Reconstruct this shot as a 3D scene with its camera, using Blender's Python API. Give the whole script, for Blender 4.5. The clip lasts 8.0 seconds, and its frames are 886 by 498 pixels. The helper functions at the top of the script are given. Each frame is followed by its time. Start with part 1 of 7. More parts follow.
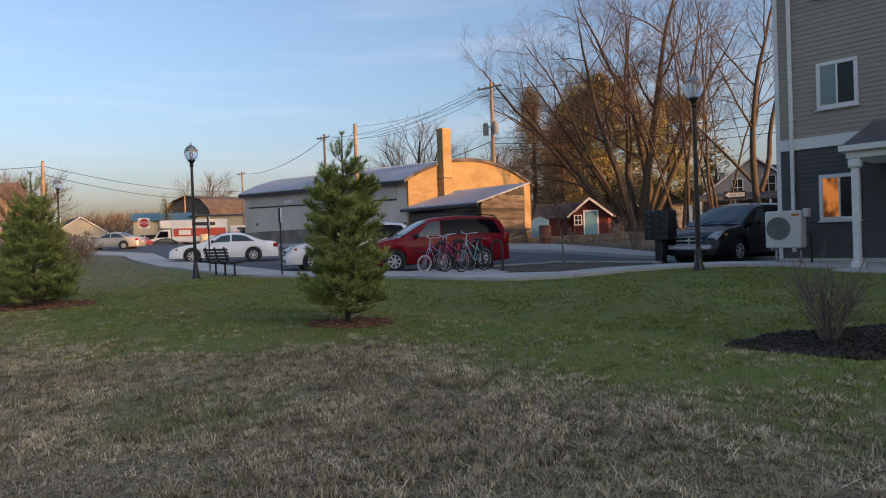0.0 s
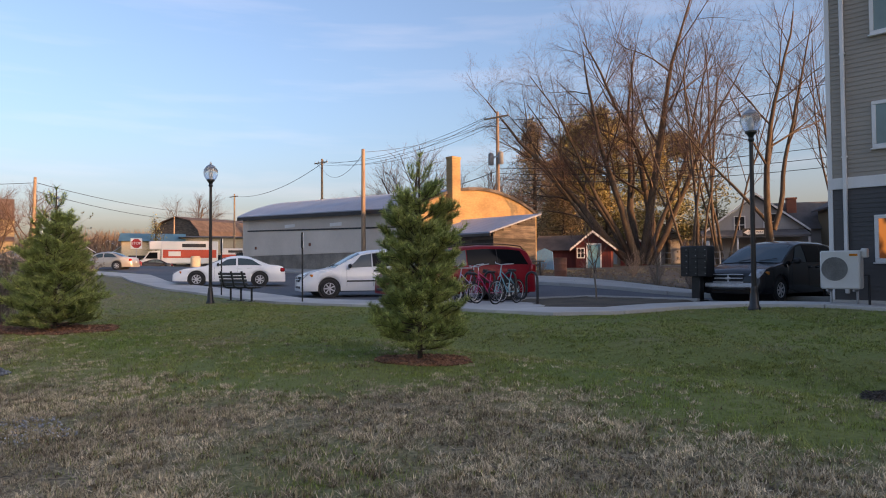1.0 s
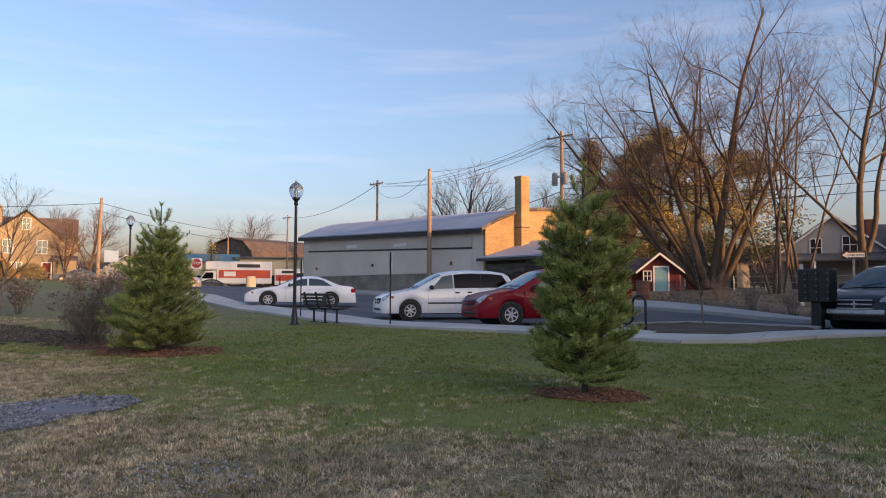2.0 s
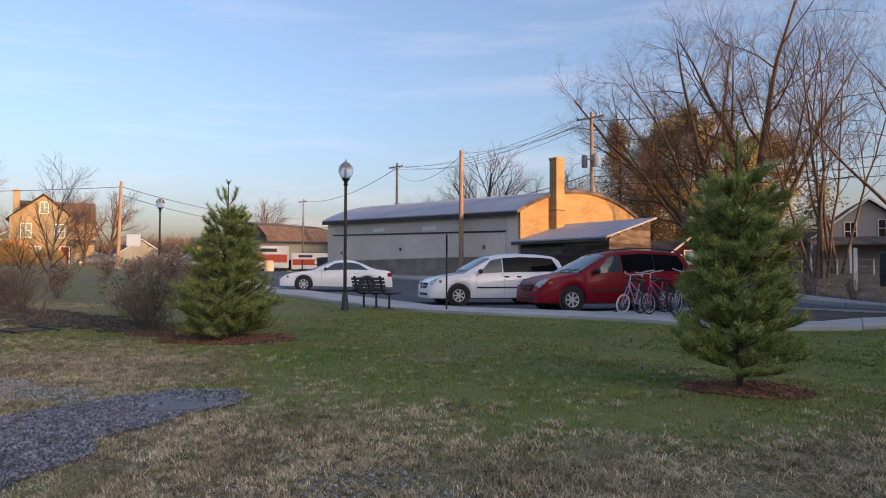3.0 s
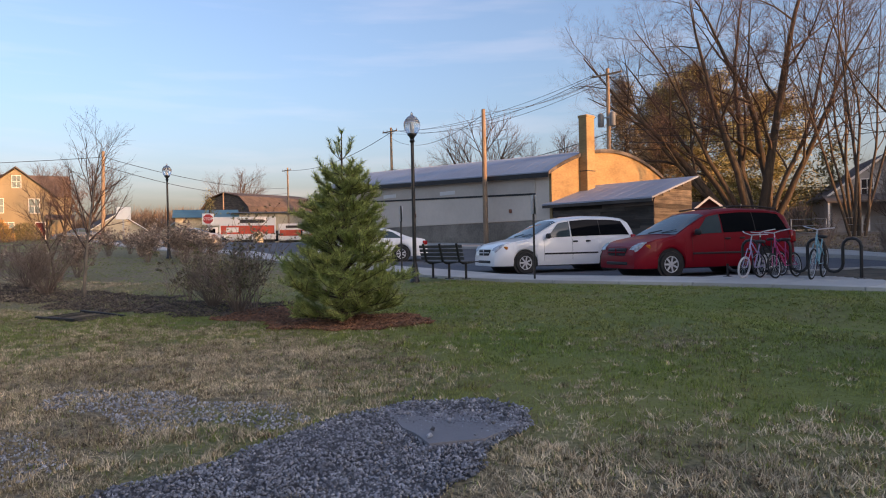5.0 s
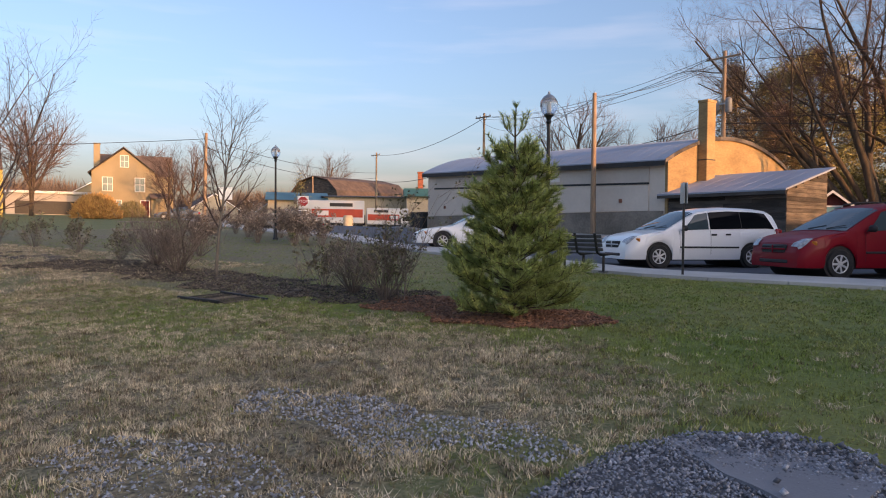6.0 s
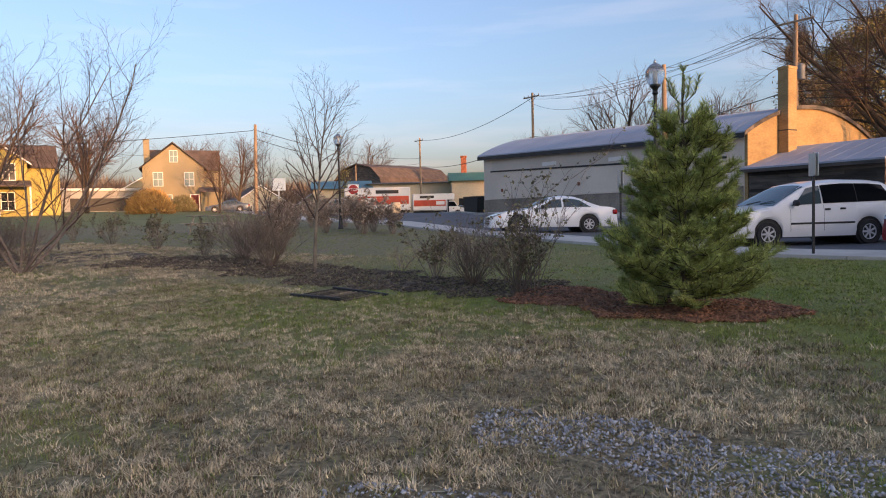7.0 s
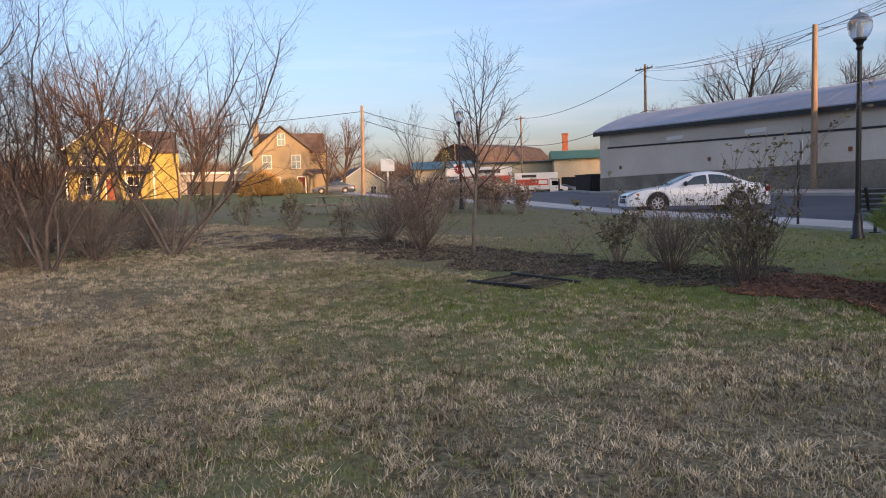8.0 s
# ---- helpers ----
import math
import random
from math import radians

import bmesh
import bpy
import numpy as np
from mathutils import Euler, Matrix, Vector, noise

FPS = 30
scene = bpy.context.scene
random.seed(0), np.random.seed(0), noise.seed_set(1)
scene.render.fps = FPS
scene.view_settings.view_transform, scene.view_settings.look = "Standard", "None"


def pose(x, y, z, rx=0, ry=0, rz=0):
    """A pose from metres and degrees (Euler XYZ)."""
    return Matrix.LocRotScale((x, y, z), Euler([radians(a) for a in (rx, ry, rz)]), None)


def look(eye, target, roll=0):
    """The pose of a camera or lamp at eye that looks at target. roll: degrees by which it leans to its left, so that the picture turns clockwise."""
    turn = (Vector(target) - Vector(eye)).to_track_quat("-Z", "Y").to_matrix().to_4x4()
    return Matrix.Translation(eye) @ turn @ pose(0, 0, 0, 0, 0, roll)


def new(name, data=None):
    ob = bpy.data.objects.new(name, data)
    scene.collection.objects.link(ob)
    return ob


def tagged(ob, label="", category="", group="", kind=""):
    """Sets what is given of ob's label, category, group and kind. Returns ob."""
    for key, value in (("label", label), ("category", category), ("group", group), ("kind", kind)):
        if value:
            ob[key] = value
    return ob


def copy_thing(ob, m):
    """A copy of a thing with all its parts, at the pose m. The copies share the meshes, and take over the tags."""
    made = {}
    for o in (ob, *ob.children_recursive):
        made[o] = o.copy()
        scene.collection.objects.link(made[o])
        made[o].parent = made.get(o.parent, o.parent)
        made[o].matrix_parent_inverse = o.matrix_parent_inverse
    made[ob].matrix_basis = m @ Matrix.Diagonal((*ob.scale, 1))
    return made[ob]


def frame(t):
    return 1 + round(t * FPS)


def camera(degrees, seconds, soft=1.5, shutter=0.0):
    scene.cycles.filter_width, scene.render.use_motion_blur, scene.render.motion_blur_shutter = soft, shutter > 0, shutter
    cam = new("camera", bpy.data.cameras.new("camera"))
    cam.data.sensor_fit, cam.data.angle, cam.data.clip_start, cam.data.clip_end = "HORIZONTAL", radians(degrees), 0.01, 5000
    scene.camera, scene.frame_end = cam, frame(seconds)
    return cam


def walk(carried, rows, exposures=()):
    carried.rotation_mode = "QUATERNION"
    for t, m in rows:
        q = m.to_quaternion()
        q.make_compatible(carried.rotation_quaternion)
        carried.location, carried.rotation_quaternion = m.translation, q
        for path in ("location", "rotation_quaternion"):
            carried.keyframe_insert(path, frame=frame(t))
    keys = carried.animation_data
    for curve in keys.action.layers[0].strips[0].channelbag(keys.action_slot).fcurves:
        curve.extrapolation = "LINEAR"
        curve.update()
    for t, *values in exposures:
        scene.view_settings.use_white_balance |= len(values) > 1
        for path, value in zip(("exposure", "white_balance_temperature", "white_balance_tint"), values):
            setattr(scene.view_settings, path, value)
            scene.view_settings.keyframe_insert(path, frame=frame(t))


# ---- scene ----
cam = camera(66.3, 8.0, soft=1.05)

PATH = [
    (0, (-0.06, 0.64, 1.436), (-0.822, 2.489, 1.411), -2.0),
    (0.5, (-0.839, 0.695, 1.473), (-1.577, 2.553, 1.535), -0.4),
    (1, (-1.541, 0.834, 1.495), (-2.259, 2.7, 1.554), -0.4),
    (1.5, (-2.384, 0.956, 1.527), (-3.217, 2.769, 1.667), -0.3),
    (2, (-3.218, 1.11, 1.499), (-4.049, 2.924, 1.623), 0.1),
    (2.2, (-3.533, 1.154, 1.490), (-4.430, 2.935, 1.647), -0.7),
    (2.75, (-4.394, 1.23, 1.485), (-5.264, 3.027, 1.58), -0.3),
    (3.3, (-5.254, 1.307, 1.480), (-6.098, 3.120, 1.516), 0.1),
    (3.5, (-5.599, 1.362, 1.471), (-6.394, 3.197, 1.473), -1.8),
    (4, (-6.513, 1.566, 1.437), (-7.343, 3.384, 1.502), 0.5),
    (4.2, (-6.869, 1.652, 1.440), (-7.650, 3.493, 1.487), 2.1),
    (4.75, (-7.776, 1.863, 1.464), (-8.56, 3.703, 1.472), 0.0),
    (5.3, (-8.683, 2.074, 1.488), (-9.471, 3.912, 1.458), -2.1),
    (5.5, (-9.005, 2.143, 1.491), (-9.856, 3.953, 1.469), -1.0),
    (6, (-9.839, 2.311, 1.478), (-10.824, 4.051, 1.426), 0.5),
    (6.5, (-10.713, 2.43, 1.514), (-11.733, 4.15, 1.446), -0.6),
    (7, (-11.512, 2.38, 1.511), (-12.592, 4.061, 1.414), -1.4),
    (7.5, (-12.538, 2.585, 1.502), (-13.869, 4.074, 1.397), 1.8),
    (8, (-13.268, 2.495, 1.511), (-14.564, 4.011, 1.364), -1.9),
]
walk(cam, [(t, look(eye, target, roll)) for t, eye, target, roll in PATH], exposures=[(0.0, 1.38, 7600, 21), (0.5, 1.52, 7600, 24), (1.0, 1.56, 7600, 25), (2.0, 1.52, 7600, 25), (8.0, 1.53, 7550, 25)])

# ---- world, sun, exposure ----
SUN = Vector((0.965, -0.255, 0.088)).normalized()
world = bpy.data.worlds.new("world")
scene.world = world
world.use_nodes = True
wn = world.node_tree.nodes
sky = wn.new("ShaderNodeTexSky")
sky.sky_type = "NISHITA"
sky.sun_disc = False
sky.sun_elevation = radians(9.0)
sky.sun_rotation = math.atan2(SUN.x, SUN.y)
sky.air_density, sky.dust_density, sky.ozone_density = 1.0, 4.0, 3.2
tc = wn.new("ShaderNodeTexCoord")
wm = wn.new("ShaderNodeMapping")
wm.inputs["Scale"].default_value = (1.6, 1.6, 14.0)
cirrus = wn.new("ShaderNodeTexNoise")
cirrus.inputs["Scale"].default_value, cirrus.inputs["Detail"].default_value = 2.2, 5
haze = wn.new("ShaderNodeMapRange")
haze.inputs["From Min"].default_value, haze.inputs["From Max"].default_value = 0.50, 0.80
haze.inputs["To Min"].default_value, haze.inputs["To Max"].default_value = 0.0, 0.16
veil = wn.new("ShaderNodeMix")
veil.data_type = "RGBA"
veil.inputs["B"].default_value = (3.0, 3.0, 3.2, 1)
wl = world.node_tree.links
wl.new(tc.outputs["Generated"], wm.inputs["Vector"])
wl.new(wm.outputs["Vector"], cirrus.inputs["Vector"])
wl.new(cirrus.outputs["Fac"], haze.inputs["Value"])
wl.new(haze.outputs["Result"], veil.inputs["Factor"])
wl.new(sky.outputs["Color"], veil.inputs["A"])
# the warm, dusty air low over the horizon
split = wn.new("ShaderNodeSeparateXYZ")
low = wn.new("ShaderNodeMapRange")
low.interpolation_type = "SMOOTHSTEP"
low.inputs["From Min"].default_value, low.inputs["From Max"].default_value = -0.02, 0.22
low.inputs["To Min"].default_value, low.inputs["To Max"].default_value = 1.0, 0.0
dust = wn.new("ShaderNodeMix")
dust.data_type, dust.blend_type = "RGBA", "MULTIPLY"
dust.inputs["B"].default_value = (1.22, 1.0, 1.03, 1)
wl.new(tc.outputs["Generated"], split.inputs["Vector"])
wl.new(split.outputs["Z"], low.inputs["Value"])
wl.new(low.outputs["Result"], dust.inputs["Factor"])
wl.new(veil.outputs["Result"], dust.inputs["A"])
wl.new(dust.outputs["Result"], wn["Background"].inputs["Color"])
wn["Background"].inputs["Strength"].default_value = 0.142
sun_data = bpy.data.lights.new("sun", "SUN")
sun_data.energy, sun_data.angle, sun_data.color = 2.0, radians(0.6), (1.0, 0.55, 0.24)
sun_lamp = new("sun", sun_data)
sun_lamp.matrix_world = look(SUN * 200, (0, 0, 0))


# ---- materials ----
def rgb(c):
    return (c[0], c[1], c[2], 1.0)


def mat(name, c1, c2=None, scale=2.0, fine=30.0, rough=0.8, bump=0.15, metal=0.0, fine_mix=0.25, coat=0.0, rand=0.0, island=0.0, stretch=(1, 1, 1), spec=0.5, bump_scale=None):
    """A surface with two scales of variation in colour, fine relief and wear."""
    m = bpy.data.materials.new(name)
    m.use_nodes = True
    nt = m.node_tree
    nd, lk = nt.nodes, nt.links
    bsdf = nd["Principled BSDF"]
    c2 = c2 or tuple(v * 0.7 for v in c1)
    geo = nd.new("ShaderNodeNewGeometry")
    mp = nd.new("ShaderNodeMapping")
    mp.inputs["Scale"].default_value = stretch
    lk.new(geo.outputs["Position"], mp.inputs["Vector"])
    big, small = nd.new("ShaderNodeTexNoise"), nd.new("ShaderNodeTexNoise")
    big.inputs["Scale"].default_value, big.inputs["Detail"].default_value = scale, 5
    small.inputs["Scale"].default_value, small.inputs["Detail"].default_value = fine, 3
    for tex in (big, small):
        lk.new(mp.outputs["Vector"], tex.inputs["Vector"])
    ramp = nd.new("ShaderNodeValToRGB")
    ramp.color_ramp.elements[0].position, ramp.color_ramp.elements[1].position = 0.35, 0.65
    ramp.color_ramp.elements[0].color, ramp.color_ramp.elements[1].color = rgb(c1), rgb(c2)
    lk.new(big.outputs["Fac"], ramp.inputs["Fac"])
    mul = nd.new("ShaderNodeMath")
    mul.operation = "MULTIPLY_ADD"
    lk.new(small.outputs["Fac"], mul.inputs[0])
    mul.inputs[1].default_value, mul.inputs[2].default_value = 2 * fine_mix, 1 - fine_mix
    value = mul.outputs[0]
    for amount, src in ((rand, "obj"), (island, "isl")):
        if amount:
            if src == "obj":
                inf = nd.new("ShaderNodeObjectInfo").outputs["Random"]
            else:
                inf = geo.outputs["Random Per Island"]
            ma = nd.new("ShaderNodeMath")
            ma.operation = "MULTIPLY_ADD"
            lk.new(inf, ma.inputs[0])
            ma.inputs[1].default_value, ma.inputs[2].default_value = 2 * amount, 1 - amount
            mm = nd.new("ShaderNodeMath")
            mm.operation = "MULTIPLY"
            lk.new(value, mm.inputs[0])
            lk.new(ma.outputs[0], mm.inputs[1])
            value = mm.outputs[0]
    vm = nd.new("ShaderNodeVectorMath")
    vm.operation = "SCALE"
    lk.new(ramp.outputs["Color"], vm.inputs[0])
    lk.new(value, vm.inputs["Scale"])
    lk.new(vm.outputs[0], bsdf.inputs["Base Color"])
    bsdf.inputs["Roughness"].default_value, bsdf.inputs["Metallic"].default_value = rough, metal
    bsdf.inputs["Specular IOR Level"].default_value = spec
    if coat:
        bsdf.inputs["Coat Weight"].default_value, bsdf.inputs["Coat Roughness"].default_value = coat, 0.05
    if bump:
        bp = nd.new("ShaderNodeBump")
        bp.inputs["Strength"].default_value, bp.inputs["Distance"].default_value = min(1.0, bump * 2), 0.02
        lk.new(small.outputs["Fac"], bp.inputs["Height"])
        lk.new(bp.outputs["Normal"], bsdf.inputs["Normal"])
    return m


def glow(name, c, strength):
    """A pane with a warm emission, broken by noise into brighter and darker patches."""
    m = bpy.data.materials.new(name)
    m.use_nodes = True
    nd, lk = m.node_tree.nodes, m.node_tree.links
    b = nd["Principled BSDF"]
    geo, mp, tex, ramp = nd.new("ShaderNodeNewGeometry"), nd.new("ShaderNodeMapping"), nd.new("ShaderNodeTexNoise"), nd.new("ShaderNodeValToRGB")
    mp.inputs["Scale"].default_value = (3.0, 3.0, 1.6)
    tex.inputs["Scale"].default_value, tex.inputs["Detail"].default_value = 1.6, 2
    ramp.color_ramp.elements[0].position, ramp.color_ramp.elements[1].position = 0.38, 0.62
    ramp.color_ramp.elements[0].color, ramp.color_ramp.elements[1].color = rgb(tuple(v * 0.15 for v in c)), rgb(c)
    lk.new(geo.outputs["Position"], mp.inputs["Vector"])
    lk.new(mp.outputs["Vector"], tex.inputs["Vector"])
    lk.new(tex.outputs["Fac"], ramp.inputs["Fac"])
    lk.new(ramp.outputs["Color"], b.inputs["Emission Color"])
    b.inputs["Base Color"].default_value, b.inputs["Roughness"].default_value = (0.04, 0.03, 0.025, 1), 0.08
    b.inputs["Emission Strength"].default_value = strength
    return m


def pane_glass(name, c, rough=0.04, spec=0.26):
    m = mat(name, c, tuple(v * 0.8 for v in c), 1.0, 20, rough, 0.0, fine_mix=0.05, spec=spec)
    return m


M_ASPHALT = mat("asphalt", (0.072, 0.076, 0.088), (0.10, 0.103, 0.113), 0.5, 45, 0.78, 0.25, fine_mix=0.35)
M_CONCRETE = mat("concrete", (0.52, 0.50, 0.465), (0.43, 0.415, 0.39), 0.8, 60, 0.85, 0.12, rand=0.06, fine_mix=0.12)
M_KERB = mat("kerb concrete", (0.42, 0.40, 0.37), (0.34, 0.33, 0.31), 0.9, 40, 0.9, 0.15)
M_BLOCK = mat("old concrete wall", (0.30, 0.26, 0.215), (0.17, 0.148, 0.125), 0.7, 9, 0.95, 0.3, fine_mix=0.35)
M_PLASTER = mat("grey rendered wall", (0.72, 0.63, 0.54), (0.63, 0.55, 0.47), 0.35, 6, 0.9, 0.06, fine_mix=0.07)
M_PLASTER_UP = mat("upper rendered wall", (0.62, 0.55, 0.48), (0.54, 0.48, 0.42), 0.4, 6, 0.9, 0.06, fine_mix=0.07)
M_GABLE = mat("buff gable block", (0.40, 0.27, 0.13), (0.27, 0.18, 0.085), 0.5, 5, 0.9, 0.2, fine_mix=0.3, stretch=(1, 1, 2.5))
M_TIN = mat("pale metal roof", (0.33, 0.38, 0.46), (0.25, 0.29, 0.36), 0.3, 12, 0.55, 0.05, spec=0.3, fine_mix=0.12)
M_WOOD_DARK = mat("weathered dark boards", (0.10, 0.085, 0.075), (0.05, 0.045, 0.04), 1.0, 12, 0.9, 0.3, island=0.35, rand=0.6, stretch=(1, 1, 6))
M_WOOD_GREY = mat("weathered grey boards", (0.125, 0.102, 0.08), (0.05, 0.042, 0.034), 1.2, 12, 0.9, 0.3, island=0.3, rand=0.55, stretch=(1, 1, 6))
M_POLE = mat("utility pole wood", (0.34, 0.25, 0.17), (0.24, 0.17, 0.12), 2.0, 30, 0.9, 0.3, stretch=(4, 4, 0.5))
M_BLACK = mat("black painted metal", (0.012, 0.012, 0.013), (0.02, 0.02, 0.021), 6, 50, 0.38, 0.03)
M_BENCH = mat("grey weathered slat", (0.085, 0.085, 0.088), (0.06, 0.06, 0.063), 5, 40, 0.6, 0.05)
M_STEEL = mat("galvanised steel", (0.45, 0.46, 0.47), (0.36, 0.37, 0.38), 4, 40, 0.45, 0.05, metal=0.8)
M_WIRE = mat("cable black", (0.02, 0.02, 0.02), None, 4, 30, 0.6, 0)
M_TRIM = mat("white trim", (0.78, 0.77, 0.75), (0.70, 0.69, 0.67), 1.0, 20, 0.6, 0.03, fine_mix=0.05)
M_SIDING_TAN = mat("tan vinyl siding", (0.36, 0.315, 0.265), (0.32, 0.28, 0.235), 0.4, 14, 0.65, 0.05, fine_mix=0.06, island=0.03)
M_SIDING_DARK = mat("dark grey siding", (0.085, 0.082, 0.082), (0.065, 0.063, 0.064), 0.4, 14, 0.65, 0.05, fine_mix=0.08, island=0.04)
M_SHINGLE = mat("roof shingle grey", (0.14, 0.13, 0.125), (0.09, 0.085, 0.082), 1.2, 18, 0.95, 0.3, island=0.25)
M_SHINGLE_BROWN = mat("roof shingle brown", (0.13, 0.095, 0.08), (0.08, 0.06, 0.052), 1.2, 18, 0.95, 0.3, island=0.25)
M_GLASS_DARK = pane_glass("dark window glass", (0.02, 0.025, 0.03))
M_GLASS_CURTAIN = pane_glass("curtained window glass", (0.22, 0.30, 0.30), 0.08)
M_GLASS_CAR = pane_glass("car glass", (0.006, 0.007, 0.009), 0.05, 0.12)
M_GLASS_SCREEN = pane_glass("windscreen glass", (0.055, 0.085, 0.095), 0.03, 0.55)
M_PANE_GLOW = glow("warm glowing pane", (1.0, 0.34, 0.07), 0.18)
M_RUBBER = mat("tyre rubber", (0.016, 0.016, 0.017), (0.03, 0.03, 0.03), 5, 60, 0.85, 0.1)
M_RIM = mat("silver wheel", (0.62, 0.63, 0.65), (0.52, 0.53, 0.55), 5, 30, 0.35, 0.02, metal=0.15)
M_PLASTIC_DARK = mat("dark plastic trim", (0.022, 0.022, 0.024), None, 5, 50, 0.6, 0.05)
M_TAIL = mat("red tail lens", (0.45, 0.012, 0.015), (0.35, 0.01, 0.01), 8, 40, 0.15, 0, spec=0.8)
M_AMBER = mat("amber lens", (0.7, 0.22, 0.03), None, 8, 40, 0.15, 0)
M_HEAD = mat("clear lamp lens", (0.50, 0.52, 0.55), (0.22, 0.23, 0.25), 9, 40, 0.08, 0, spec=0.9)
M_PAINT_WHITE = mat("white car paint", (0.86, 0.87, 0.88), (0.82, 0.83, 0.84), 0.8, 40, 0.3, 0.0, coat=0.7, fine_mix=0.03)
M_PAINT_RED = mat("dark red car paint", (0.25, 0.006, 0.016), (0.21, 0.005, 0.013), 0.8, 40, 0.42, 0.0, coat=0.12, spec=0.15, fine_mix=0.04)
M_PAINT_BLACK = mat("black car paint", (0.010, 0.010, 0.012), (0.014, 0.014, 0.016), 0.8, 40, 0.14, 0.0, coat=0.25, spec=0.3, fine_mix=0.05)
M_PAINT_SILVER = mat("champagne car paint", (0.50, 0.46, 0.40), (0.45, 0.42, 0.37), 0.8, 40, 0.3, 0.0, coat=0.7, metal=0.3, fine_mix=0.04)
M_PAINT_BRIGHT = mat("bright red car paint", (0.42, 0.03, 0.03), None, 0.8, 40, 0.35, 0.0, coat=0.6, fine_mix=0.04)
M_PAINT_BLUE = mat("slate blue car paint", (0.08, 0.11, 0.16), None, 0.8, 40, 0.35, 0.0, coat=0.6, fine_mix=0.04)
M_BARK = mat("grey brown bark", (0.105, 0.076, 0.05), (0.06, 0.045, 0.032), 3, 25, 0.95, 0.5, fine_mix=0.35, stretch=(2, 2, 0.5))
M_TWIG = mat("reddish twig bark", (0.125, 0.08, 0.064), (0.08, 0.054, 0.046), 3, 25, 0.9, 0.2, island=0.2)
M_BARK_PALE = mat("pale thin bark", (0.22, 0.18, 0.14), (0.14, 0.115, 0.09), 5, 40, 0.9, 0.3, island=0.15)
M_NEEDLE = mat("pine needles", (0.255, 0.335, 0.09), (0.335, 0.375, 0.115), 2.2, 20, 0.6, 0.0, island=0.4, fine_mix=0.3)
M_NEEDLE_FAR = mat("far pine foliage", (0.20, 0.20, 0.075), (0.30, 0.23, 0.085), 0.25, 3, 0.75, 0.0, island=0.4, fine_mix=0.3)
M_NEEDLE_BROWN = mat("hazy brown green foliage", (0.24, 0.205, 0.11), (0.31, 0.215, 0.115), 0.3, 3, 0.8, 0.0, island=0.4, fine_mix=0.3)
M_NEEDLE_BLUE = mat("blue green spruce foliage", (0.13, 0.15, 0.08), (0.19, 0.17, 0.075), 0.3, 3, 0.75, 0.0, island=0.4, fine_mix=0.3)
M_LEAF_DRY = mat("dried brown leaves", (0.24, 0.17, 0.115), (0.15, 0.11, 0.075), 3, 25, 0.7, 0.1, island=0.5)
M_LEAF_PALE = mat("pale dried flower heads", (0.42, 0.33, 0.26), (0.26, 0.18, 0.13), 3, 25, 0.8, 0.1, island=0.5)
M_LEAF_GREEN = mat("dull green leaves", (0.17, 0.165, 0.075), (0.21, 0.165, 0.10), 4, 25, 0.6, 0.1, island=0.45)
M_LEAF_ORANGE = mat("straw orange grass", (0.50, 0.30, 0.10), (0.38, 0.20, 0.07), 3, 20, 0.8, 0.1, island=0.3)
# litter of the thicket; its dark tone also stands for shade on the bank
M_LITTER_SHADE = mat("brown leaf litter and shaded soil", (0.12, 0.095, 0.07), (0.075, 0.06, 0.045), 0.6, 14, 0.95, 0.5, fine_mix=0.45)
M_MULCH = mat("dark wood mulch", (0.17, 0.132, 0.098), (0.075, 0.058, 0.045), 2.5, 40, 0.95, 0.5, fine_mix=0.5)
M_MULCH_BLACK = mat("wet black mulch", (0.075, 0.056, 0.042), (0.036, 0.028, 0.022), 3, 40, 0.9, 0.5, fine_mix=0.5, island=0.5)
M_MULCH_RED = mat("red pine mulch", (0.25, 0.115, 0.06), (0.15, 0.08, 0.05), 3.5, 45, 0.95, 0.5, fine_mix=0.45)
M_CHIP_RED = mat("red mulch chips", (0.32, 0.14, 0.075), (0.17, 0.085, 0.052), 6, 45, 0.95, 0.2, island=0.5)
M_CHIP_DARK = mat("dark mulch chips", (0.19, 0.145, 0.105), (0.07, 0.055, 0.043), 6, 45, 0.95, 0.2, island=0.5)
M_GRAVEL_BED = mat("gravel bed", (0.09, 0.093, 0.105), (0.06, 0.063, 0.072), 6, 60, 0.9, 0.5, fine_mix=0.4)
M_STONE = mat("blue grey gravel", (0.31, 0.325, 0.36), (0.14, 0.148, 0.17), 9, 70, 0.85, 0.2, island=0.6)
M_STONE_PALE = mat("pale fine gravel", (0.44, 0.45, 0.48), (0.27, 0.275, 0.30), 9, 70, 0.85, 0.2, island=0.5)
M_SLAB = mat("blue grey stone slab", (0.21, 0.215, 0.235), (0.175, 0.18, 0.20), 1.5, 60, 0.85, 0.1, fine_mix=0.12)
M_STRAW = mat("straw grass blades", (0.71, 0.58, 0.39), (0.36, 0.285, 0.185), 1.4, 13, 0.85, 0.0, island=0.5, fine_mix=0.65)
M_STRAW_DULL = mat("faded olive straw", (0.42, 0.36, 0.215), (0.28, 0.245, 0.135), 1.0, 9, 0.9, 0.0, island=0.4, fine_mix=0.4)
M_THATCH = mat("dead brown blades", (0.22, 0.155, 0.085), (0.12, 0.085, 0.05), 1.4, 9, 0.9, 0.0, island=0.5, fine_mix=0.2)
M_GRASS = mat("green grass blades", (0.185, 0.25, 0.046), (0.27, 0.275, 0.075), 0.6, 5, 0.8, 0.0, island=0.45, fine_mix=0.25)
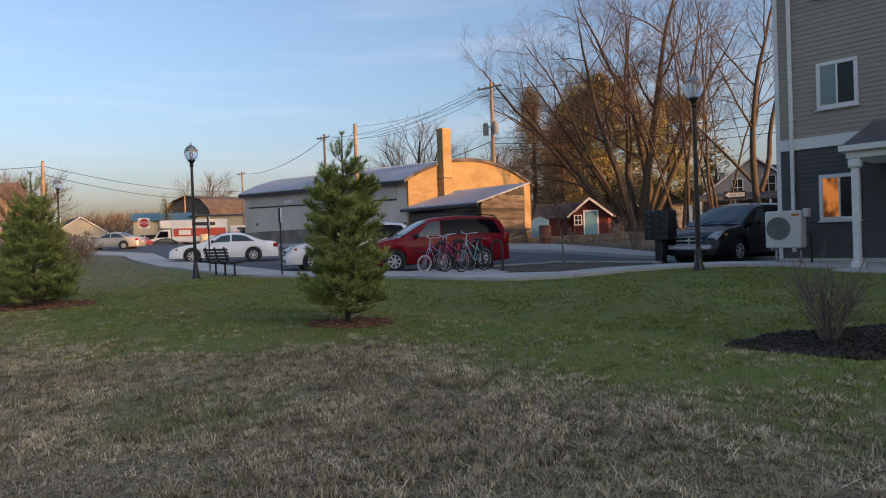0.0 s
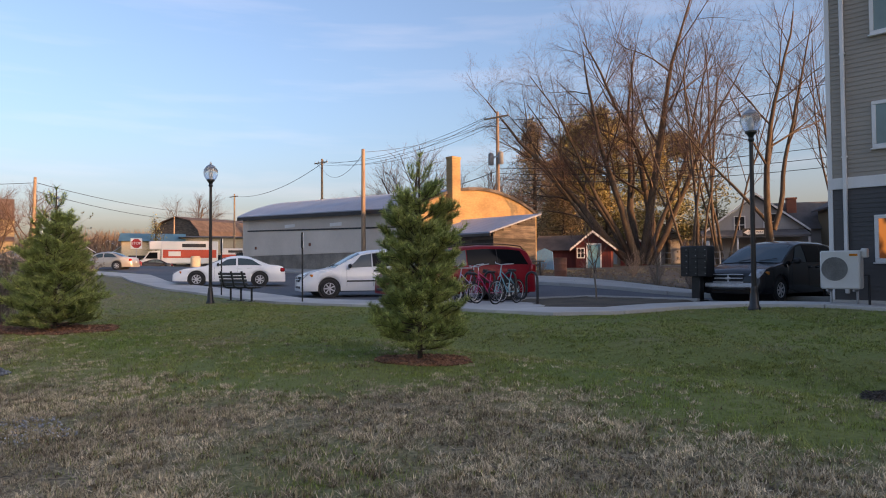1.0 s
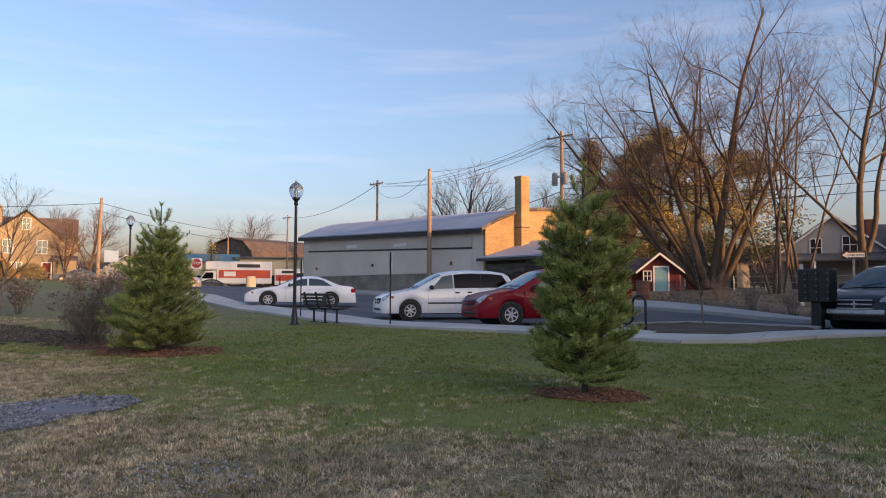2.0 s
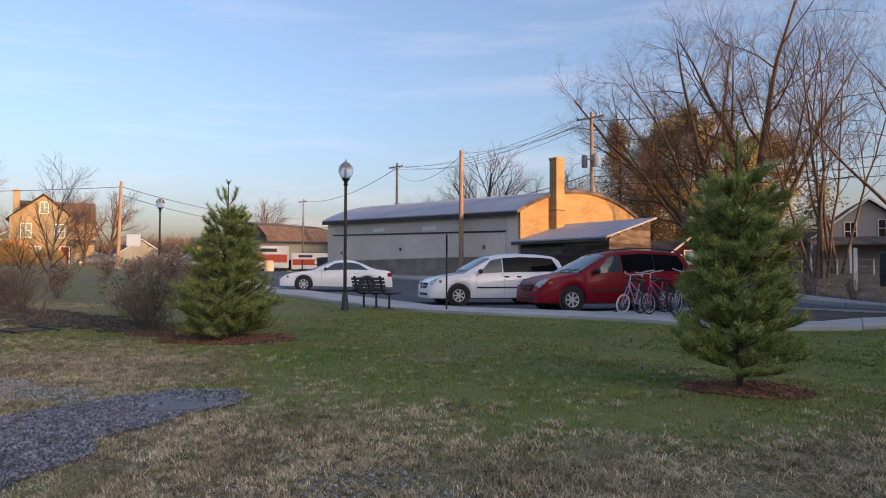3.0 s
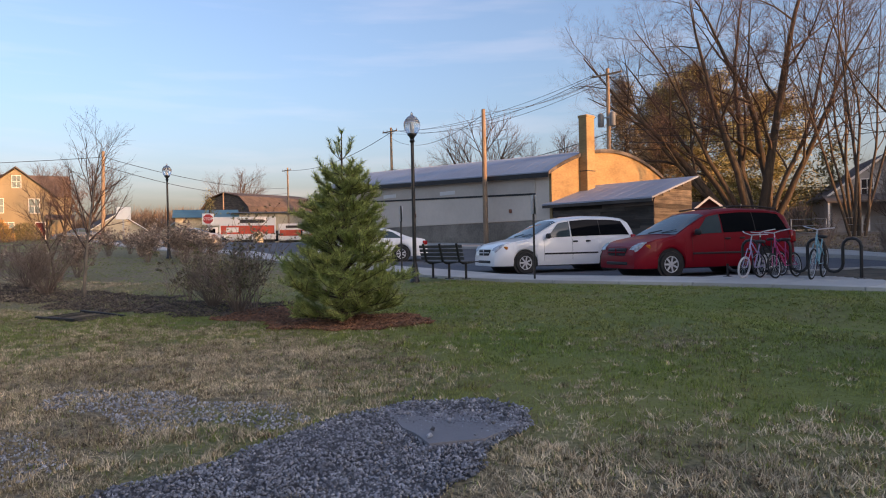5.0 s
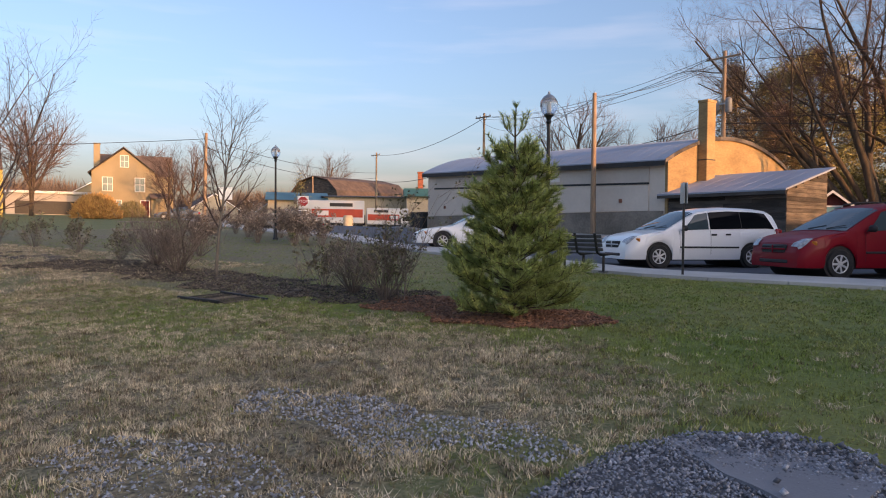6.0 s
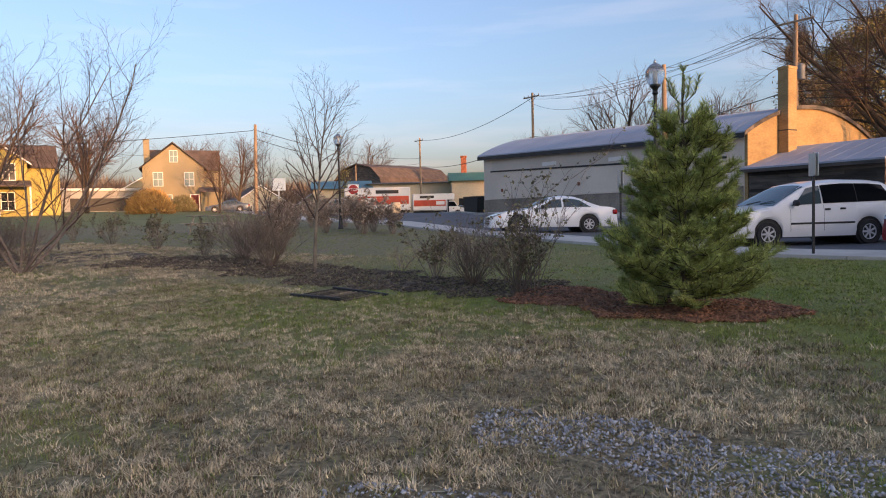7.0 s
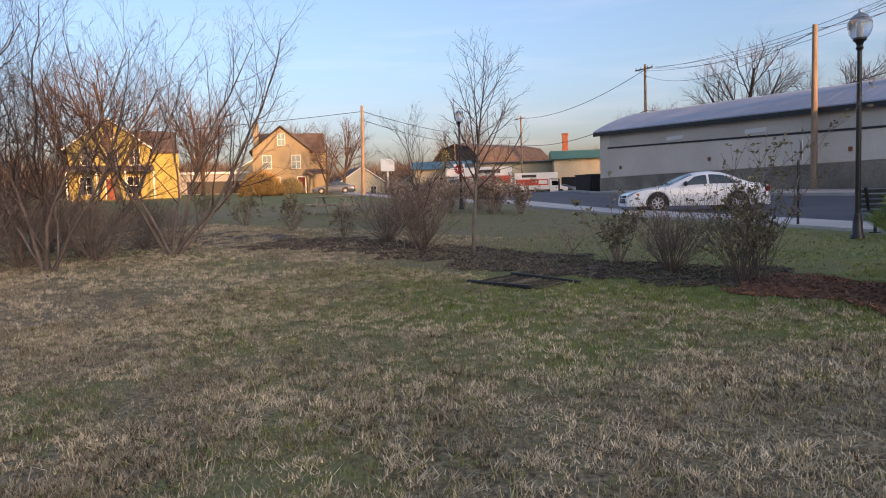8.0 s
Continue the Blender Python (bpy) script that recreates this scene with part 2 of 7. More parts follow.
M_RED_BOARD = mat("barn red boards", (0.17, 0.035, 0.03), (0.12, 0.028, 0.025), 1.0, 14, 0.85, 0.15, island=0.1, stretch=(5, 5, 1))
M_BLUE_DOOR = mat("turquoise door paint", (0.16, 0.36, 0.42), (0.13, 0.30, 0.36), 1.0, 14, 0.6, 0.05)
M_TARP = mat("blue plastic tarp", (0.10, 0.24, 0.42), (0.08, 0.2, 0.36), 1.0, 10, 0.5, 0.2)
M_RUST = mat("rusty steel drum", (0.26, 0.10, 0.06), (0.17, 0.07, 0.045), 3, 25, 0.8, 0.2)
M_STUCCO = mat("tan stucco house wall", (0.31, 0.255, 0.165), (0.265, 0.22, 0.14), 0.5, 8, 0.9, 0.08, fine_mix=0.08)
M_YELLOW = mat("yellow house siding", (0.44, 0.36, 0.11), (0.38, 0.31, 0.09), 0.4, 8, 0.8, 0.06, fine_mix=0.1)
M_TWIG_GREY = mat("grey brown shrub twigs", (0.25, 0.19, 0.155), (0.16, 0.12, 0.10), 3, 25, 0.9, 0.1, island=0.3)
M_PALE_WALL = mat("pale house siding", (0.38, 0.37, 0.36), (0.32, 0.31, 0.30), 0.4, 8, 0.8, 0.06, fine_mix=0.1)
M_CREAM = mat("cream commercial wall", (0.52, 0.46, 0.34), (0.46, 0.40, 0.30), 0.3, 6, 0.85, 0.05)
M_TEAL = mat("teal roof sheet", (0.08, 0.20, 0.24), (0.07, 0.17, 0.2), 0.5, 6, 0.5, 0.05)
M_GREEN_ROOF = mat("green roof sheet", (0.07, 0.19, 0.11), (0.06, 0.16, 0.09), 0.5, 6, 0.5, 0.05)
M_BRICK_RED = mat("red brick far", (0.30, 0.10, 0.06), (0.22, 0.08, 0.05), 2, 8, 0.9, 0.1)
M_SIGN_RED = mat("stop sign red", (0.50, 0.02, 0.025), None, 3, 30, 0.4, 0.0, fine_mix=0.03)
M_SIGN_WHITE = mat("sign white", (0.78, 0.78, 0.76), (0.72, 0.72, 0.70), 3, 30, 0.45, 0.0, fine_mix=0.03)
M_TRUCK_WHITE = mat("truck box white", (0.72, 0.72, 0.72), (0.66, 0.66, 0.66), 0.5, 20, 0.5, 0.0, fine_mix=0.04)
M_TRUCK_ORANGE = mat("truck stripe orange red", (0.60, 0.07, 0.03), None, 0.5, 20, 0.5, 0.0, fine_mix=0.04)
M_AC = mat("off white enamel", (0.66, 0.65, 0.61), (0.60, 0.59, 0.56), 1.5, 30, 0.45, 0.02, fine_mix=0.04)
M_AC_GREY = mat("grey fan grille", (0.22, 0.22, 0.21), None, 4, 40, 0.5, 0.05)
M_PINK = mat("pink bicycle paint", (0.55, 0.06, 0.20), None, 4, 40, 0.35, 0, coat=0.5)
M_LILAC = mat("lilac bicycle paint", (0.45, 0.38, 0.62), None, 4, 40, 0.35, 0, coat=0.5)
M_AQUA = mat("aqua bicycle paint", (0.22, 0.50, 0.60), None, 4, 40, 0.35, 0, coat=0.5)
M_WHITE_TYRE = mat("white rubber tyre", (0.62, 0.60, 0.60), None, 4, 40, 0.7, 0)
M_HILL = mat("wooded distant hill", (0.16, 0.15, 0.17), (0.12, 0.115, 0.13), 0.01, 0.08, 1.0, 0.0)
M_WOODLAND = mat("far bare woods", (0.20, 0.135, 0.095), (0.13, 0.095, 0.07), 0.1, 0.8, 1.0, 0.0, island=0.3)
M_PALE_TABLE = mat("weathered picnic wood", (0.42, 0.36, 0.28), (0.30, 0.25, 0.2), 3, 20, 0.9, 0.2)


def frosted():
    """The clear ribbed plastic of the lamp globes."""
    m = bpy.data.materials.new("clear ribbed globe")
    m.use_nodes = True
    b = m.node_tree.nodes["Principled BSDF"]
    b.inputs["Base Color"].default_value = (0.74, 0.78, 0.82, 1)
    b.inputs["Roughness"].default_value = 0.2
    b.inputs["Transmission Weight"].default_value = 0.8
    b.inputs["IOR"].default_value = 1.18
    return m


M_GLOBE = frosted()


# ---- mesh helpers ----
class MB:
    """Gathers the vertices and faces of one mesh."""

    def __init__(self):
        self.v, self.f = [], []

    def add(self, verts, faces):
        o = len(self.v)
        self.v.extend(tuple(p) for p in verts)
        self.f.extend(tuple(i + o for i in fc) for fc in faces)
        return self

    def box(self, c, s, m=None, bevel=0.0):
        x, y, z = s[0] / 2, s[1] / 2, s[2] / 2
        if bevel:
            b = min(bevel, x * 0.9, y * 0.9, z * 0.9)
            pts = []
            for sz in (-1, 1):
                for sx, sy in ((-1, -1), (1, -1), (1, 1), (-1, 1)):
                    pts += [(sx * (x - b), sy * (y - b), sz * z), (sx * x, sy * (y - b), sz * (z - b)), (sx * (x - b), sy * y, sz * (z - b))]
            bmx = bmesh.new()
            for p in pts:
                bmx.verts.new(p)
            bmesh.ops.convex_hull(bmx, input=list(bmx.verts))
            bmx.verts.index_update()
            vs = [Vector(v.co) for v in bmx.verts]
            fs = [tuple(v.index for v in fc.verts) for fc in bmx.faces]
            bmx.free()
        else:
            vs = [Vector((a * x, b2 * y, d * z)) for d in (-1, 1) for a, b2 in ((-1, -1), (1, -1), (1, 1), (-1, 1))]
            fs = [(3, 2, 1, 0), (4, 5, 6, 7), (0, 1, 5, 4), (1, 2, 6, 5), (2, 3, 7, 6), (3, 0, 4, 7)]
        c = Vector(c)
        vs = [(m @ v if m else v) + c for v in vs]
        return self.add(vs, fs)

    def tube(self, pts, radii, n=8, caps=True):
        """A round tube through the points, with a radius for each."""
        pts = [Vector(p) for p in pts]
        if not hasattr(radii, "__len__"):
            radii = [radii] * len(pts)
        o = len(self.v)
        side = None
        for i, p in enumerate(pts):
            d = (pts[min(i + 1, len(pts) - 1)] - pts[max(i - 1, 0)])
            if d.length < 1e-9:
                d = Vector((0, 0, 1))
            d.normalize()
            if side is None:
                side = d.orthogonal().normalized()
            else:
                side = side - d * side.dot(d)
                side = side.normalized() if side.length > 1e-6 else d.orthogonal().normalized()
            other = d.cross(side)
            for k in range(n):
                a = 2 * math.pi * k / n
                q = p + (side * math.cos(a) + other * math.sin(a)) * radii[i]
                self.v.append((q.x, q.y, q.z))
        for i in range(len(pts) - 1):
            for k in range(n):
                a, b = o + i * n + k, o + i * n + (k + 1) % n
                self.f.append((a, b, b + n, a + n))
        if caps:
            self.f.append(tuple(o + k for k in reversed(range(n))))
            e = o + (len(pts) - 1) * n
            self.f.append(tuple(e + k for k in range(n)))
        return self

    def lathe(self, prof, n=20, c=(0, 0, 0), cap=True):
        """A turned shape about the z axis from (radius, height) pairs."""
        o = len(self.v)
        for r, z in prof:
            for k in range(n):
                a = 2 * math.pi * k / n
                self.v.append((c[0] + r * math.cos(a), c[1] + r * math.sin(a), c[2] + z))
        for i in range(len(prof) - 1):
            for k in range(n):
                a, b = o + i * n + k, o + i * n + (k + 1) % n
                self.f.append((a, b, b + n, a + n))
        if cap:
            self.f.append(tuple(o + k for k in reversed(range(n))))
            e = o + (len(prof) - 1) * n
            self.f.append(tuple(e + k for k in range(n)))
        return self

    def prism(self, poly, axis_vec):
        """A flat outline pushed along a vector."""
        a = Vector(axis_vec)
        n = len(poly)
        vs = [Vector(p) for p in poly] + [Vector(p) + a for p in poly]
        fs = [tuple(reversed(range(n))), tuple(range(n, 2 * n))]
        fs += [(i, (i + 1) % n, n + (i + 1) % n, n + i) for i in range(n)]
        return self.add(vs, fs)

    def ring(self, c, r, tube_r, n=28, k=6, normal=(0, 1, 0)):
        """A hoop about a normal."""
        nz = Vector(normal).normalized()
        ax = nz.orthogonal().normalized()
        ay = nz.cross(ax)
        o = len(self.v)
        for i in range(n):
            a = 2 * math.pi * i / n
            d = ax * math.cos(a) + ay * math.sin(a)
            for j in range(k):
                b = 2 * math.pi * j / k
                p = Vector(c) + d * (r + tube_r * math.cos(b)) + nz * tube_r * math.sin(b)
                self.v.append(tuple(p))
        for i in range(n):
            for j in range(k):
                i2, j2 = (i + 1) % n, (j + 1) % k
                self.f.append((o + i * k + j, o + i2 * k + j, o + i2 * k + j2, o + i * k + j2))
        return self

    def moved(self, m):
        self.v = [tuple(m @ Vector(p)) for p in self.v]
        return self


def mesh_of(name, mb, material, smooth=None):
    me = bpy.data.meshes.new(name)
    me.from_pydata(mb.v, [], mb.f)
    if material:
        me.materials.append(material)
    if smooth:
        me.polygons.foreach_set("use_smooth", [True] * len(me.polygons))
        me.set_sharp_from_angle(angle=radians(smooth))
    me.update()
    return me


def part(name, mb, material, parent, label="", smooth=40):
    ob = new(name, mesh_of(name, mb, material, smooth))
    ob.parent = parent
    if label:
        ob["label"] = label
    return ob


def thing(name, m, label, category, group="", kind=""):
    ob = new(name)
    ob.empty_display_size = 0.2
    ob.matrix_basis = m
    return tagged(ob, label, category, group, kind)


def whole(name, mb, material, label, category, m=None, smooth=40, group="", kind=""):
    ob = new(name, mesh_of(name, mb, material, smooth))
    if m:
        ob.matrix_basis = m
    return tagged(ob, label, category, group, kind)


def fast_mesh(name, verts, quads, material):
    """A mesh from arrays, for stuff with very many faces."""
    me = bpy.data.meshes.new(name)
    k = quads.shape[1]
    me.vertices.add(len(verts))
    me.vertices.foreach_set("co", np.asarray(verts, dtype=np.float32).ravel())
    me.loops.add(quads.size)
    me.loops.foreach_set("vertex_index", quads.astype(np.int32).ravel())
    me.polygons.add(len(quads))
    me.polygons.foreach_set("loop_start", np.arange(0, quads.size, k, dtype=np.int32))
    me.update(calc_edges=True)
    me.materials.append(material)
    return me


# ---- the lie of the land ----
def sst(a, b, x):
    t = np.clip((x - a) / (b - a), 0, 1)
    return t * t * (3 - 2 * t)


def land(x, y):
    """Height of the ground: a lawn that rises gently, a shallow swale, a car park and a street that climb away."""
    x, y = np.asarray(x, dtype=float), np.asarray(y, dtype=float)
    q, p = 0.428 * x + 0.904 * y, -0.904 * x + 0.428 * y
    z = 0.033 * np.maximum(y, -20)
    z = np.where(z < 0.40, z, 0.40 + 0.09 * (1 - np.exp(-np.maximum(z - 0.40, 0) / 0.09)))
    z = z + 0.03 * np.clip(p - 22, 0, 110) * (1 - sst(15, 40, q))
    z = z + (0.075 * np.clip(q - 17, 0, 8)) * (1 - 0.95 * sst(-7, 0, x) * (1 - sst(26, 45, y))) + 0.02 * np.clip(q - 25, 0, 60)
    z = z - 0.19 * np.exp(-((q - 8.3) / 0.95) ** 2) * sst(-11, -7, x)
    z = z + 0.13 * np.exp(-((x - 0.5) ** 2 + (y - 17.5) ** 2) / 9)
    return z


def gz(x, y):
    return float(land(x, y))


U, V = Vector((0.9037, -0.4282, 0)), Vector((0.4282, 0.9037, 0))
YAW_U = math.degrees(math.atan2(U.y, U.x))


def lumps(x, y, s, seed=0.0):
    """A soft noise over the plan, about -1 to 1."""
    return np.array([noise.noise(Vector((a * s + seed, b * s - seed, seed * 1.7))) for a, b in zip(np.ravel(x), np.ravel(y))]).reshape(np.shape(x))


def dryness(x, y):
    """How dead the turf is: straw near the walk, greener toward the swale, dull olive on the far lawn."""
    edge = 6.3 + 2.6 * sst(-9.6, -13.5, x) + 0.9 * np.exp(-((x + 3.6) / 1.6) ** 2) - 0.9 * sst(-2, 1.5, x)
    a = 1 - sst(-1.0, 1.0, (y - edge) / 1.1 + 0.9 * lumps(x, y, 0.55, 3.1) + 0.5 * lumps(x, y, 1.7, 8.2))
    olive = sst(-14.5, -17.0, x) * np.exp(-((y - 7.7) / 1.9) ** 2)
    a = a * (1 - 0.72 * olive) * (1 - 0.06 * sst(-12.5, -15, x))
    a = a * (1 - 0.5 * sst(0.05, 0.5, lumps(x, y, 0.75, 12.0)))
    a = a + 0.10 * sst(-15.5, -19.0, x)
    a = a + 0.35 * sst(-18.5, -22.5, x) + 0.4 * np.exp(-((y - 11.2) / 1.2) ** 2) * sst(-17, -20, x)
    a = a + 0.28 * sst(0.15, 0.6, lumps(x, y, 0.8, 5.5)) * (y > 7)
    a = a + 0.28 * sst(-13, -18, x) * sst(11.5, 14, y)
    return np.clip(a, 0, 1)


def ground_material():
    m = mat("lawn", (0.115, 0.16, 0.031), (0.18, 0.19, 0.052), 0.5, 22, 0.95, 0.4, fine_mix=0.45)
    nt = m.node_tree
    bsdf = nt.nodes["Principled BSDF"]
    src = bsdf.inputs["Base Color"].links[0].from_socket
    at = nt.nodes.new("ShaderNodeAttribute")
    at.attribute_name = "dry"
    straw = nt.nodes.new("ShaderNodeTexNoise")
    straw.inputs["Scale"].default_value, straw.inputs["Detail"].default_value = 26, 8
    geo = nt.nodes.new("ShaderNodeNewGeometry")
    nt.links.new(geo.outputs["Position"], straw.inputs["Vector"])
    rp = nt.nodes.new("ShaderNodeValToRGB")
    rp.color_ramp.elements[0].position, rp.color_ramp.elements[1].position = 0.3, 0.7
    # dark end: soil, with the shade down between the tufts painted in
    rp.color_ramp.elements[0].color, rp.color_ramp.elements[1].color = (0.05, 0.039, 0.024, 1), (0.36, 0.285, 0.17, 1)
    nt.links.new(straw.outputs["Fac"], rp.inputs["Fac"])
    mx = nt.nodes.new("ShaderNodeMix")
    mx.data_type = "RGBA"
    nt.links.new(at.outputs["Fac"], mx.inputs["Factor"])
    nt.links.new(src, mx.inputs["A"])
    nt.links.new(rp.outputs["Color"], mx.inputs["B"])
    nt.links.new(mx.outputs["Result"], bsdf.inputs["Base Color"])
    return m


def build_ground():
    def line(lo, hi, step, far):
        inner = list(np.arange(lo, hi + step / 2, step))
        out, d = [], step
        while d < far:
            d *= 1.35
            out.append(d)
        acc = np.cumsum(out)
        return np.array([lo - a for a in acc[::-1]] + inner + [hi + a for a in acc])

    xs, ys = line(-45, 8, 0.28, 900), line(-4, 34, 0.28, 900)
    gx, gy = np.meshgrid(xs, ys)
    zz = land(gx, gy)
    near = (gx > -46) & (gx < 9) & (gy > -5) & (gy < 35)
    fine = np.zeros_like(zz)
    fine[near] = 0.018 * lumps(gx[near], gy[near], 1.3, 1.0) + 0.010 * lumps(gx[near], gy[near], 4.0, 2.0)
    hard = sst(16.5, 18, 0.428 * gx + 0.904 * gy - 0.0)
    zz = zz + fine * (1 - hard)
    verts = np.stack([gx.ravel(), gy.ravel(), zz.ravel()], 1)
    ny, nx = gx.shape
    i = np.arange(ny - 1)[:, None] * nx + np.arange(nx - 1)[None, :]
    quads = np.stack([i, i + 1, i + nx + 1, i + nx], -1).reshape(-1, 4)
    me = fast_mesh("ground", verts, quads, ground_material())
    dry = 0.3 + 0.55 * sst(24, 27, gy) * sst(-16, -12, gx)
    dry[near] = dryness(gx[near], gy[near])
    at = me.attributes.new("dry", "FLOAT", "POINT")
    at.data.foreach_set("value", dry.ravel().astype(np.float32))
    me.polygons.foreach_set("use_smooth", [True] * len(me.polygons))
    tagged(new("ground", me), "winter lawn, straw coloured and patchy green", "ground", kind="structure")


build_ground()


def strip(poly_a, poly_b, lift, material, name, label, category, cols=6, sub=1.2):
    """A sheet between two lines of the plan, laid over the land."""
    def resample(poly, n):
        pts = [Vector((a, b, 0)) for a, b in poly]
        ls = [0.0]
        for i in range(len(pts) - 1):
            ls.append(ls[-1] + (pts[i + 1] - pts[i]).length)
        res, k = [], 0
        for j in range(n + 1):
            s = ls[-1] * j / n
            while k < len(pts) - 2 and ls[k + 1] < s:
                k += 1
            res.append(pts[k].lerp(pts[k + 1], (s - ls[k]) / max(1e-6, ls[k + 1] - ls[k])))
        return res

    la = sum((Vector(poly_a[i + 1]) - Vector(poly_a[i])).length for i in range(len(poly_a) - 1))
    n = max(2, int(la / sub))
    ra, rb = resample(poly_a, n), resample(poly_b, n)
    mb = MB()
    vs = []
    for a, b in zip(ra, rb):
        for c in range(cols + 1):
            p = a.lerp(b, c / cols)
            vs.append((p.x, p.y, gz(p.x, p.y) + lift))
    k = cols + 1
    fs = [(i * k + c, i * k + c + 1, (i + 1) * k + c + 1, (i + 1) * k + c) for i in range(n) for c in range(cols)]
    mb.add(vs, fs)
    ob = whole(name, mb, material, label, category, kind="structure", smooth=60)
    return ob, ra, rb


# the path edges, from the building towards the street
EDGE_N = [(6.5, 14.6), (4, 15.8), (1.0, 17.2), (-1.1, 17.6), (-2.1, 17.0), (-3.4, 15.6), (-4.6, 15.3), (-6, 15.8), (-8.3, 16.8), (-12, 17.5), (-13.4, 17.95), (-18.8, 20.9), (-22.4, 22.7), (-28.7, 27.2), (-33, 30.8), (-43, 34.5), (-64, 48.5), (-90, 66)]
EDGE_F = [(7.3, 16.2), (4.6, 17.5), (1.5, 18.9), (-1.3, 19.5), (-2.8, 18.6), (-3.8, 17.0), (-5.0, 17.0), (-6.4, 17.7), (-8.8, 19.0), (-11.4, 19.45), (-13.4, 19.7), (-15, 21.0), (-20.8, 24.2), (-25.7, 26.8), (-29.6, 30.2), (-34, 34.0), (-43.5, 37.5), (-65, 51.0), (-91, 68.5)]
KERB_FAR = [(12, 18.0), (4, 21.5), (-2.0, 23.6), (-3.7, 25.1), (-6.5, 26.6), (-10, 29.5), (-15, 32.2), (-20.6, 34.2), (-23, 35.6), (-34, 41.5), (-47, 56), (-62, 74), (-84, 93), (-110, 118)]
road, _, _ = strip(EDGE_F, KERB_FAR, 0.012, M_ASPHALT, "road", "dark asphalt of the car park and street", "road", cols=14, sub=0.8)


# ---- building beside the path ----
def placed(x, y, yaw=0.0, z=None):
    return pose(x, y, gz(x, y) if z is None else z, 0, 0, yaw)


def lap_siding(mb, x0, x1, z0, z1, pitch=0.11, depth=0.014):
    """Overlapping boards on the plane y = 0, facing -y."""
    z = z0
    while z < z1 - 1e-4:
        t = min(z + pitch, z1)
        mb.add([(x0, -depth, z), (x1, -depth, z), (x1, -0.002, t), (x0, -0.002, t), (x0, 0, z), (x1, 0, z)], [(0, 1, 2, 3), (4, 5, 1, 0)])
        z = t
    return mb


def sash_window(parent, x, z, w, h, left_mat, right_mat, depth=0.03):
    """A sliding window with frame, sill, two panes, on a wall that faces -y."""
    win = part("window", MB().box((x, -depth / 2 - 0.012, z), (w, depth * 0.4, h)), M_TRIM, parent)
    fr = MB()
    b = 0.085
    fr.box((x, -depth, z + h / 2 - b / 2), (w, 0.05, b), bevel=0.008).box((x, -depth, z - h / 2 + b / 2), (w - 2 * 0.004, 0.06, b), bevel=0.008)
    fr.box((x - w / 2 + b / 2, -depth, z), (b, 0.046, h - 2 * b), bevel=0.008).box((x + w / 2 - b / 2, -depth, z), (b, 0.046, h - 2 * b), bevel=0.008)
    fr.box((x, -depth, z), (0.04, 0.042, h - 2 * b), bevel=0.006)
    part("window_frame", fr, M_TRIM, win)
    pw = (w - 2 * b - 0.04) / 2
    for s, mt in ((-1, left_mat), (1, right_mat)):
        part("pane", MB().box((x + s * (0.02 + pw / 2), -depth - 0.004, z), (pw, 0.008, h - 2 * b)), mt, win)
    part("window_sill", MB().box((x, -depth - 0.02, z - h / 2 - 0.02), (w + 0.06, 0.09, 0.035), bevel=0.008), M_TRIM, win)
    return win


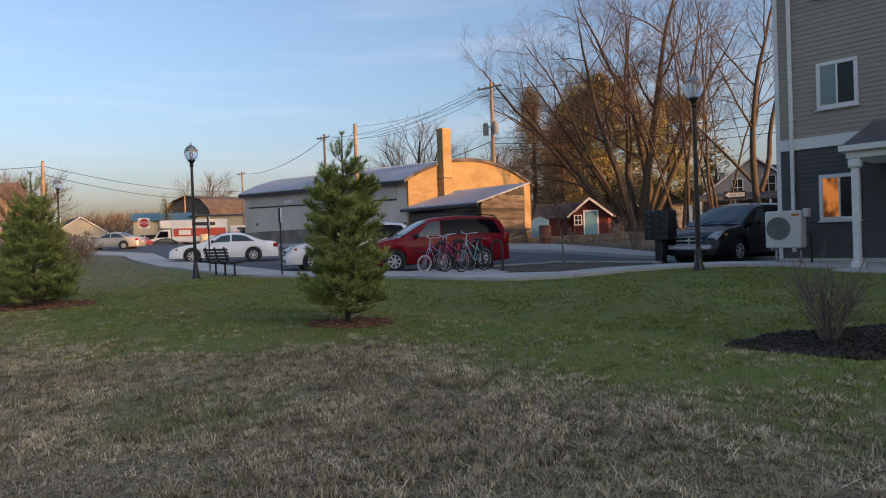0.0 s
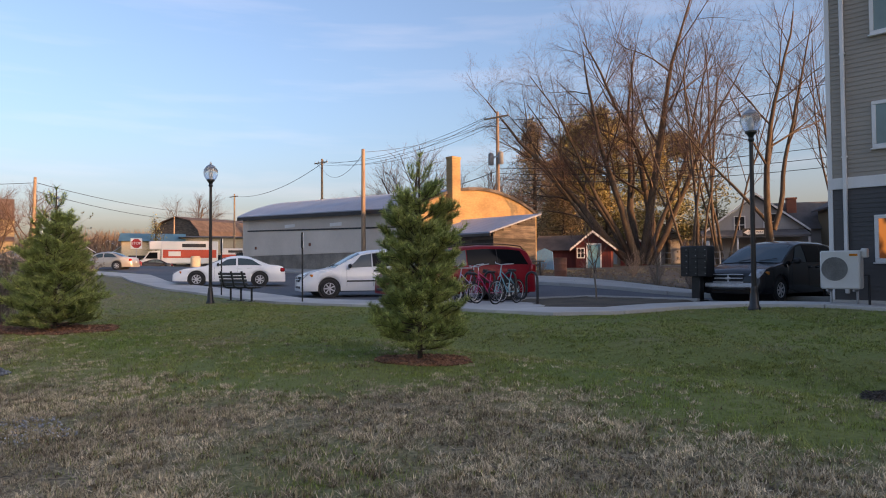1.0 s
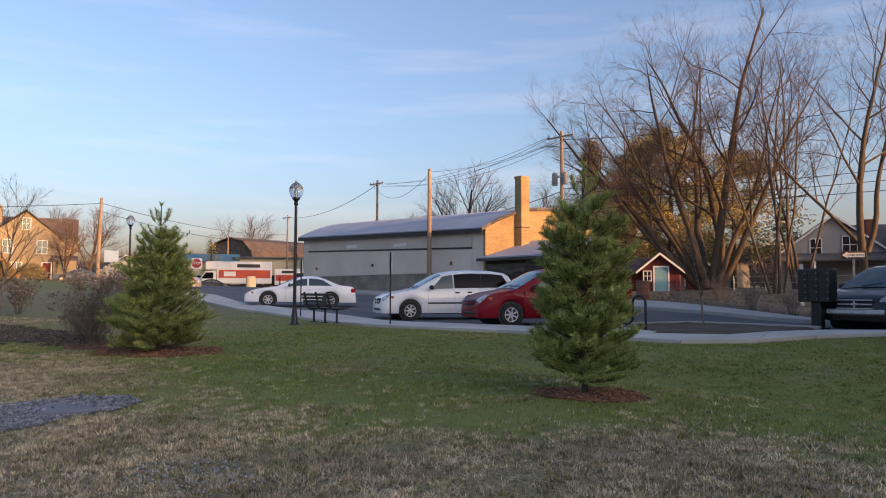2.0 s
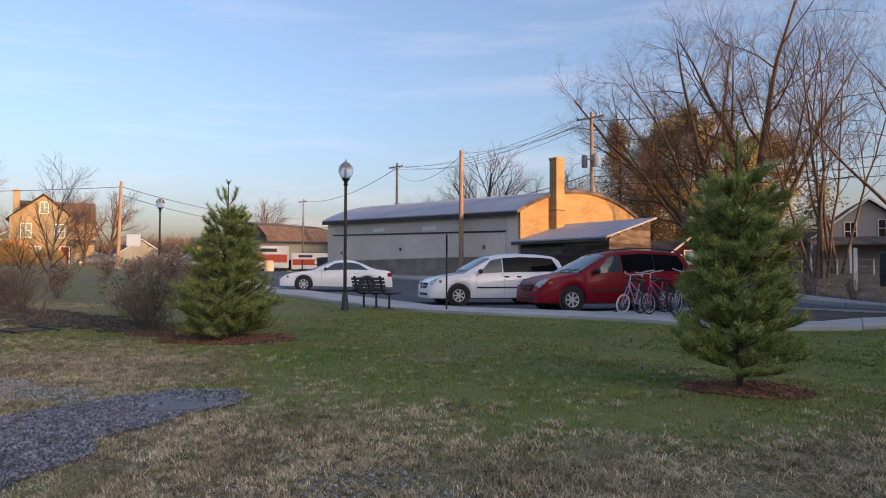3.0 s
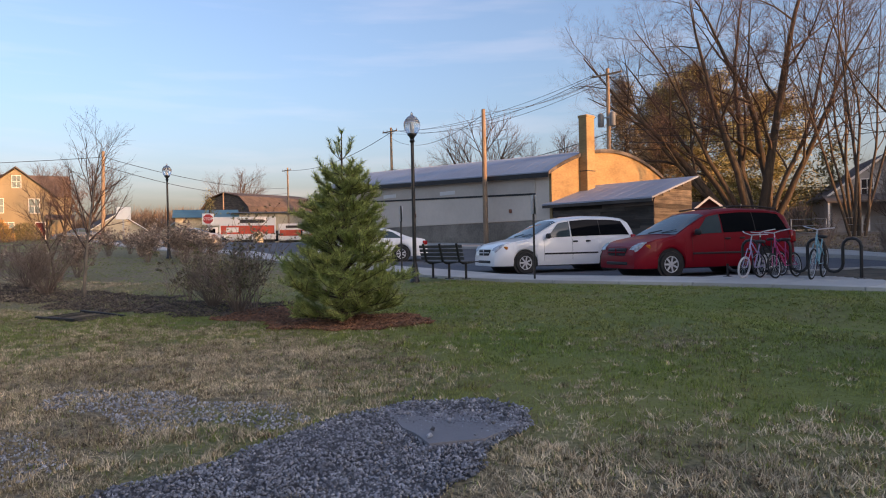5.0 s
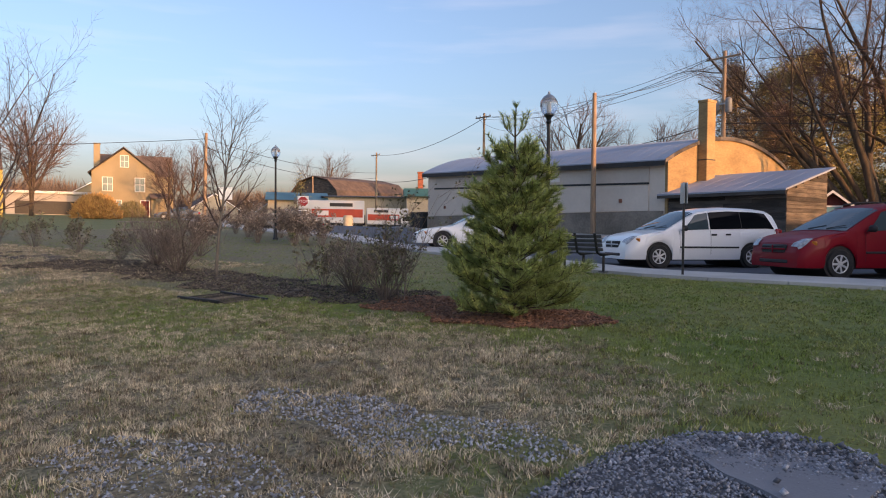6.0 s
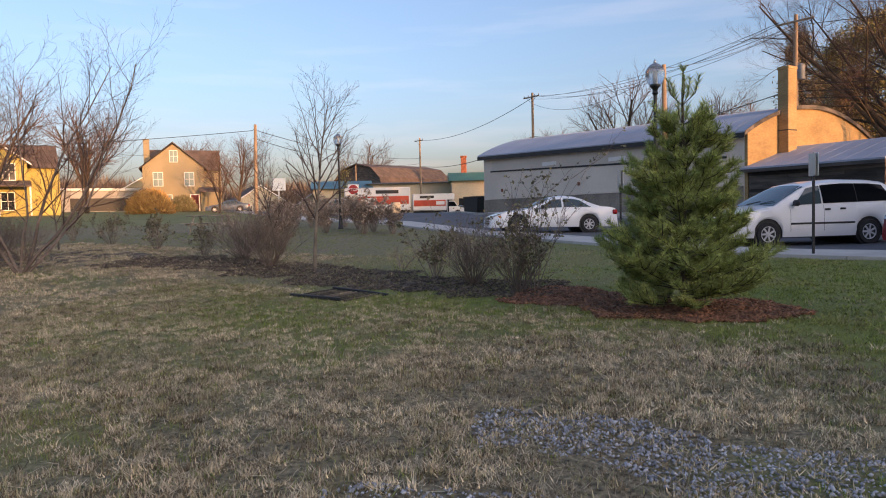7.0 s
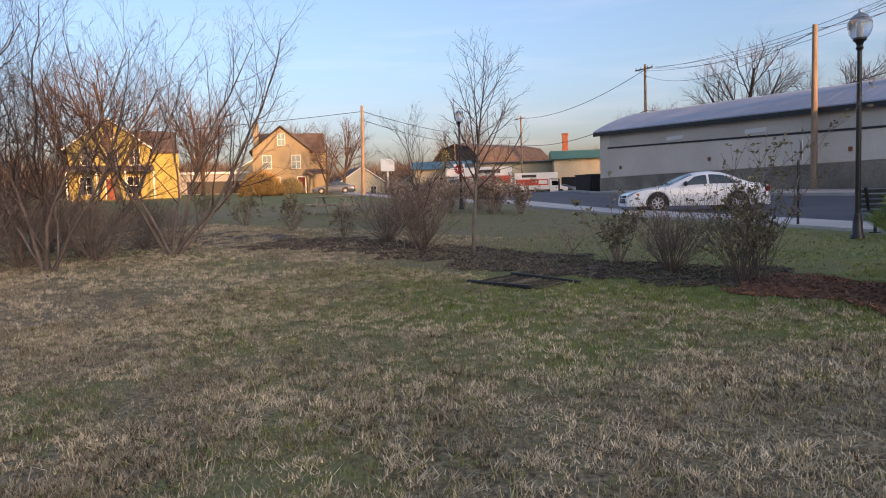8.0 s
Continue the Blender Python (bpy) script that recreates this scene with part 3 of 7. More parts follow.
def apartment():
    base = 0.62
    ob = thing("apartment_building", pose(1.217, 18.944, base, 0, 0, YAW_U), "three storey apartment building, tan siding over dark grey", "building", kind="structure")
    L, D, H = 26.0, 10.0, 9.6
    wall = MB()
    wall.box((L / 2, D / 2 + 0.02, H / 2 - 0.3), (L, D, H + 0.6))
    part("wall", wall, M_SIDING_TAN, ob, "tan wall behind the siding")
    zb = 2.66
    part("lower_siding", lap_siding(MB(), 0.09, L, 0.1, zb, 0.105), M_SIDING_DARK, ob, "dark grey lap siding")
    part("upper_siding", lap_siding(MB(), 0.09, L, zb + 0.26, H, 0.105), M_SIDING_TAN, ob, "tan lap siding")
    part("band", MB().box((L / 2, -0.02, zb + 0.13), (L, 0.05, 0.26), bevel=0.006), M_TRIM, ob, "white band board")
    part("corner_trim", MB().box((0.045, -0.014, H / 2), (0.10, 0.04, H - 0.02), bevel=0.006), M_TRIM, ob)
    part("foundation", MB().box((L / 2, -0.01, -0.15), (L, 0.05, 0.5)), M_CONCRETE, ob)
    ds = MB().box((0.37, -0.07, H / 2 + 0.1), (0.085, 0.07, H - 0.3), bevel=0.012)
    for z in (1.2, 3.4, 5.8, 8.0):
        ds.box((0.37, -0.055, z), (0.12, 0.085, 0.03))
    part("downspout", ds, M_TRIM, ob)
    for k in range(3):
        z = 1.49 + k * 2.57
        for j, x in enumerate((1.36, 5.6, 9.2, 13.0)):
            lit = k == 0 and j == 0
            sash_window(ob, x, z, 0.86, 1.06, M_PANE_GLOW if lit else M_GLASS_CURTAIN, M_GLASS_DARK)
    roof = MB()
    roof.prism([(-0.4, -0.5, H), (-0.4, D + 0.5, H), (-0.4, D / 2, H + 2.6)], (L + 0.8, 0, 0))
    part("roof", roof, M_SHINGLE, ob)
    # the porch over the entrance
    pr = MB()
    pr.prism([(2.05, -2.1, 2.42), (2.05, -0.03, 2.42), (2.05, -0.03, 3.10)], (3.4, 0, 0))
    part("porch_roof", pr, M_SHINGLE, ob, "small shingled porch roof")
    part("porch_fascia", MB().box((3.75, -2.08, 2.36), (3.5, 0.1, 0.12), bevel=0.01).box((2.03, -1.05, 2.36), (0.1, 2.0, 0.12), bevel=0.01).box((3.75, -1.06, 2.23), (3.3, 1.9, 0.14), bevel=0.01), M_TRIM, ob)
    for x in (2.25, 5.2):
        c = MB().box((x, -1.95, 1.0), (0.13, 0.13, 2.2), bevel=0.015).box((x, -1.95, 2.06), (0.22, 0.22, 0.18), bevel=0.03).box((x, -1.95, 0.05), (0.2, 0.2, 0.14), bevel=0.02)
        part("porch_column", c, M_TRIM, ob)
    part("porch_slab", MB().box((3.8, -1.2, -0.1), (3.8, 2.3, 0.16), bevel=0.02), M_CONCRETE, ob)
    return ob


apartment()
# blocks added out of view that keep the low sun off the lawn
for c, s in (((34, -14), (14, 40)), ((36, -46), (14, 24))):
    wing = thing("apartment_wing", pose(c[0], c[1], 0, 0, 0, 8), "plain tan block added out of view to shade the lawn", "building", kind="structure")
    part("wall", MB().box((0, 0, 4.8), (s[0], s[1], 10.2)), M_SIDING_TAN, wing)
    part("roof", MB().prism([(-s[0] / 2 - 0.4, -s[1] / 2, 9.9), (s[0] / 2 + 0.4, -s[1] / 2, 9.9), (0, -s[1] / 2, 12.0)], (0, s[1], 0)), M_SHINGLE, wing)


# low block added behind the apartment, unseen, to shade bank and hut
low_blocker = thing("garage_row", pose(27, 42, 1.5, 0, 0, 6), "low tan block added out of view to shade the bank", "building", kind="structure")
part("wall", MB().box((0, 0, 1.1), (6, 40, 4.2)), M_SIDING_TAN, low_blocker)
part("roof", MB().prism([(-3.3, -20, 3.1), (3.3, -20, 3.1), (0, -20, 4.1)], (0, 40, 0)), M_SHINGLE, low_blocker)


def outdoor_unit():
    ob = thing("heat_pump", pose(1.28, 17.92, gz(1.28, 17.92), 0, 0, YAW_U + 2), "cream heat pump outdoor unit on wall brackets", "air conditioner")
    w, d, h, z0 = 0.78, 0.34, 0.84, 0.40
    part("casing", MB().box((0, 0, z0 + h / 2), (w, d, h), bevel=0.03), M_AC, ob)
    grille = MB()
    for r in (0.05, 0.10, 0.15, 0.20, 0.25):
        grille.ring((-0.10, -d / 2 - 0.012, z0 + 0.44), r, 0.008, 28, 5)
    for k in range(12):
        a = math.pi * k / 6
        grille.tube([(-0.10, -d / 2 - 0.012, z0 + 0.44), (-0.10 + 0.25 * math.cos(a), -d / 2 - 0.012, z0 + 0.44 + 0.25 * math.sin(a))], 0.006, 5)
    part("fan_grille", grille, M_AC_GREY, ob)
    disc = MB().lathe([(0.26, 0), (0.26, 0.006)], 32).moved(pose(-0.10, -d / 2 - 0.001, z0 + 0.44, 90, 0, 0))
    part("fan_opening", disc, M_AC_GREY, ob)
    part("cover_plate", MB().box((w / 2 + 0.05, 0.05, z0 + 0.78), (0.12, 0.2, 0.2), bevel=0.02), M_AC, ob)
    part("badge", MB().box((0.27, -d / 2 - 0.004, z0 + 0.74), (0.16, 0.006, 0.05)), M_AMBER, ob)
    pipes = MB().tube([(w / 2 + 0.02, 0.1, z0 + 0.3), (w / 2 + 0.1, 0.12, z0 + 0.3), (w / 2 + 0.1, 0.15, 0.02)], 0.025, 7)
    part("pipe", pipes, M_PLASTIC_DARK, ob)
    for x in (-0.26, 0.26):
        part("bracket", MB().box((x, 0.02, 0.37), (0.05, 0.36, 0.05), bevel=0.01).box((x, 0.16, 0.19), (0.045, 0.05, 0.38), bevel=0.01), M_STEEL, ob)


outdoor_unit()


# ---- the long shed with its curved roof ----
def shed():
    z0 = 1.15
    ob = thing("workshop_shed", pose(-16.6, 35.62, z0, 0, 0, YAW_U), "long grey rendered workshop with curved tin roof", "building")
    # local frame: x runs to the sunny end at 0, y into the building
    L, D = 20.2, 10.6
    ez, lift = 3.85, 0.67
    zn, zfar = ez, ez + lift
    def eave(x):
        return zn + (zfar - zn) * (-x / L)
    body = MB()
    body.prism([(-L, 0, -0.6), (0, 0, -0.6), (0, 0, zn), (-L, 0, zfar)], (0, D, 0))
    part("wall", body, M_PLASTER, ob)
    part("concrete_base", MB().box((-L / 2 - 0.02, -0.03, 0.35), (L - 0.06, 0.08, 2.1), bevel=0.01), M_BLOCK, ob, "dark stained concrete base")
    lowp = MB()
    lowp.prism([(-L + 1.0, -0.06, 1.42), (-0.9, -0.06, 1.42), (-0.9, -0.06, 2.70), (-L + 1.0, -0.06, 3.28)], (0, 0.055, 0))
    upp = MB()
    upp.prism([(-L + 1.0, -0.05, 3.38), (-0.9, -0.05, 2.80), (-0.9, -0.05, zn - 0.14), (-L + 1.0, -0.05, zfar - 0.14)], (0, 0.045, 0))
    part("lower_panel", lowp, M_PLASTER, ob)
    part("upper_panel", upp, M_PLASTER_UP, ob)
    seam = MB().prism([(-L + 0.9, -0.09, 3.28), (-0.9, -0.09, 2.70), (-0.9, -0.09, 2.80), (-L + 0.9, -0.09, 3.38)], (0, 0.085, 0))
    part("seam_beam", seam, M_PLASTIC_DARK, ob, "dark beam across the long wall")
    for x, zz in ((-13.2, 3.42), (-7.6, 3.25)):
        part("vent_patch", MB().box((x, -0.07, zz), (1.3, 0.03, 0.22), bevel=0.008), M_TRIM, ob)
    for x, zz in ((-18.0, 2.0), (-10.6, 2.05), (-2.6, 1.95)):
        part("wall_lamp", MB().box((x, -0.1, zz), (0.16, 0.1, 0.2), bevel=0.02), M_RUST, ob)
    # curved roof, rising from the eaves to the middle
    R = 1.42
    n = 18
    def crest(y):
        return R * (1 - ((y - D / 2) / (D / 2 + 0.25)) ** 2)
    roof = MB()
    vs, fs = [], []
    cols = 24
    for c in range(cols + 1):
        x = -L - 0.25 + (L + 0.5) * c / cols
        for i in range(n + 1):
            y = -0.35 + (D + 0.7) * i / n
            vs.append((x, y, eave(x) + crest(y) + 0.02))
    k = n + 1
    m0 = len(vs)
    vs += [(a, b, c2 - 0.10) for a, b, c2 in vs]
    for c in range(cols):
        for i in range(n):
            a = c * k + i
            fs.append((a, a + k, a + k + 1, a + 1))
            fs.append((m0 + a, m0 + a + 1, m0 + a + k + 1, m0 + a + k))
    for c in range(cols):
        a = c * k
        fs.append((a, m0 + a, m0 + a + k, a + k))
        a += n
        fs.append((a + k, m0 + a + k, m0 + a, a))
    for i in range(n):
        fs.append((i, i + 1, m0 + i + 1, m0 + i))
        a = cols * k + i
        fs.append((a + 1, a, m0 + a, m0 + a + 1))
    roof.add(vs, fs)
    part("roof", roof, M_TIN, ob, "pale curved metal roof")
    ribs = MB()
    for c in range(1, 30):
        x = -L - 0.25 + (L + 0.5) * c / 30
        pts = [(x, -0.35 + (D + 0.7) * i / n, eave(x) + crest(-0.35 + (D + 0.7) * i / n) + 0.022) for i in range(n + 1)]
        ribs.tube(pts, 0.004, 4)
    part("roof_seams", ribs, M_TIN, ob)
    fascia = MB().prism([(-L - 0.25, -0.37, zfar - 0.33 - 0.02), (0.25, -0.37, zn - 0.33), (0.25, -0.37, zn - 0.10), (-L - 0.25, -0.37, zfar - 0.10)], (0, 0.03, 0))
    part("fascia", fascia, M_PLASTIC_DARK, ob)
    # gable end wall of block, seen lit
    gable = MB()
    outline = [(0.0, 0, -0.6), (0.0, D, -0.6)] + [(0.0, D * (1 - i / n), zn + crest(D * (1 - i / n)) - 0.09) for i in range(n + 1)]
    gable.prism(outline, (0.16, 0, 0))
    part("gable_wall", gable, M_GABLE, ob, "buff coloured gable wall")
    for i in range(n):
        y0, y1 = -0.35 + (D + 0.7) * i / n, -0.35 + (D + 0.7) * (i + 1) / n
        verge = MB()
        verge.prism([(0.255, y0, zn + crest(y0) - 0.16), (0.255, y1, zn + crest(y1) - 0.16), (0.255, y1, zn + crest(y1) + 0.03), (0.255, y0, zn + crest(y0) + 0.03)], (0.03, 0, 0))
        part("verge_board", verge, M_WOOD_DARK, ob, smooth=None)
    # chimney on the gable
    ch = MB().box((0.40, 2.66, 3.45), (0.52, 0.68, 6.8), bevel=0.02).box((0.40, 2.66, 6.80), (0.58, 0.74, 0.14), bevel=0.02)
    part("chimney", ch, M_GABLE, ob, "square buff chimney")
    part("flashing", MB().box((0.40, 2.66, 3.95), (0.55, 0.71, 0.06), bevel=0.01), M_WOOD_GREY, ob)
    return ob


shed()


def lean_to():
    """The boarded store with its single pitch roof at the shed's end."""
    a, b = Vector((-16.42, 35.55, 0)), Vector((-11.3, 33.15, 0))
    c = Vector((-9.75, 36.0, 0))
    yaw = math.degrees(math.atan2((b - a).y, (b - a).x))
    ob = thing("boarded_store", pose(a.x, a.y, 1.15, 0, 0, yaw), "weathered board store with pale tin lean-to roof", "building")
    L, D = (b - a).length, 3.35
    zl, zh = 2.22, 3.12
    inner = MB().prism([(0.06, 0.06, -0.5), (L - 0.06, 0.06, -0.5), (L - 0.06, 0.06, zl - 0.04), (0.06, 0.06, zl - 0.04)], (0, 0.1, 0))
    inner.prism([(L - 0.06, 0.06, -0.5), (L - 0.06, D, -0.5), (L - 0.06, D, zh - 0.06), (L - 0.06, 0.06, zl - 0.06)], (-0.1, 0, 0))
    inner.prism([(0.06, D, -0.5), (L - 0.06, D, -0.5), (L - 0.06, D, zh - 0.06), (0.06, D, zh - 0.06)], (0, 0.1, 0))
    part("wall", inner, M_WOOD_DARK, ob)
    rng = random.Random(4)
    z = -0.4
    while z < zl - 0.1:
        h = rng.uniform(0.13, 0.17)
        x = 0.0
        while x < L - 0.05:
            w = min(L - x, rng.uniform(1.2, 3.0))
            bd = MB().box((x + w / 2, 0.03 - rng.uniform(0, 0.012), z + h / 2), (w - 0.012, 0.028, h - 0.012), pose(0, 0, 0, 0, rng.uniform(-0.4, 0.4), 0).to_3x3())
            part("board", bd, M_WOOD_DARK, ob, smooth=None)
            x += w
        z += h
    z = -0.4
    while z < zh - 0.08:
        h = rng.uniform(0.14, 0.19)
        y0 = max(0.02, (z + h - zl) / (zh - zl) * D)
        if y0 < D - 0.15:
            bd = MB().box((L - 0.02 + rng.uniform(0, 0.012), (y0 + D) / 2, z + h / 2), (0.03, D - y0 - 0.02, h - 0.014), pose(0, 0, 0, rng.uniform(-0.3, 0.3), 0, 0).to_3x3())
            part("board", bd, M_WOOD_GREY, ob, smooth=None)
        z += h
    roof = MB()
    s = (zh - zl) / D
    roof.prism([(-0.3, -0.45, zl - 0.45 * s), (-0.3, D + 0.3, zh + 0.3 * s), (-0.3, D + 0.3, zh + 0.3 * s + 0.07), (-0.3, -0.45, zl - 0.45 * s + 0.07)], (L + 0.5, 0, 0))
    part("roof", roof, M_TIN, ob, "pale tin roof sheets")
    seams = MB()
    for k in range(9):
        x = -0.2 + k * (L + 0.3) / 8
        seams.tube([(x, -0.45, zl - 0.45 * s + 0.072), (x, D + 0.3, zh + 0.3 * s + 0.072)], 0.004, 5)
    part("roof_seams", seams, M_TIN, ob)
    part("fascia", MB().box((L / 2 - 0.05, -0.44, zl - 0.45 * s - 0.07), (L + 0.5, 0.04, 0.14)), M_WOOD_DARK, ob)


lean_to()


# ---- street furniture ----
def street_lamp(x, y, yaw=0.0):
    ob = thing("street_lamp", placed(x, y, yaw), "black post-top street lamp with acorn globe", "street lamp", "acorn street lamps")
    part("base", MB().lathe([(0.13, 0), (0.13, 0.06), (0.10, 0.10), (0.085, 0.35), (0.07, 0.42), (0.075, 0.46), (0.055, 0.50)], 14), M_BLACK, ob)
    part("post", MB().lathe([(0.052, 0.48), (0.05, 1.5), (0.042, 3.62)], 12), M_BLACK, ob)
    part("collar", MB().lathe([(0.042, 3.58), (0.07, 3.63), (0.05, 3.68), (0.075, 3.74), (0.12, 3.78), (0.12, 3.82)], 16), M_BLACK, ob)
    prof = [(0.10, 3.80), (0.15, 3.84), (0.195, 3.93), (0.214, 4.03), (0.205, 4.12), (0.16, 4.19)]
    part("globe", MB().lathe(prof, 24), M_GLOBE, ob, "clear ribbed plastic globe")
    part("lamp_core", MB().lathe([(0.035, 3.80), (0.05, 3.9), (0.05, 4.0), (0.03, 4.1)], 10), M_TRIM, ob)
    part("cap", MB().lathe([(0.16, 4.185), (0.13, 4.23), (0.07, 4.27), (0.03, 4.29), (0.035, 4.32), (0.008, 4.37)], 20), M_STEEL, ob, "grey vented cap with finial")
    return ob


first_lamp = street_lamp(-15.68, 17.70)
for x, y in ((-0.56, 16.68), (-32.0, 25.75)):
    copy_thing(first_lamp, placed(x, y))


def utility_pole(x, y, top, arms=True, lean=(0, 0), gear=False, yaw=-30, r=0.15):
    z = gz(x, y)
    ob = thing("utility_pole", pose(x, y, z, 0, 0, yaw), "weathered wooden utility pole beside the street", "utility pole", "utility poles")
    h = top - z
    part("post", MB().tube([(0, 0, -0.3), (lean[0] * 0.5, lean[1] * 0.5, h * 0.5), (lean[0], lean[1], h)], [r * 1.15, r, r * 0.78], 10), M_POLE, ob)
    if arms:
        part("crossarm", MB().box((lean[0], lean[1] - 0.16, h - 0.45), (2.3, 0.1, 0.12), bevel=0.01), M_POLE, ob)
        for a in (-1.05, -0.45, 0.45, 1.05):
            part("insulator", MB().lathe([(0.02, 0), (0.05, 0.05), (0.03, 0.09), (0.05, 0.13), (0.02, 0.18)], 8, (a, -0.16, h - 0.39)), M_STEEL, ob)
        part("brace", MB().tube([(-0.7, -0.18, h - 0.48), (0, -0.16, h - 1.1), (0.7, -0.18, h - 0.48)], 0.02, 5), M_STEEL, ob)
    if gear:
        for a in (-0.45, 0.45):
            part("transformer", MB().lathe([(0.2, h - 4.0), (0.21, h - 3.95), (0.21, h - 3.2), (0.18, h - 3.12), (0.06, h - 3.04)], 14, (a, -0.25, 0)), M_AC_GREY, ob, "grey steel transformer can")
        part("bracket", MB().box((0, -0.2, h - 3.4), (1.1, 0.08, 0.1)), M_STEEL, ob)
    return ob


utility_pole(-20.43, 36.76, 8.68, arms=False, r=0.13)
utility_pole(-15.81, 49.46, 13.24, gear=True, yaw=-20)
utility_pole(-41.9, 67.6, 14.1, yaw=-20)
utility_pole(-71.9, 90.4, 13.8, yaw=-20)
utility_pole(-60.6, 46.56, 10.4, arms=False, lean=(0.5, 0.1), r=0.16)
utility_pole(-93.0, 100.0, 11.5, arms=False)


def cable(a, b, sag, r=0.016):
    a, b = Vector(a), Vector(b)
    pts = []
    for i in range(17):
        t = i / 16
        p = a.lerp(b, t)
        p.z -= sag * 4 * t * (1 - t)
        pts.append(p)
    o = pts[0].copy()
    whole("overhead_cable", MB().tube([p - o for p in pts], r, 4), M_WIRE, "thin black overhead cable between poles", "cable", m=Matrix.Translation(o), group="overhead cables", smooth=None)


PB, PC, PE, PA, PD = (-15.81, 49.46), (-41.9, 67.6), (-71.9, 90.4), (-20.43, 36.76), (-60.6, 46.56)
for dz, s in ((0.0, 1.0), (-0.1, 1.4)):
    for dx in (-0.9, 0.9):
        cable((PB[0] + dx, PB[1], 12.9 + dz), (PC[0] + dx, PC[1], 13.7 + dz), s)
cable((PB[0], PB[1], 12.8), (PA[0], PA[1], 8.5), 0.5)
cable((PA[0], PA[1], 8.4), (PC[0], PC[1], 13.0), 1.2)
cable((PC[0], PC[1], 13.6), (PE[0], PE[1], 13.4), 1.2, 0.03)
cable((PC[0], PC[1], 9.6), (PE[0], PE[1], 9.4), 1.2, 0.04)
cable((PC[0], PC[1], 9.6), (PB[0], PB[1], 8.8), 1.2, 0.03)
cable((PE[0], PE[1], 10.6), (PD[0], PD[1], 10.0), 0.9, 0.03)
cable((PE[0], PE[1], 9.8), (PD[0], PD[1], 9.2), 1.2, 0.03)
cable((PD[0], PD[1], 9.9), (-120, 20, 11), 1.0, 0.03)
for z0, z1, s in ((12.6, 12.2, 1.6), (9.0, 9.4, 1.6), (8.6, 8.9, 1.7), (8.2, 8.5, 1.8)):
    cable((PB[0], PB[1], z0), (26, 30, z1), s, 0.02)


# ---- vehicles ----
def car(name, label, m, paint, L, W, H, wb, front_over, top, belt, sill=0.24, wheel_r=0.33, windows=(), screen=None, rear=None, dark_glass=True, group="", rails=False, rim_mat=None, tint=None, roof_w=0.74, stripe=False, chrome=False):
    """A car from its side outline: shell with wheel arches, glass, wheels, lamps, bumpers, mirrors, trim. Front along +x."""
    ob = thing(name, m, label, "van" if "van" in name else "car", group)
    xf = wb / 2 + front_over
    xr = xf - L
    hw = W / 2

    def interp(tab, x):
        return float(np.interp(x, [a for a, _ in tab], [b for _, b in tab]))

    top = sorted([(xf - d, z) for d, z in top])
    belt = sorted([(xf - d, z) for d, z in belt])

    def half(x):
        e = min((xf - x), (x - xr))
        return hw * (0.80 + 0.20 * math.sqrt(max(0.0, min(1.0, e / 0.7)) * (2 - min(1.0, e / 0.7))))

    def section(x):
        zt, w = interp(top, x), half(x)
        zb = min(interp(belt, x), zt - 0.03)
        zs = sill
        for cx in (wb / 2, -wb / 2):
            d = abs(x - cx)
            ra = wheel_r + 0.075
            if d < ra:
                zs = max(zs, wheel_r + math.sqrt(ra * ra - d * d))
        zs = min(zs, zb - 0.04)
        hgt = (zt - zb) / max(0.2, H - zb)
        wr = w * (0.93 - (0.93 - roof_w) * min(1.0, max(0.0, hgt)))
        mid = zs + (zb - zs) * 0.45
        return [(w * 0.955, zs), (w * 0.995, zs + (zb - zs) * 0.18), (w, mid), (w * 0.985, zb - (zb - zs) * 0.14), (w * 0.945, zb), (wr + (w * 0.945 - wr) * 0.5 + 0.012, zb + (zt - zb) * 0.46), (wr, zt - 0.07 * min(1, hgt + 0.15)), (wr * 0.86, zt - 0.018), (wr * 0.45, zt + 0.004), (0.0, zt + 0.012)]

    xs = sorted(set([xr + (xf - xr) * i / 70 for i in range(71)] + [c + s * (wheel_r + 0.075) * k for c in (wb / 2, -wb / 2) for s in (-1, 1) for k in (0.55, 0.8, 0.93, 0.985, 1.0)]))
    xs = [min(max(x, xr), xf) for x in xs]
    secs = [section(x) for x in xs]
    n = len(secs[0])
    body = MB()
    vs, fs = [], []
    for x, s in zip(xs, secs):
        ring = [(x, -a, b) for a, b in s] + [(x, a, b) for a, b in reversed(s[:-1])]
        vs += ring
    k = 2 * n - 1
    for i in range(len(xs) - 1):
        for j in range(k - 1):
            a = i * k + j
            fs.append((a, a + k, a + k + 1, a + 1))
    fs.append(tuple(range(k)))
    e = (len(xs) - 1) * k
    fs.append(tuple(e + j for j in reversed(range(k))))
    body.add(vs, fs)
    part("body", body, paint, ob, smooth=35)
    under = MB().box(((xf + xr) / 2, 0, 0.36), (L - 0.5, W - 0.34, 0.3))
    part("underbody", under, M_PLASTIC_DARK, ob)
    for cx in (wb / 2, -wb / 2):
        part("wheel_well", MB().lathe([(wheel_r + 0.07, -hw * 0.93), (wheel_r + 0.07, hw * 0.93)], 22).moved(pose(cx, 0, wheel_r + 0.02, 90, 0, 0)), M_PLASTIC_DARK, ob)

    def on_side(x, t, side, off):
        s = section(x)
        a4, a5, a6 = s[4], s[5], s[6]
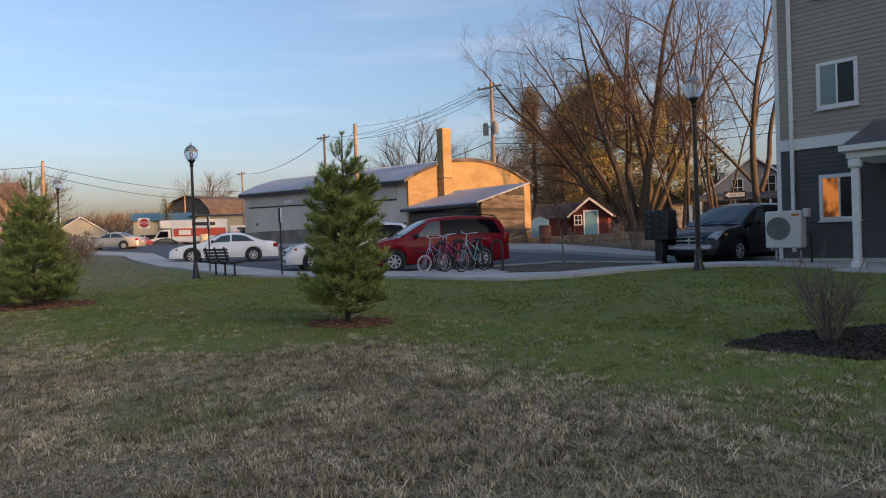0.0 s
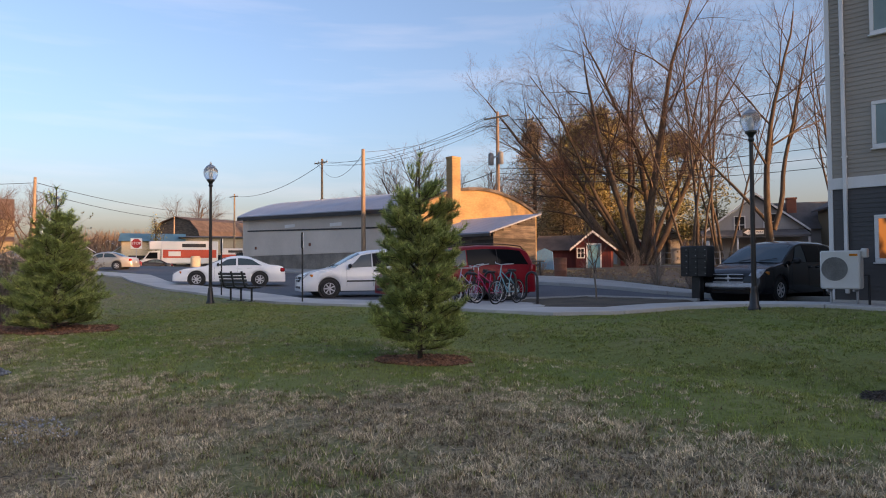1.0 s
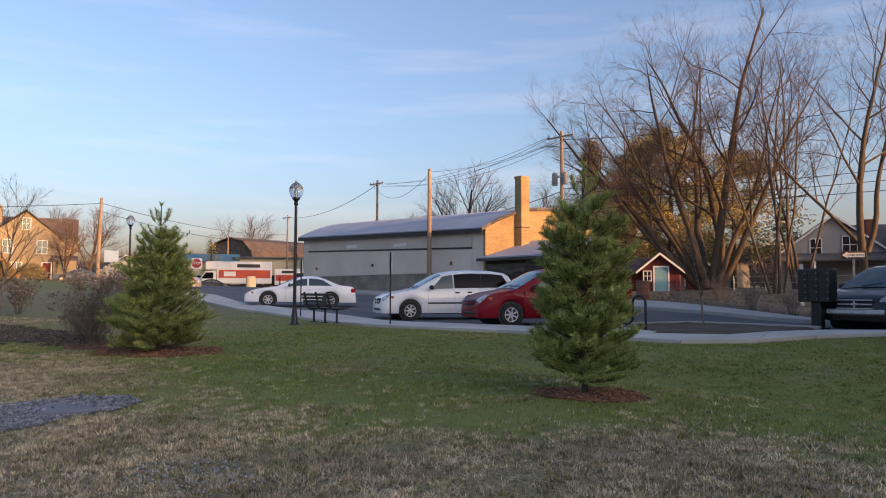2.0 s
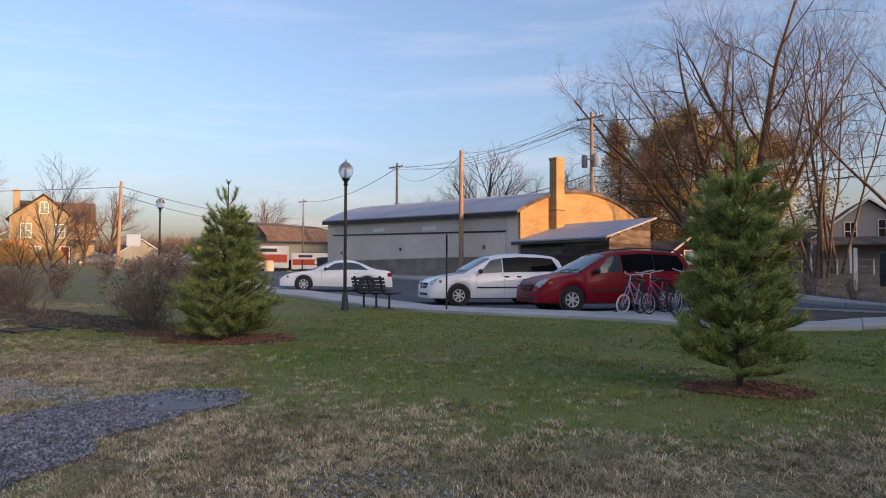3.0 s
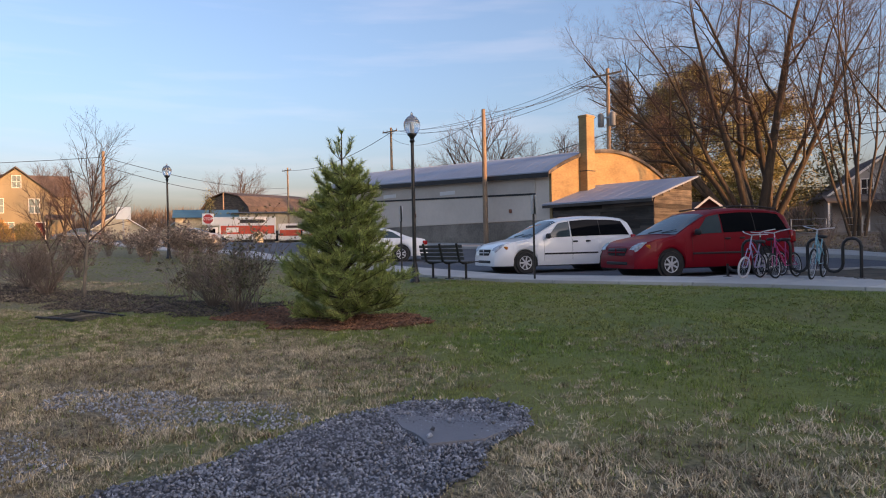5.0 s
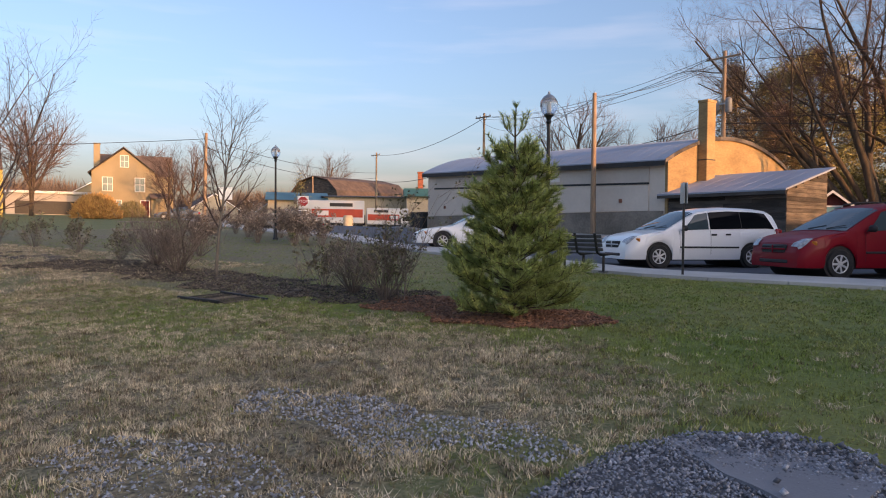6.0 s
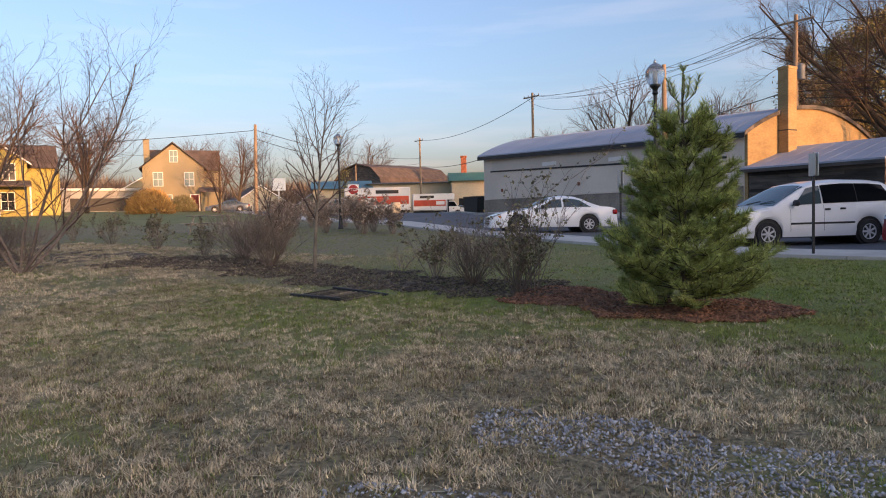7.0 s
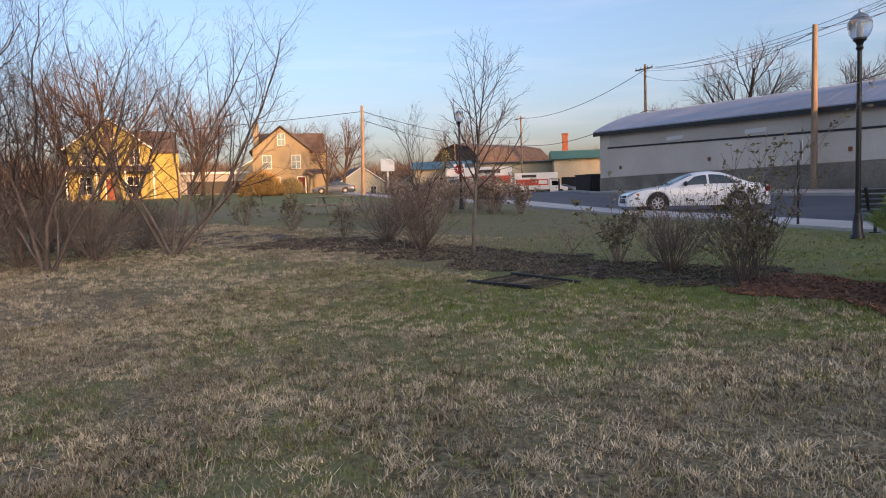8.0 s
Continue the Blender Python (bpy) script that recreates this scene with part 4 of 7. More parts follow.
        if t < 0.5:
            y, z = a4[0] + (a5[0] - a4[0]) * t * 2, a4[1] + (a5[1] - a4[1]) * t * 2
        else:
            y, z = a5[0] + (a6[0] - a5[0]) * (t - 0.5) * 2, a5[1] + (a6[1] - a5[1]) * (t - 0.5) * 2
        return (x, side * (y + off), z + off * 0.3)

    glass = tint or M_GLASS_CAR
    for side in (-1, 1):
        for d0, d1, s0, s1, lo, hi in windows:
            # front edge slants by s0, back edge by s1
            g = MB()
            pts, fcs = [], []
            NX, NZ = 8, 4
            for j in range(NZ + 1):
                t = lo + (hi - lo) * j / NZ
                for i in range(NX + 1):
                    u = i / NX
                    x = (xf - d0 - s0 * t) * (1 - u) + (xf - d1 - s1 * t) * u
                    pts.append(on_side(x, t, side, 0.014))
            for j in range(NZ):
                for i in range(NX):
                    a = j * (NX + 1) + i
                    fcs.append((a, a + 1, a + NX + 2, a + NX + 1) if side > 0 else (a, a + NX + 1, a + NX + 2, a + 1))
            g.add(pts, fcs)
            part("side_window", g, glass if d0 > screen[1] + 0.3 else M_GLASS_SCREEN if not dark_glass else glass, ob)

    # the blacked-out pillars between the rear side windows
    for side in (-1, 1):
        for wa, wb2 in zip(windows[1:], windows[2:]):
            pl = MB()
            rows = [on_side(x, t, side, 0.010) for t in (0.06, 0.34, 0.62, 0.90) for x in (xf - wa[1] + 0.03, xf - wb2[0] - 0.03)]
            pl.add(rows, [(2 * j, 2 * j + 1, 2 * j + 3, 2 * j + 2) for j in range(3)])
            part("window_pillar", pl, M_PLASTIC_DARK, ob)

    def over(d0, d1, frac, mt, nm):
        g = MB()
        pts, fcs = [], []
        NX, NY = 10, 10
        for i in range(NX + 1):
            x = xf - d0 - (d1 - d0) * i / NX
            s = section(x)
            prof = [(-s[6][0], s[6][1]), (-s[7][0], s[7][1]), (-s[8][0], s[8][1]), (0, s[9][1]), (s[8][0], s[8][1]), (s[7][0], s[7][1]), (s[6][0], s[6][1])]
            for j in range(NY + 1):
                y = s[6][0] * frac * (2 * j / NY - 1)
                z = float(np.interp(y, [p[0] for p in prof], [p[1] for p in prof]))
                pts.append((x + 0.004 * (1 if nm == "windscreen" else -1), y, z + 0.010))
        for i in range(NX):
            for j in range(NY):
                a = i * (NY + 1) + j
                fcs.append((a, a + 1, a + NY + 2, a + NY + 1))
        g.add(pts, fcs)
        part(nm, g, mt, ob)

    over(screen[0], screen[1], 0.97, M_GLASS_SCREEN, "windscreen")
    if rear:
        over(rear[0], rear[1], 0.9, M_GLASS_CAR, "rear_window")
    # wheels
    rim = rim_mat or M_RIM
    for cx in (wb / 2, -wb / 2):
        for side in (-1, 1):
            mm = pose(cx, side * (hw - 0.13), wheel_r, 90 * side, 0, 0)
            w = part("wheel", MB().lathe([(wheel_r * 0.62, -0.10), (wheel_r * 0.93, -0.105), (wheel_r, -0.07), (wheel_r, 0.07), (wheel_r * 0.93, 0.105), (wheel_r * 0.66, 0.10), (wheel_r * 0.64, 0.05)], 28, cap=False).moved(mm), M_RUBBER, ob, "black tyre")
            hub = MB().lathe([(wheel_r * 0.66, -0.085), (wheel_r * 0.64, -0.07), (wheel_r * 0.56, -0.06), (wheel_r * 0.54, -0.03)], 24).moved(mm)
            part("rim_dish", hub, M_PLASTIC_DARK, w)
            sp = MB()
            sp.ring((0, 0, -0.088), wheel_r * 0.61, wheel_r * 0.05, 24, 5, (0, 0, 1))
            sp.lathe([(wheel_r * 0.17, -0.07), (wheel_r * 0.17, -0.098), (wheel_r * 0.1, -0.104)], 12)
            for q in range(7):
                a = 2 * math.pi * q / 7
                sp.box((math.cos(a) * wheel_r * 0.37, math.sin(a) * wheel_r * 0.37, -0.082), (wheel_r * 0.46, wheel_r * 0.15, 0.03), pose(0, 0, 0, 0, 0, math.degrees(a)).to_3x3(), bevel=0.008)
            part("rim", sp.moved(mm), rim, w, "silver spoked wheel")
    # lamps, grille, bumpers
    zh = interp(belt, xf - 0.35) - 0.17
    for side in (-1, 1):
        zl = interp(top, xf - 0.17) - 0.055
        hl, lens, quads = MB(), [], []
        for i in range(7):
            x = xf - 0.03 - 0.28 * i / 6
            sec = section(x)
            ys, zz = [p[0] for p in reversed(sec[3:])], [p[1] for p in reversed(sec[3:])]
            y0 = hw * (0.56 + 0.16 * i / 6)
            for j in range(6):
                y = y0 + (sec[4][0] * 0.995 - y0) * j / 5
                lens.append((x + 0.014, side * (y + 0.012), float(np.interp(y, ys, zz)) + 0.010))
        for i in range(6):
            for j in range(5):
                q = i * 6 + j
                quads.append((q, q + 1, q + 7, q + 6) if side < 0 else (q, q + 6, q + 7, q + 1))
        part("headlight", hl.add(lens, quads), M_HEAD, ob, "clear wraparound headlight")
        part("indicator", MB().box((xf - 0.33, side * (hw * 0.915), zl - 0.01), (0.13, 0.08, 0.10), pose(0, 0, 0, 0, 0, -side * 45).to_3x3(), bevel=0.02), M_AMBER, ob)
        zt = interp(belt, xr + 0.15) - 0.12
        part("tail_light", MB().box((xr + 0.15, side * (hw * 0.885), zt), (0.22, 0.14, 0.34 if H > 1.6 else 0.18), pose(0, 0, 0, 0, 0, side * 20).to_3x3(), bevel=0.04), M_TAIL, ob)
        mr = MB().box((xf - screen[0] - 0.52, side * (hw + 0.08), interp(belt, xf - screen[0] - 0.4) + 0.09), (0.12, 0.22, 0.16), bevel=0.045)
        part("mirror", mr, M_PLASTIC_DARK if paint is not M_PAINT_SILVER else paint, ob)
        for d in ((screen[1] + 0.55), (screen[1] + 1.0)):
            x = xf - d
            if x > xr + 0.9:
                s = section(x)
                part("door_handle", MB().box((x, side * (s[3][0] + 0.012), s[3][1] - 0.0), (0.17, 0.035, 0.05), bevel=0.014), M_PLASTIC_DARK if H > 1.6 else paint, ob)
        # door shut lines
        for d in [w[0] for w in windows] + [windows[-1][1]]:
            x = xf - d
            if abs(abs(x) - wb / 2) > wheel_r + 0.1:
                s = section(x)
                seam = MB().tube([(x, side * (s[1][0] + 0.001), s[1][1]), (x, side * (s[2][0] + 0.001), s[2][1]), (x, side * (s[3][0] + 0.001), s[3][1]), (x, side * (s[4][0] + 0.001), s[4][1])], 0.004, 4)
                part("door_seam", seam, M_PLASTIC_DARK, ob)
        if stripe:
            s0 = section(0)
            zz = s0[2][1] - 0.02
            part("rub_strip", MB().box((-0.08, side * (hw + 0.004), zz), (wb - 2 * wheel_r - 0.42, 0.03, 0.05), bevel=0.012), M_PLASTIC_DARK, ob)
        if rails:
            zt2 = interp(top, -0.6)
            y = section(-0.6)[7][0] * 0.98
            pts = [(xf - screen[1] - 0.3 - i * 0.3, side * y, interp(top, xf - screen[1] - 0.3 - i * 0.3) + 0.045) for i in range(9)]
            part("roof_rail", MB().tube(pts, 0.022, 6), M_PLASTIC_DARK, ob)
    g = MB()
    for i in range(4):
        g.box((xf + 0.004, 0, zh - 0.105 + i * 0.045), (0.04, W * 0.36, 0.022), bevel=0.008)
    part("grille", g.box((xf - 0.035, 0, zh - 0.03), (0.09, W * 0.42, 0.20), bevel=0.03), M_PLASTIC_DARK, ob)
    part("grille_bar", MB().box((xf + 0.022, 0, zh - 0.03), (0.03, W * 0.42, 0.035), bevel=0.01).box((xf + 0.022, 0, zh - 0.03), (0.03, 0.04, 0.19), bevel=0.01), M_RIM if paint is not M_PAINT_RED else paint, ob)
    if chrome:
        part("bumper_trim", MB().box((xf + 0.012, 0, 0.46), (0.07, W * 0.70, 0.13), bevel=0.03), M_RIM, ob, "silver lower bumper")
        part("grille_surround", MB().box((xf + 0.03, 0, zh + 0.075), (0.04, W * 0.44, 0.03), bevel=0.01).box((xf + 0.03, 0, zh - 0.135), (0.04, W * 0.44, 0.03), bevel=0.01).box((xf + 0.035, 0, zh - 0.03), (0.04, 0.16, 0.06), bevel=0.015), M_RIM, ob, "chrome grille surround")
    part("lower_intake", MB().box((xf - 0.02, 0, 0.37), (0.08, W * 0.50, 0.10), bevel=0.03), M_PLASTIC_DARK, ob)
    part("number_plate", MB().box((xr - 0.012, 0, 0.72 if H > 1.6 else 0.62), (0.02, 0.32, 0.16), bevel=0.005), M_SIGN_WHITE, ob)
    wipe = MB()
    for y in (-0.35, 0.25):
        x0 = xf - screen[0] - 0.03
        wipe.tube([(x0, y, interp(top, x0) + 0.03), (x0 - 0.12, y + 0.45, interp(top, x0 - 0.12) + 0.03)], 0.01, 4)
    part("wiper", wipe, M_PLASTIC_DARK, ob)
    return ob


def van_shape(name, label, m, paint, L=4.95, H=1.75, rails=False, group="", stripe=True, chrome=False):
    fo = 0.96
    top = [(0, 0.60), (0.02, 0.70), (0.07, 0.79), (0.22, 0.88), (0.55, 0.975), (1.0, 1.05), (1.14, 1.07), (1.5, 1.28), (1.95, 1.53), (2.2, 1.64), (2.6, 1.71), (3.2, H), (4.0, H - 0.02), (4.5, H - 0.08), (4.66, H - 0.17), (L - 0.14, 1.28), (L - 0.06, 1.0), (L, 0.62)]
    belt = [(0, 0.55), (0.3, 0.84), (1.1, 1.02), (2.0, 1.05), (L - 0.6, 1.10), (L, 1.08)]
    wins = [(1.58, 2.50, 0.60, 0.02, 0.06, 0.90), (2.55, 3.55, 0.0, 0.0, 0.06, 0.90), (3.575, 4.66, 0.0, -0.30, 0.06, 0.90)]
    return car(name, label, m, paint, L, 1.98, H, 2.95, fo, top, belt, windows=wins, screen=(1.16, 2.10), rear=(L - 0.42, L - 0.15), dark_glass=False, rails=rails, group=group, stripe=stripe, chrome=chrome)


def sedan_shape(name, label, m, paint, L=4.95, H=1.42, group=""):
    fo = 1.02
    top = [(0, 0.50), (0.04, 0.60), (0.15, 0.68), (0.5, 0.79), (1.0, 0.87), (1.38, 0.92), (1.7, 1.08), (2.15, 1.29), (2.5, 1.38), (2.9, H), (3.25, 1.385), (3.6, 1.28), (4.0, 1.10), (4.25, 1.01), (4.6, 0.985), (4.85, 0.93), (4.92, 0.75), (L, 0.50)]
    belt = [(0, 0.48), (0.4, 0.74), (1.4, 0.88), (3.2, 0.93), (4.2, 0.955), (L, 0.88)]
    wins = [(1.78, 2.72, 0.62, 0.0, 0.10, 0.86), (2.80, 3.92, 0.0, -0.55, 0.10, 0.86)]
    return car(name, label, m, paint, L, 1.85, H, 2.76, fo, top, belt, sill=0.22, wheel_r=0.32, windows=wins, screen=(1.42, 2.28), rear=(3.42, 4.12), dark_glass=True, group=group, roof_w=0.70, tint=M_GLASS_SCREEN)


def car_pose(fx, fy, rx, ry, half_w):
    """A pose from the ground points of the two wheels on the left side, front and rear."""
    f2, r2 = Vector((fx, fy, 0)), Vector((rx, ry, 0))
    h = (f2 - r2).normalized()
    left = Vector((-h.y, h.x, 0))
    c = (f2 + r2) / 2 - left * half_w
    yaw = math.degrees(math.atan2(h.y, h.x))
    zf_, zr_ = gz(f2.x, f2.y), gz(r2.x, r2.y)
    pitch = math.degrees(math.atan2(zf_ - zr_, (f2 - r2).length))
    return pose(c.x, c.y, (zf_ + zr_) / 2 + 0.012, 0, -pitch, yaw)


van_shape("minivan", "white minivan parked nose in at the path", car_pose(-13.963, 21.846, -11.757, 23.804, 0.88), M_PAINT_WHITE)
van_shape("minivan", "dark red minivan with roof rails beside the bicycles", car_pose(-9.621, 19.774, -7.38, 21.69, 0.88), M_PAINT_RED, rails=True)
van_shape("minivan", "black minivan parked by the apartment building", car_pose(0.33, 21.4, 1.87, 23.9, 0.88), M_PAINT_BLACK, L=4.95, H=1.72, stripe=False, chrome=True)
sedan_shape("sedan", "white four door sedan parked on the asphalt", car_pose(-22.995, 25.503, -20.837, 27.207, 0.80), M_PAINT_WHITE)
sedan_shape("sedan", "champagne sedan waiting near the street", car_pose(-46.8, 39.9, -44.3, 41.1, 0.80), M_PAINT_SILVER)
sedan_shape("sedan", "bright red car far down the street", car_pose(-66, 64, -67.5, 66.4, 0.80), M_PAINT_BRIGHT)


# ---- mulch, gravel and grass ----
def inside(poly, x, y):
    """Which points of the plan lie within an outline."""
    x, y = np.asarray(x), np.asarray(y)
    res = np.zeros(x.shape, dtype=bool)
    n = len(poly)
    for i in range(n):
        x0, y0 = poly[i]
        x1, y1 = poly[(i + 1) % n]
        cross = ((y0 > y) != (y1 > y))
        with np.errstate(divide="ignore", invalid="ignore"):
            res ^= cross & (x < (x1 - x0) * (y - y0) / ((y1 - y0) if y1 != y0 else 1e-9) + x0)
    return res


def rough_outline(poly, step=0.12, amp=0.07, seed=1.0):
    """The outline with a ragged edge."""
    res = []
    n = len(poly)
    for i in range(n):
        a, b = Vector(poly[i]), Vector(poly[(i + 1) % n])
        k = max(1, int((b - a).length / step))
        for j in range(k):
            p = a.lerp(b, j / k)
            nn = Vector((-(b - a).y, (b - a).x)).normalized()
            s = noise.noise(Vector((p.x * 1.6, p.y * 1.6, seed))) + 0.6 * noise.noise(Vector((p.x * 5, p.y * 5, seed)))
            p = p + nn * s * amp
            res.append((p.x, p.y))
    return res


def bed(name, poly, material, label, lift=0.03, seed=1.0, amp=0.1, cell=0.14, dome=0.03, patchy=None):
    """A patch of loose stuff laid over the ground, feathered into it at a ragged edge."""
    out = rough_outline(poly, 0.12, amp, seed)
    xs = [p[0] for p in out]
    ys = [p[1] for p in out]
    gx, gy = np.meshgrid(np.arange(min(xs) - cell, max(xs) + 2 * cell, cell), np.arange(min(ys) - cell, max(ys) + 2 * cell, cell))
    ins = inside(out, gx, gy)
    if patchy is not None:
        ins &= lumps(gx, gy, 1.3, seed + 4) + 0.6 * lumps(gx, gy, 4.5, seed + 9) > patchy
    core = ins.copy()
    core[1:, :] &= ins[:-1, :]
    core[:-1, :] &= ins[1:, :]
    core[:, 1:] &= ins[:, :-1]
    core[:, :-1] &= ins[:, 1:]
    zz = land(gx, gy) + np.where(core, lift + dome * lumps(gx, gy, 2.5, seed) * 0.6, np.where(ins, lift * 0.4, -0.05))
    verts = np.stack([gx.ravel(), gy.ravel(), zz.ravel()], 1)
    ny, nx = gx.shape
    i = np.arange(ny - 1)[:, None] * nx + np.arange(nx - 1)[None, :]
    keep = ins[:-1, :-1] | ins[1:, :-1] | ins[:-1, 1:] | ins[1:, 1:]
    quads = np.stack([i, i + 1, i + nx + 1, i + nx], -1)[keep]
    me = fast_mesh(name, verts, quads, material)
    me.polygons.foreach_set("use_smooth", [True] * len(me.polygons))
    return tagged(new(name, me), label, "ground", kind="structure"), out


def scatter(poly, count, rng):
    xs = [p[0] for p in poly]
    ys = [p[1] for p in poly]
    x = rng.uniform(min(xs), max(xs), count)
    y = rng.uniform(min(ys), max(ys), count)
    k = inside(poly, x, y)
    return x[k], y[k]


def chips(name, poly, count, size, material, label, category, seed=0, lift=0.022, flat=0.35, stretch=2.2):
    """Loose pieces lying at random: stones or wood chips, each a small faceted lump."""
    rng = np.random.default_rng(seed)
    x, y = scatter(poly, count, rng)
    n = len(x)
    base = np.array([(1, 0, 0), (0, 1, 0), (-1, 0, 0), (0, -1, 0), (0, 0, 1), (0, 0, -1)], dtype=float)
    tris = np.array([(0, 1, 4), (1, 2, 4), (2, 3, 4), (3, 0, 4), (1, 0, 5), (2, 1, 5), (3, 2, 5), (0, 3, 5)])
    s = size * rng.uniform(0.5, 1.3, (n, 1))
    v = base[None] * np.stack([s[:, 0] * rng.uniform(0.7, stretch, n), s[:, 0] * rng.uniform(0.6, 1.1, n), s[:, 0] * flat * rng.uniform(0.7, 1.5, n)], 1)[:, None, :]
    v = v + rng.normal(0, 0.18, v.shape) * s[:, :, None] * 0.7
    a = rng.uniform(0, 2 * np.pi, n)
    c, sn = np.cos(a)[:, None], np.sin(a)[:, None]
    tilt = rng.normal(0, 0.35, n)[:, None]
    vx, vy, vz = v[:, :, 0], v[:, :, 1], v[:, :, 2] + v[:, :, 0] * tilt
    px, py = vx * c - vy * sn + x[:, None], vx * sn + vy * c + y[:, None]
    pz = vz + (land(x, y) + lift)[:, None]
    verts = np.stack([px, py, pz], -1).reshape(-1, 3)
    quads = (tris[None] + 6 * np.arange(n)[:, None, None]).reshape(-1, 3)
    me = fast_mesh(name, verts, quads, material)
    return tagged(new(name, me), label, category, kind="stuff")


BED_DARK = [(-26.7, 10.85), (-24.1, 11.5), (-21.5, 11.2), (-19.6, 10.9), (-17.3, 10.85), (-15.9, 10.55), (-15.2, 11.2), (-15.6, 12.2), (-16.6, 12.3), (-19, 12.9), (-21.3, 13.2), (-25.4, 13.4), (-26.9, 12.6)]
BED_LITTER = [(-35, 10.2), (-29, 9.7), (-26.5, 10.6), (-25.6, 11.6), (-25.4, 13.3), (-30.5, 13.9), (-35, 14.2)]
BED_RED = [(-15.9, 10.5), (-15.0, 10.2), (-14.2, 9.95), (-13.2, 9.75), (-12.4, 10.05), (-12.1, 10.6), (-12.5, 11.2), (-13.4, 11.5), (-14.6, 11.5), (-15.7, 11.9)]
RING_R = [(-4.98 + 0.66 * math.cos(a), 9.02 + 0.46 * math.sin(a)) for a in [i * math.pi / 8 for i in range(16)]]
BED_SHRUB = [(1.25 + 1.2 * math.cos(a), 9.05 + 0.62 * math.sin(a)) for a in [i * math.pi / 8 for i in range(16)]]
GRAVEL = [(-8.6, -3), (-8.8, 0), (-8.9, 2.4), (-9.05, 4.0), (-9.3, 4.65), (-9.6, 5.0), (-9.52, 5.6), (-9.6, 5.9), (-9.45, 6.4), (-9.58, 6.8), (-10.0, 6.98), (-10.6, 6.72), (-10.88, 6.3), (-11.05, 5.5), (-11.12, 5.05), (-11.4, 4.6), (-11.6, 3.0), (-11.8, 0), (-12, -3)]
SLAB = [(-10.64, 6.5), (-10.5, 6.74), (-10.2, 6.9), (-9.84, 6.88), (-9.62, 6.7), (-9.56, 6.4), (-9.66, 6.0), (-9.95, 5.78), (-10.28, 6.05)]
PATCH_A = [(-12.45 + 1.35 * math.cos(a), 6.05 + 0.42 * math.sin(a)) for a in [i * math.pi / 8 for i in range(16)]]
PATCH_B = [(-12.9 + 0.9 * math.cos(a), 4.7 + 0.5 * math.sin(a)) for a in [i * math.pi / 8 for i in range(16)]]
PATCH_C = [(-6.9 + 0.6 * math.cos(a), 4.9 + 0.35 * math.sin(a)) for a in [i * math.pi / 8 for i in range(16)]]
ISLAND = [(-5.6, 18.0), (-4.4, 17.3), (-3.5, 17.2), (-2.6, 19.0), (-1.7, 21.0), (-3.4, 21.9), (-5.7, 22.4), (-6.9, 21.5), (-6.4, 19.4)]

_, o_dark = bed("mulch_bed", BED_DARK, M_MULCH, "dark shredded mulch bed under the shrubs", seed=2, amp=0.5, lift=0.012, cell=0.08, dome=0.05, patchy=0.17)
bed("litter_and_shade", BED_LITTER, M_LITTER_SHADE, "brown leaf litter and shaded soil at the foot of the thicket", seed=4, amp=0.4, lift=0.012, cell=0.1, dome=0.04, patchy=-0.05)
_, o_red = bed("mulch_bed", BED_RED, M_MULCH_RED, "reddish pine bark mulch under the young pine", seed=5, lift=0.014, amp=0.3, cell=0.07, dome=0.04, patchy=-0.28)
_, o_ring = bed("mulch_ring", RING_R, M_MULCH_RED, "reddish mulch ring round the young pine", seed=6, cell=0.06, amp=0.14, lift=0.014)
_, o_shrub = bed("mulch_patch", BED_SHRUB, M_MULCH_BLACK, "dark mulch patch under the bare shrub", seed=7, cell=0.07, amp=0.22, lift=0.016, patchy=-0.3)
_, o_grav = bed("gravel_path", GRAVEL, M_GRAVEL_BED, "blue grey crushed stone path", seed=8, cell=0.08, amp=0.09, lift=0.02, dome=0.015)
chips("mulch_chips", o_dark, 20000, 0.025, M_CHIP_DARK, "loose dark mulch chips", "mulch", 11)
chips("mulch_chips", o_red, 15000, 0.025, M_CHIP_RED, "loose reddish bark chips", "mulch", 12, lift=0.022)
chips("mulch_chips", o_ring, 4500, 0.02, M_CHIP_RED, "loose reddish bark chips", "mulch", 13)
chips("mulch_chips", o_shrub, 6000, 0.025, M_MULCH_BLACK, "loose dark mulch chips", "mulch", 14)
chips("gravel", o_grav, 110000, 0.0118, M_STONE, "loose blue grey crushed stones", "gravel", 15, lift=0.024, flat=0.7, stretch=1.4)
for k, (pp, cc) in enumerate(((PATCH_A, 3600), (PATCH_B, 1500), (PATCH_C, 500))):
    chips("gravel", rough_outline(pp, 0.1, 0.25, 20 + k), cc, 0.012, M_STONE_PALE, "stray gravel showing through thin turf", "gravel", 30 + k, lift=0.012, flat=0.7, stretch=1.4)
slab = MB()
so = rough_outline(SLAB, 0.08, 0.025, 9)
slab.prism([(a, b, gz(-10.1, 6.4) + 0.0) for a, b in so], (0, 0, 0.026))
whole("stone_slab", slab, M_SLAB, "flat blue grey stone slab at the path's end", "slab", smooth=30)
chips("gravel", rough_outline(SLAB, 0.08, 0.03, 9), 60, 0.02, M_STONE, "few stones strewn on the slab", "gravel", 41, lift=0.06, flat=0.7, stretch=1.4)
bed("verge", ISLAND, mat("bare verge soil", (0.125, 0.098, 0.066), (0.07, 0.056, 0.04), 1.2, 20, 0.95, 0.4, fine_mix=0.4), "thin brown verge between path and car park", lift=0.07, seed=3, amp=0.06)


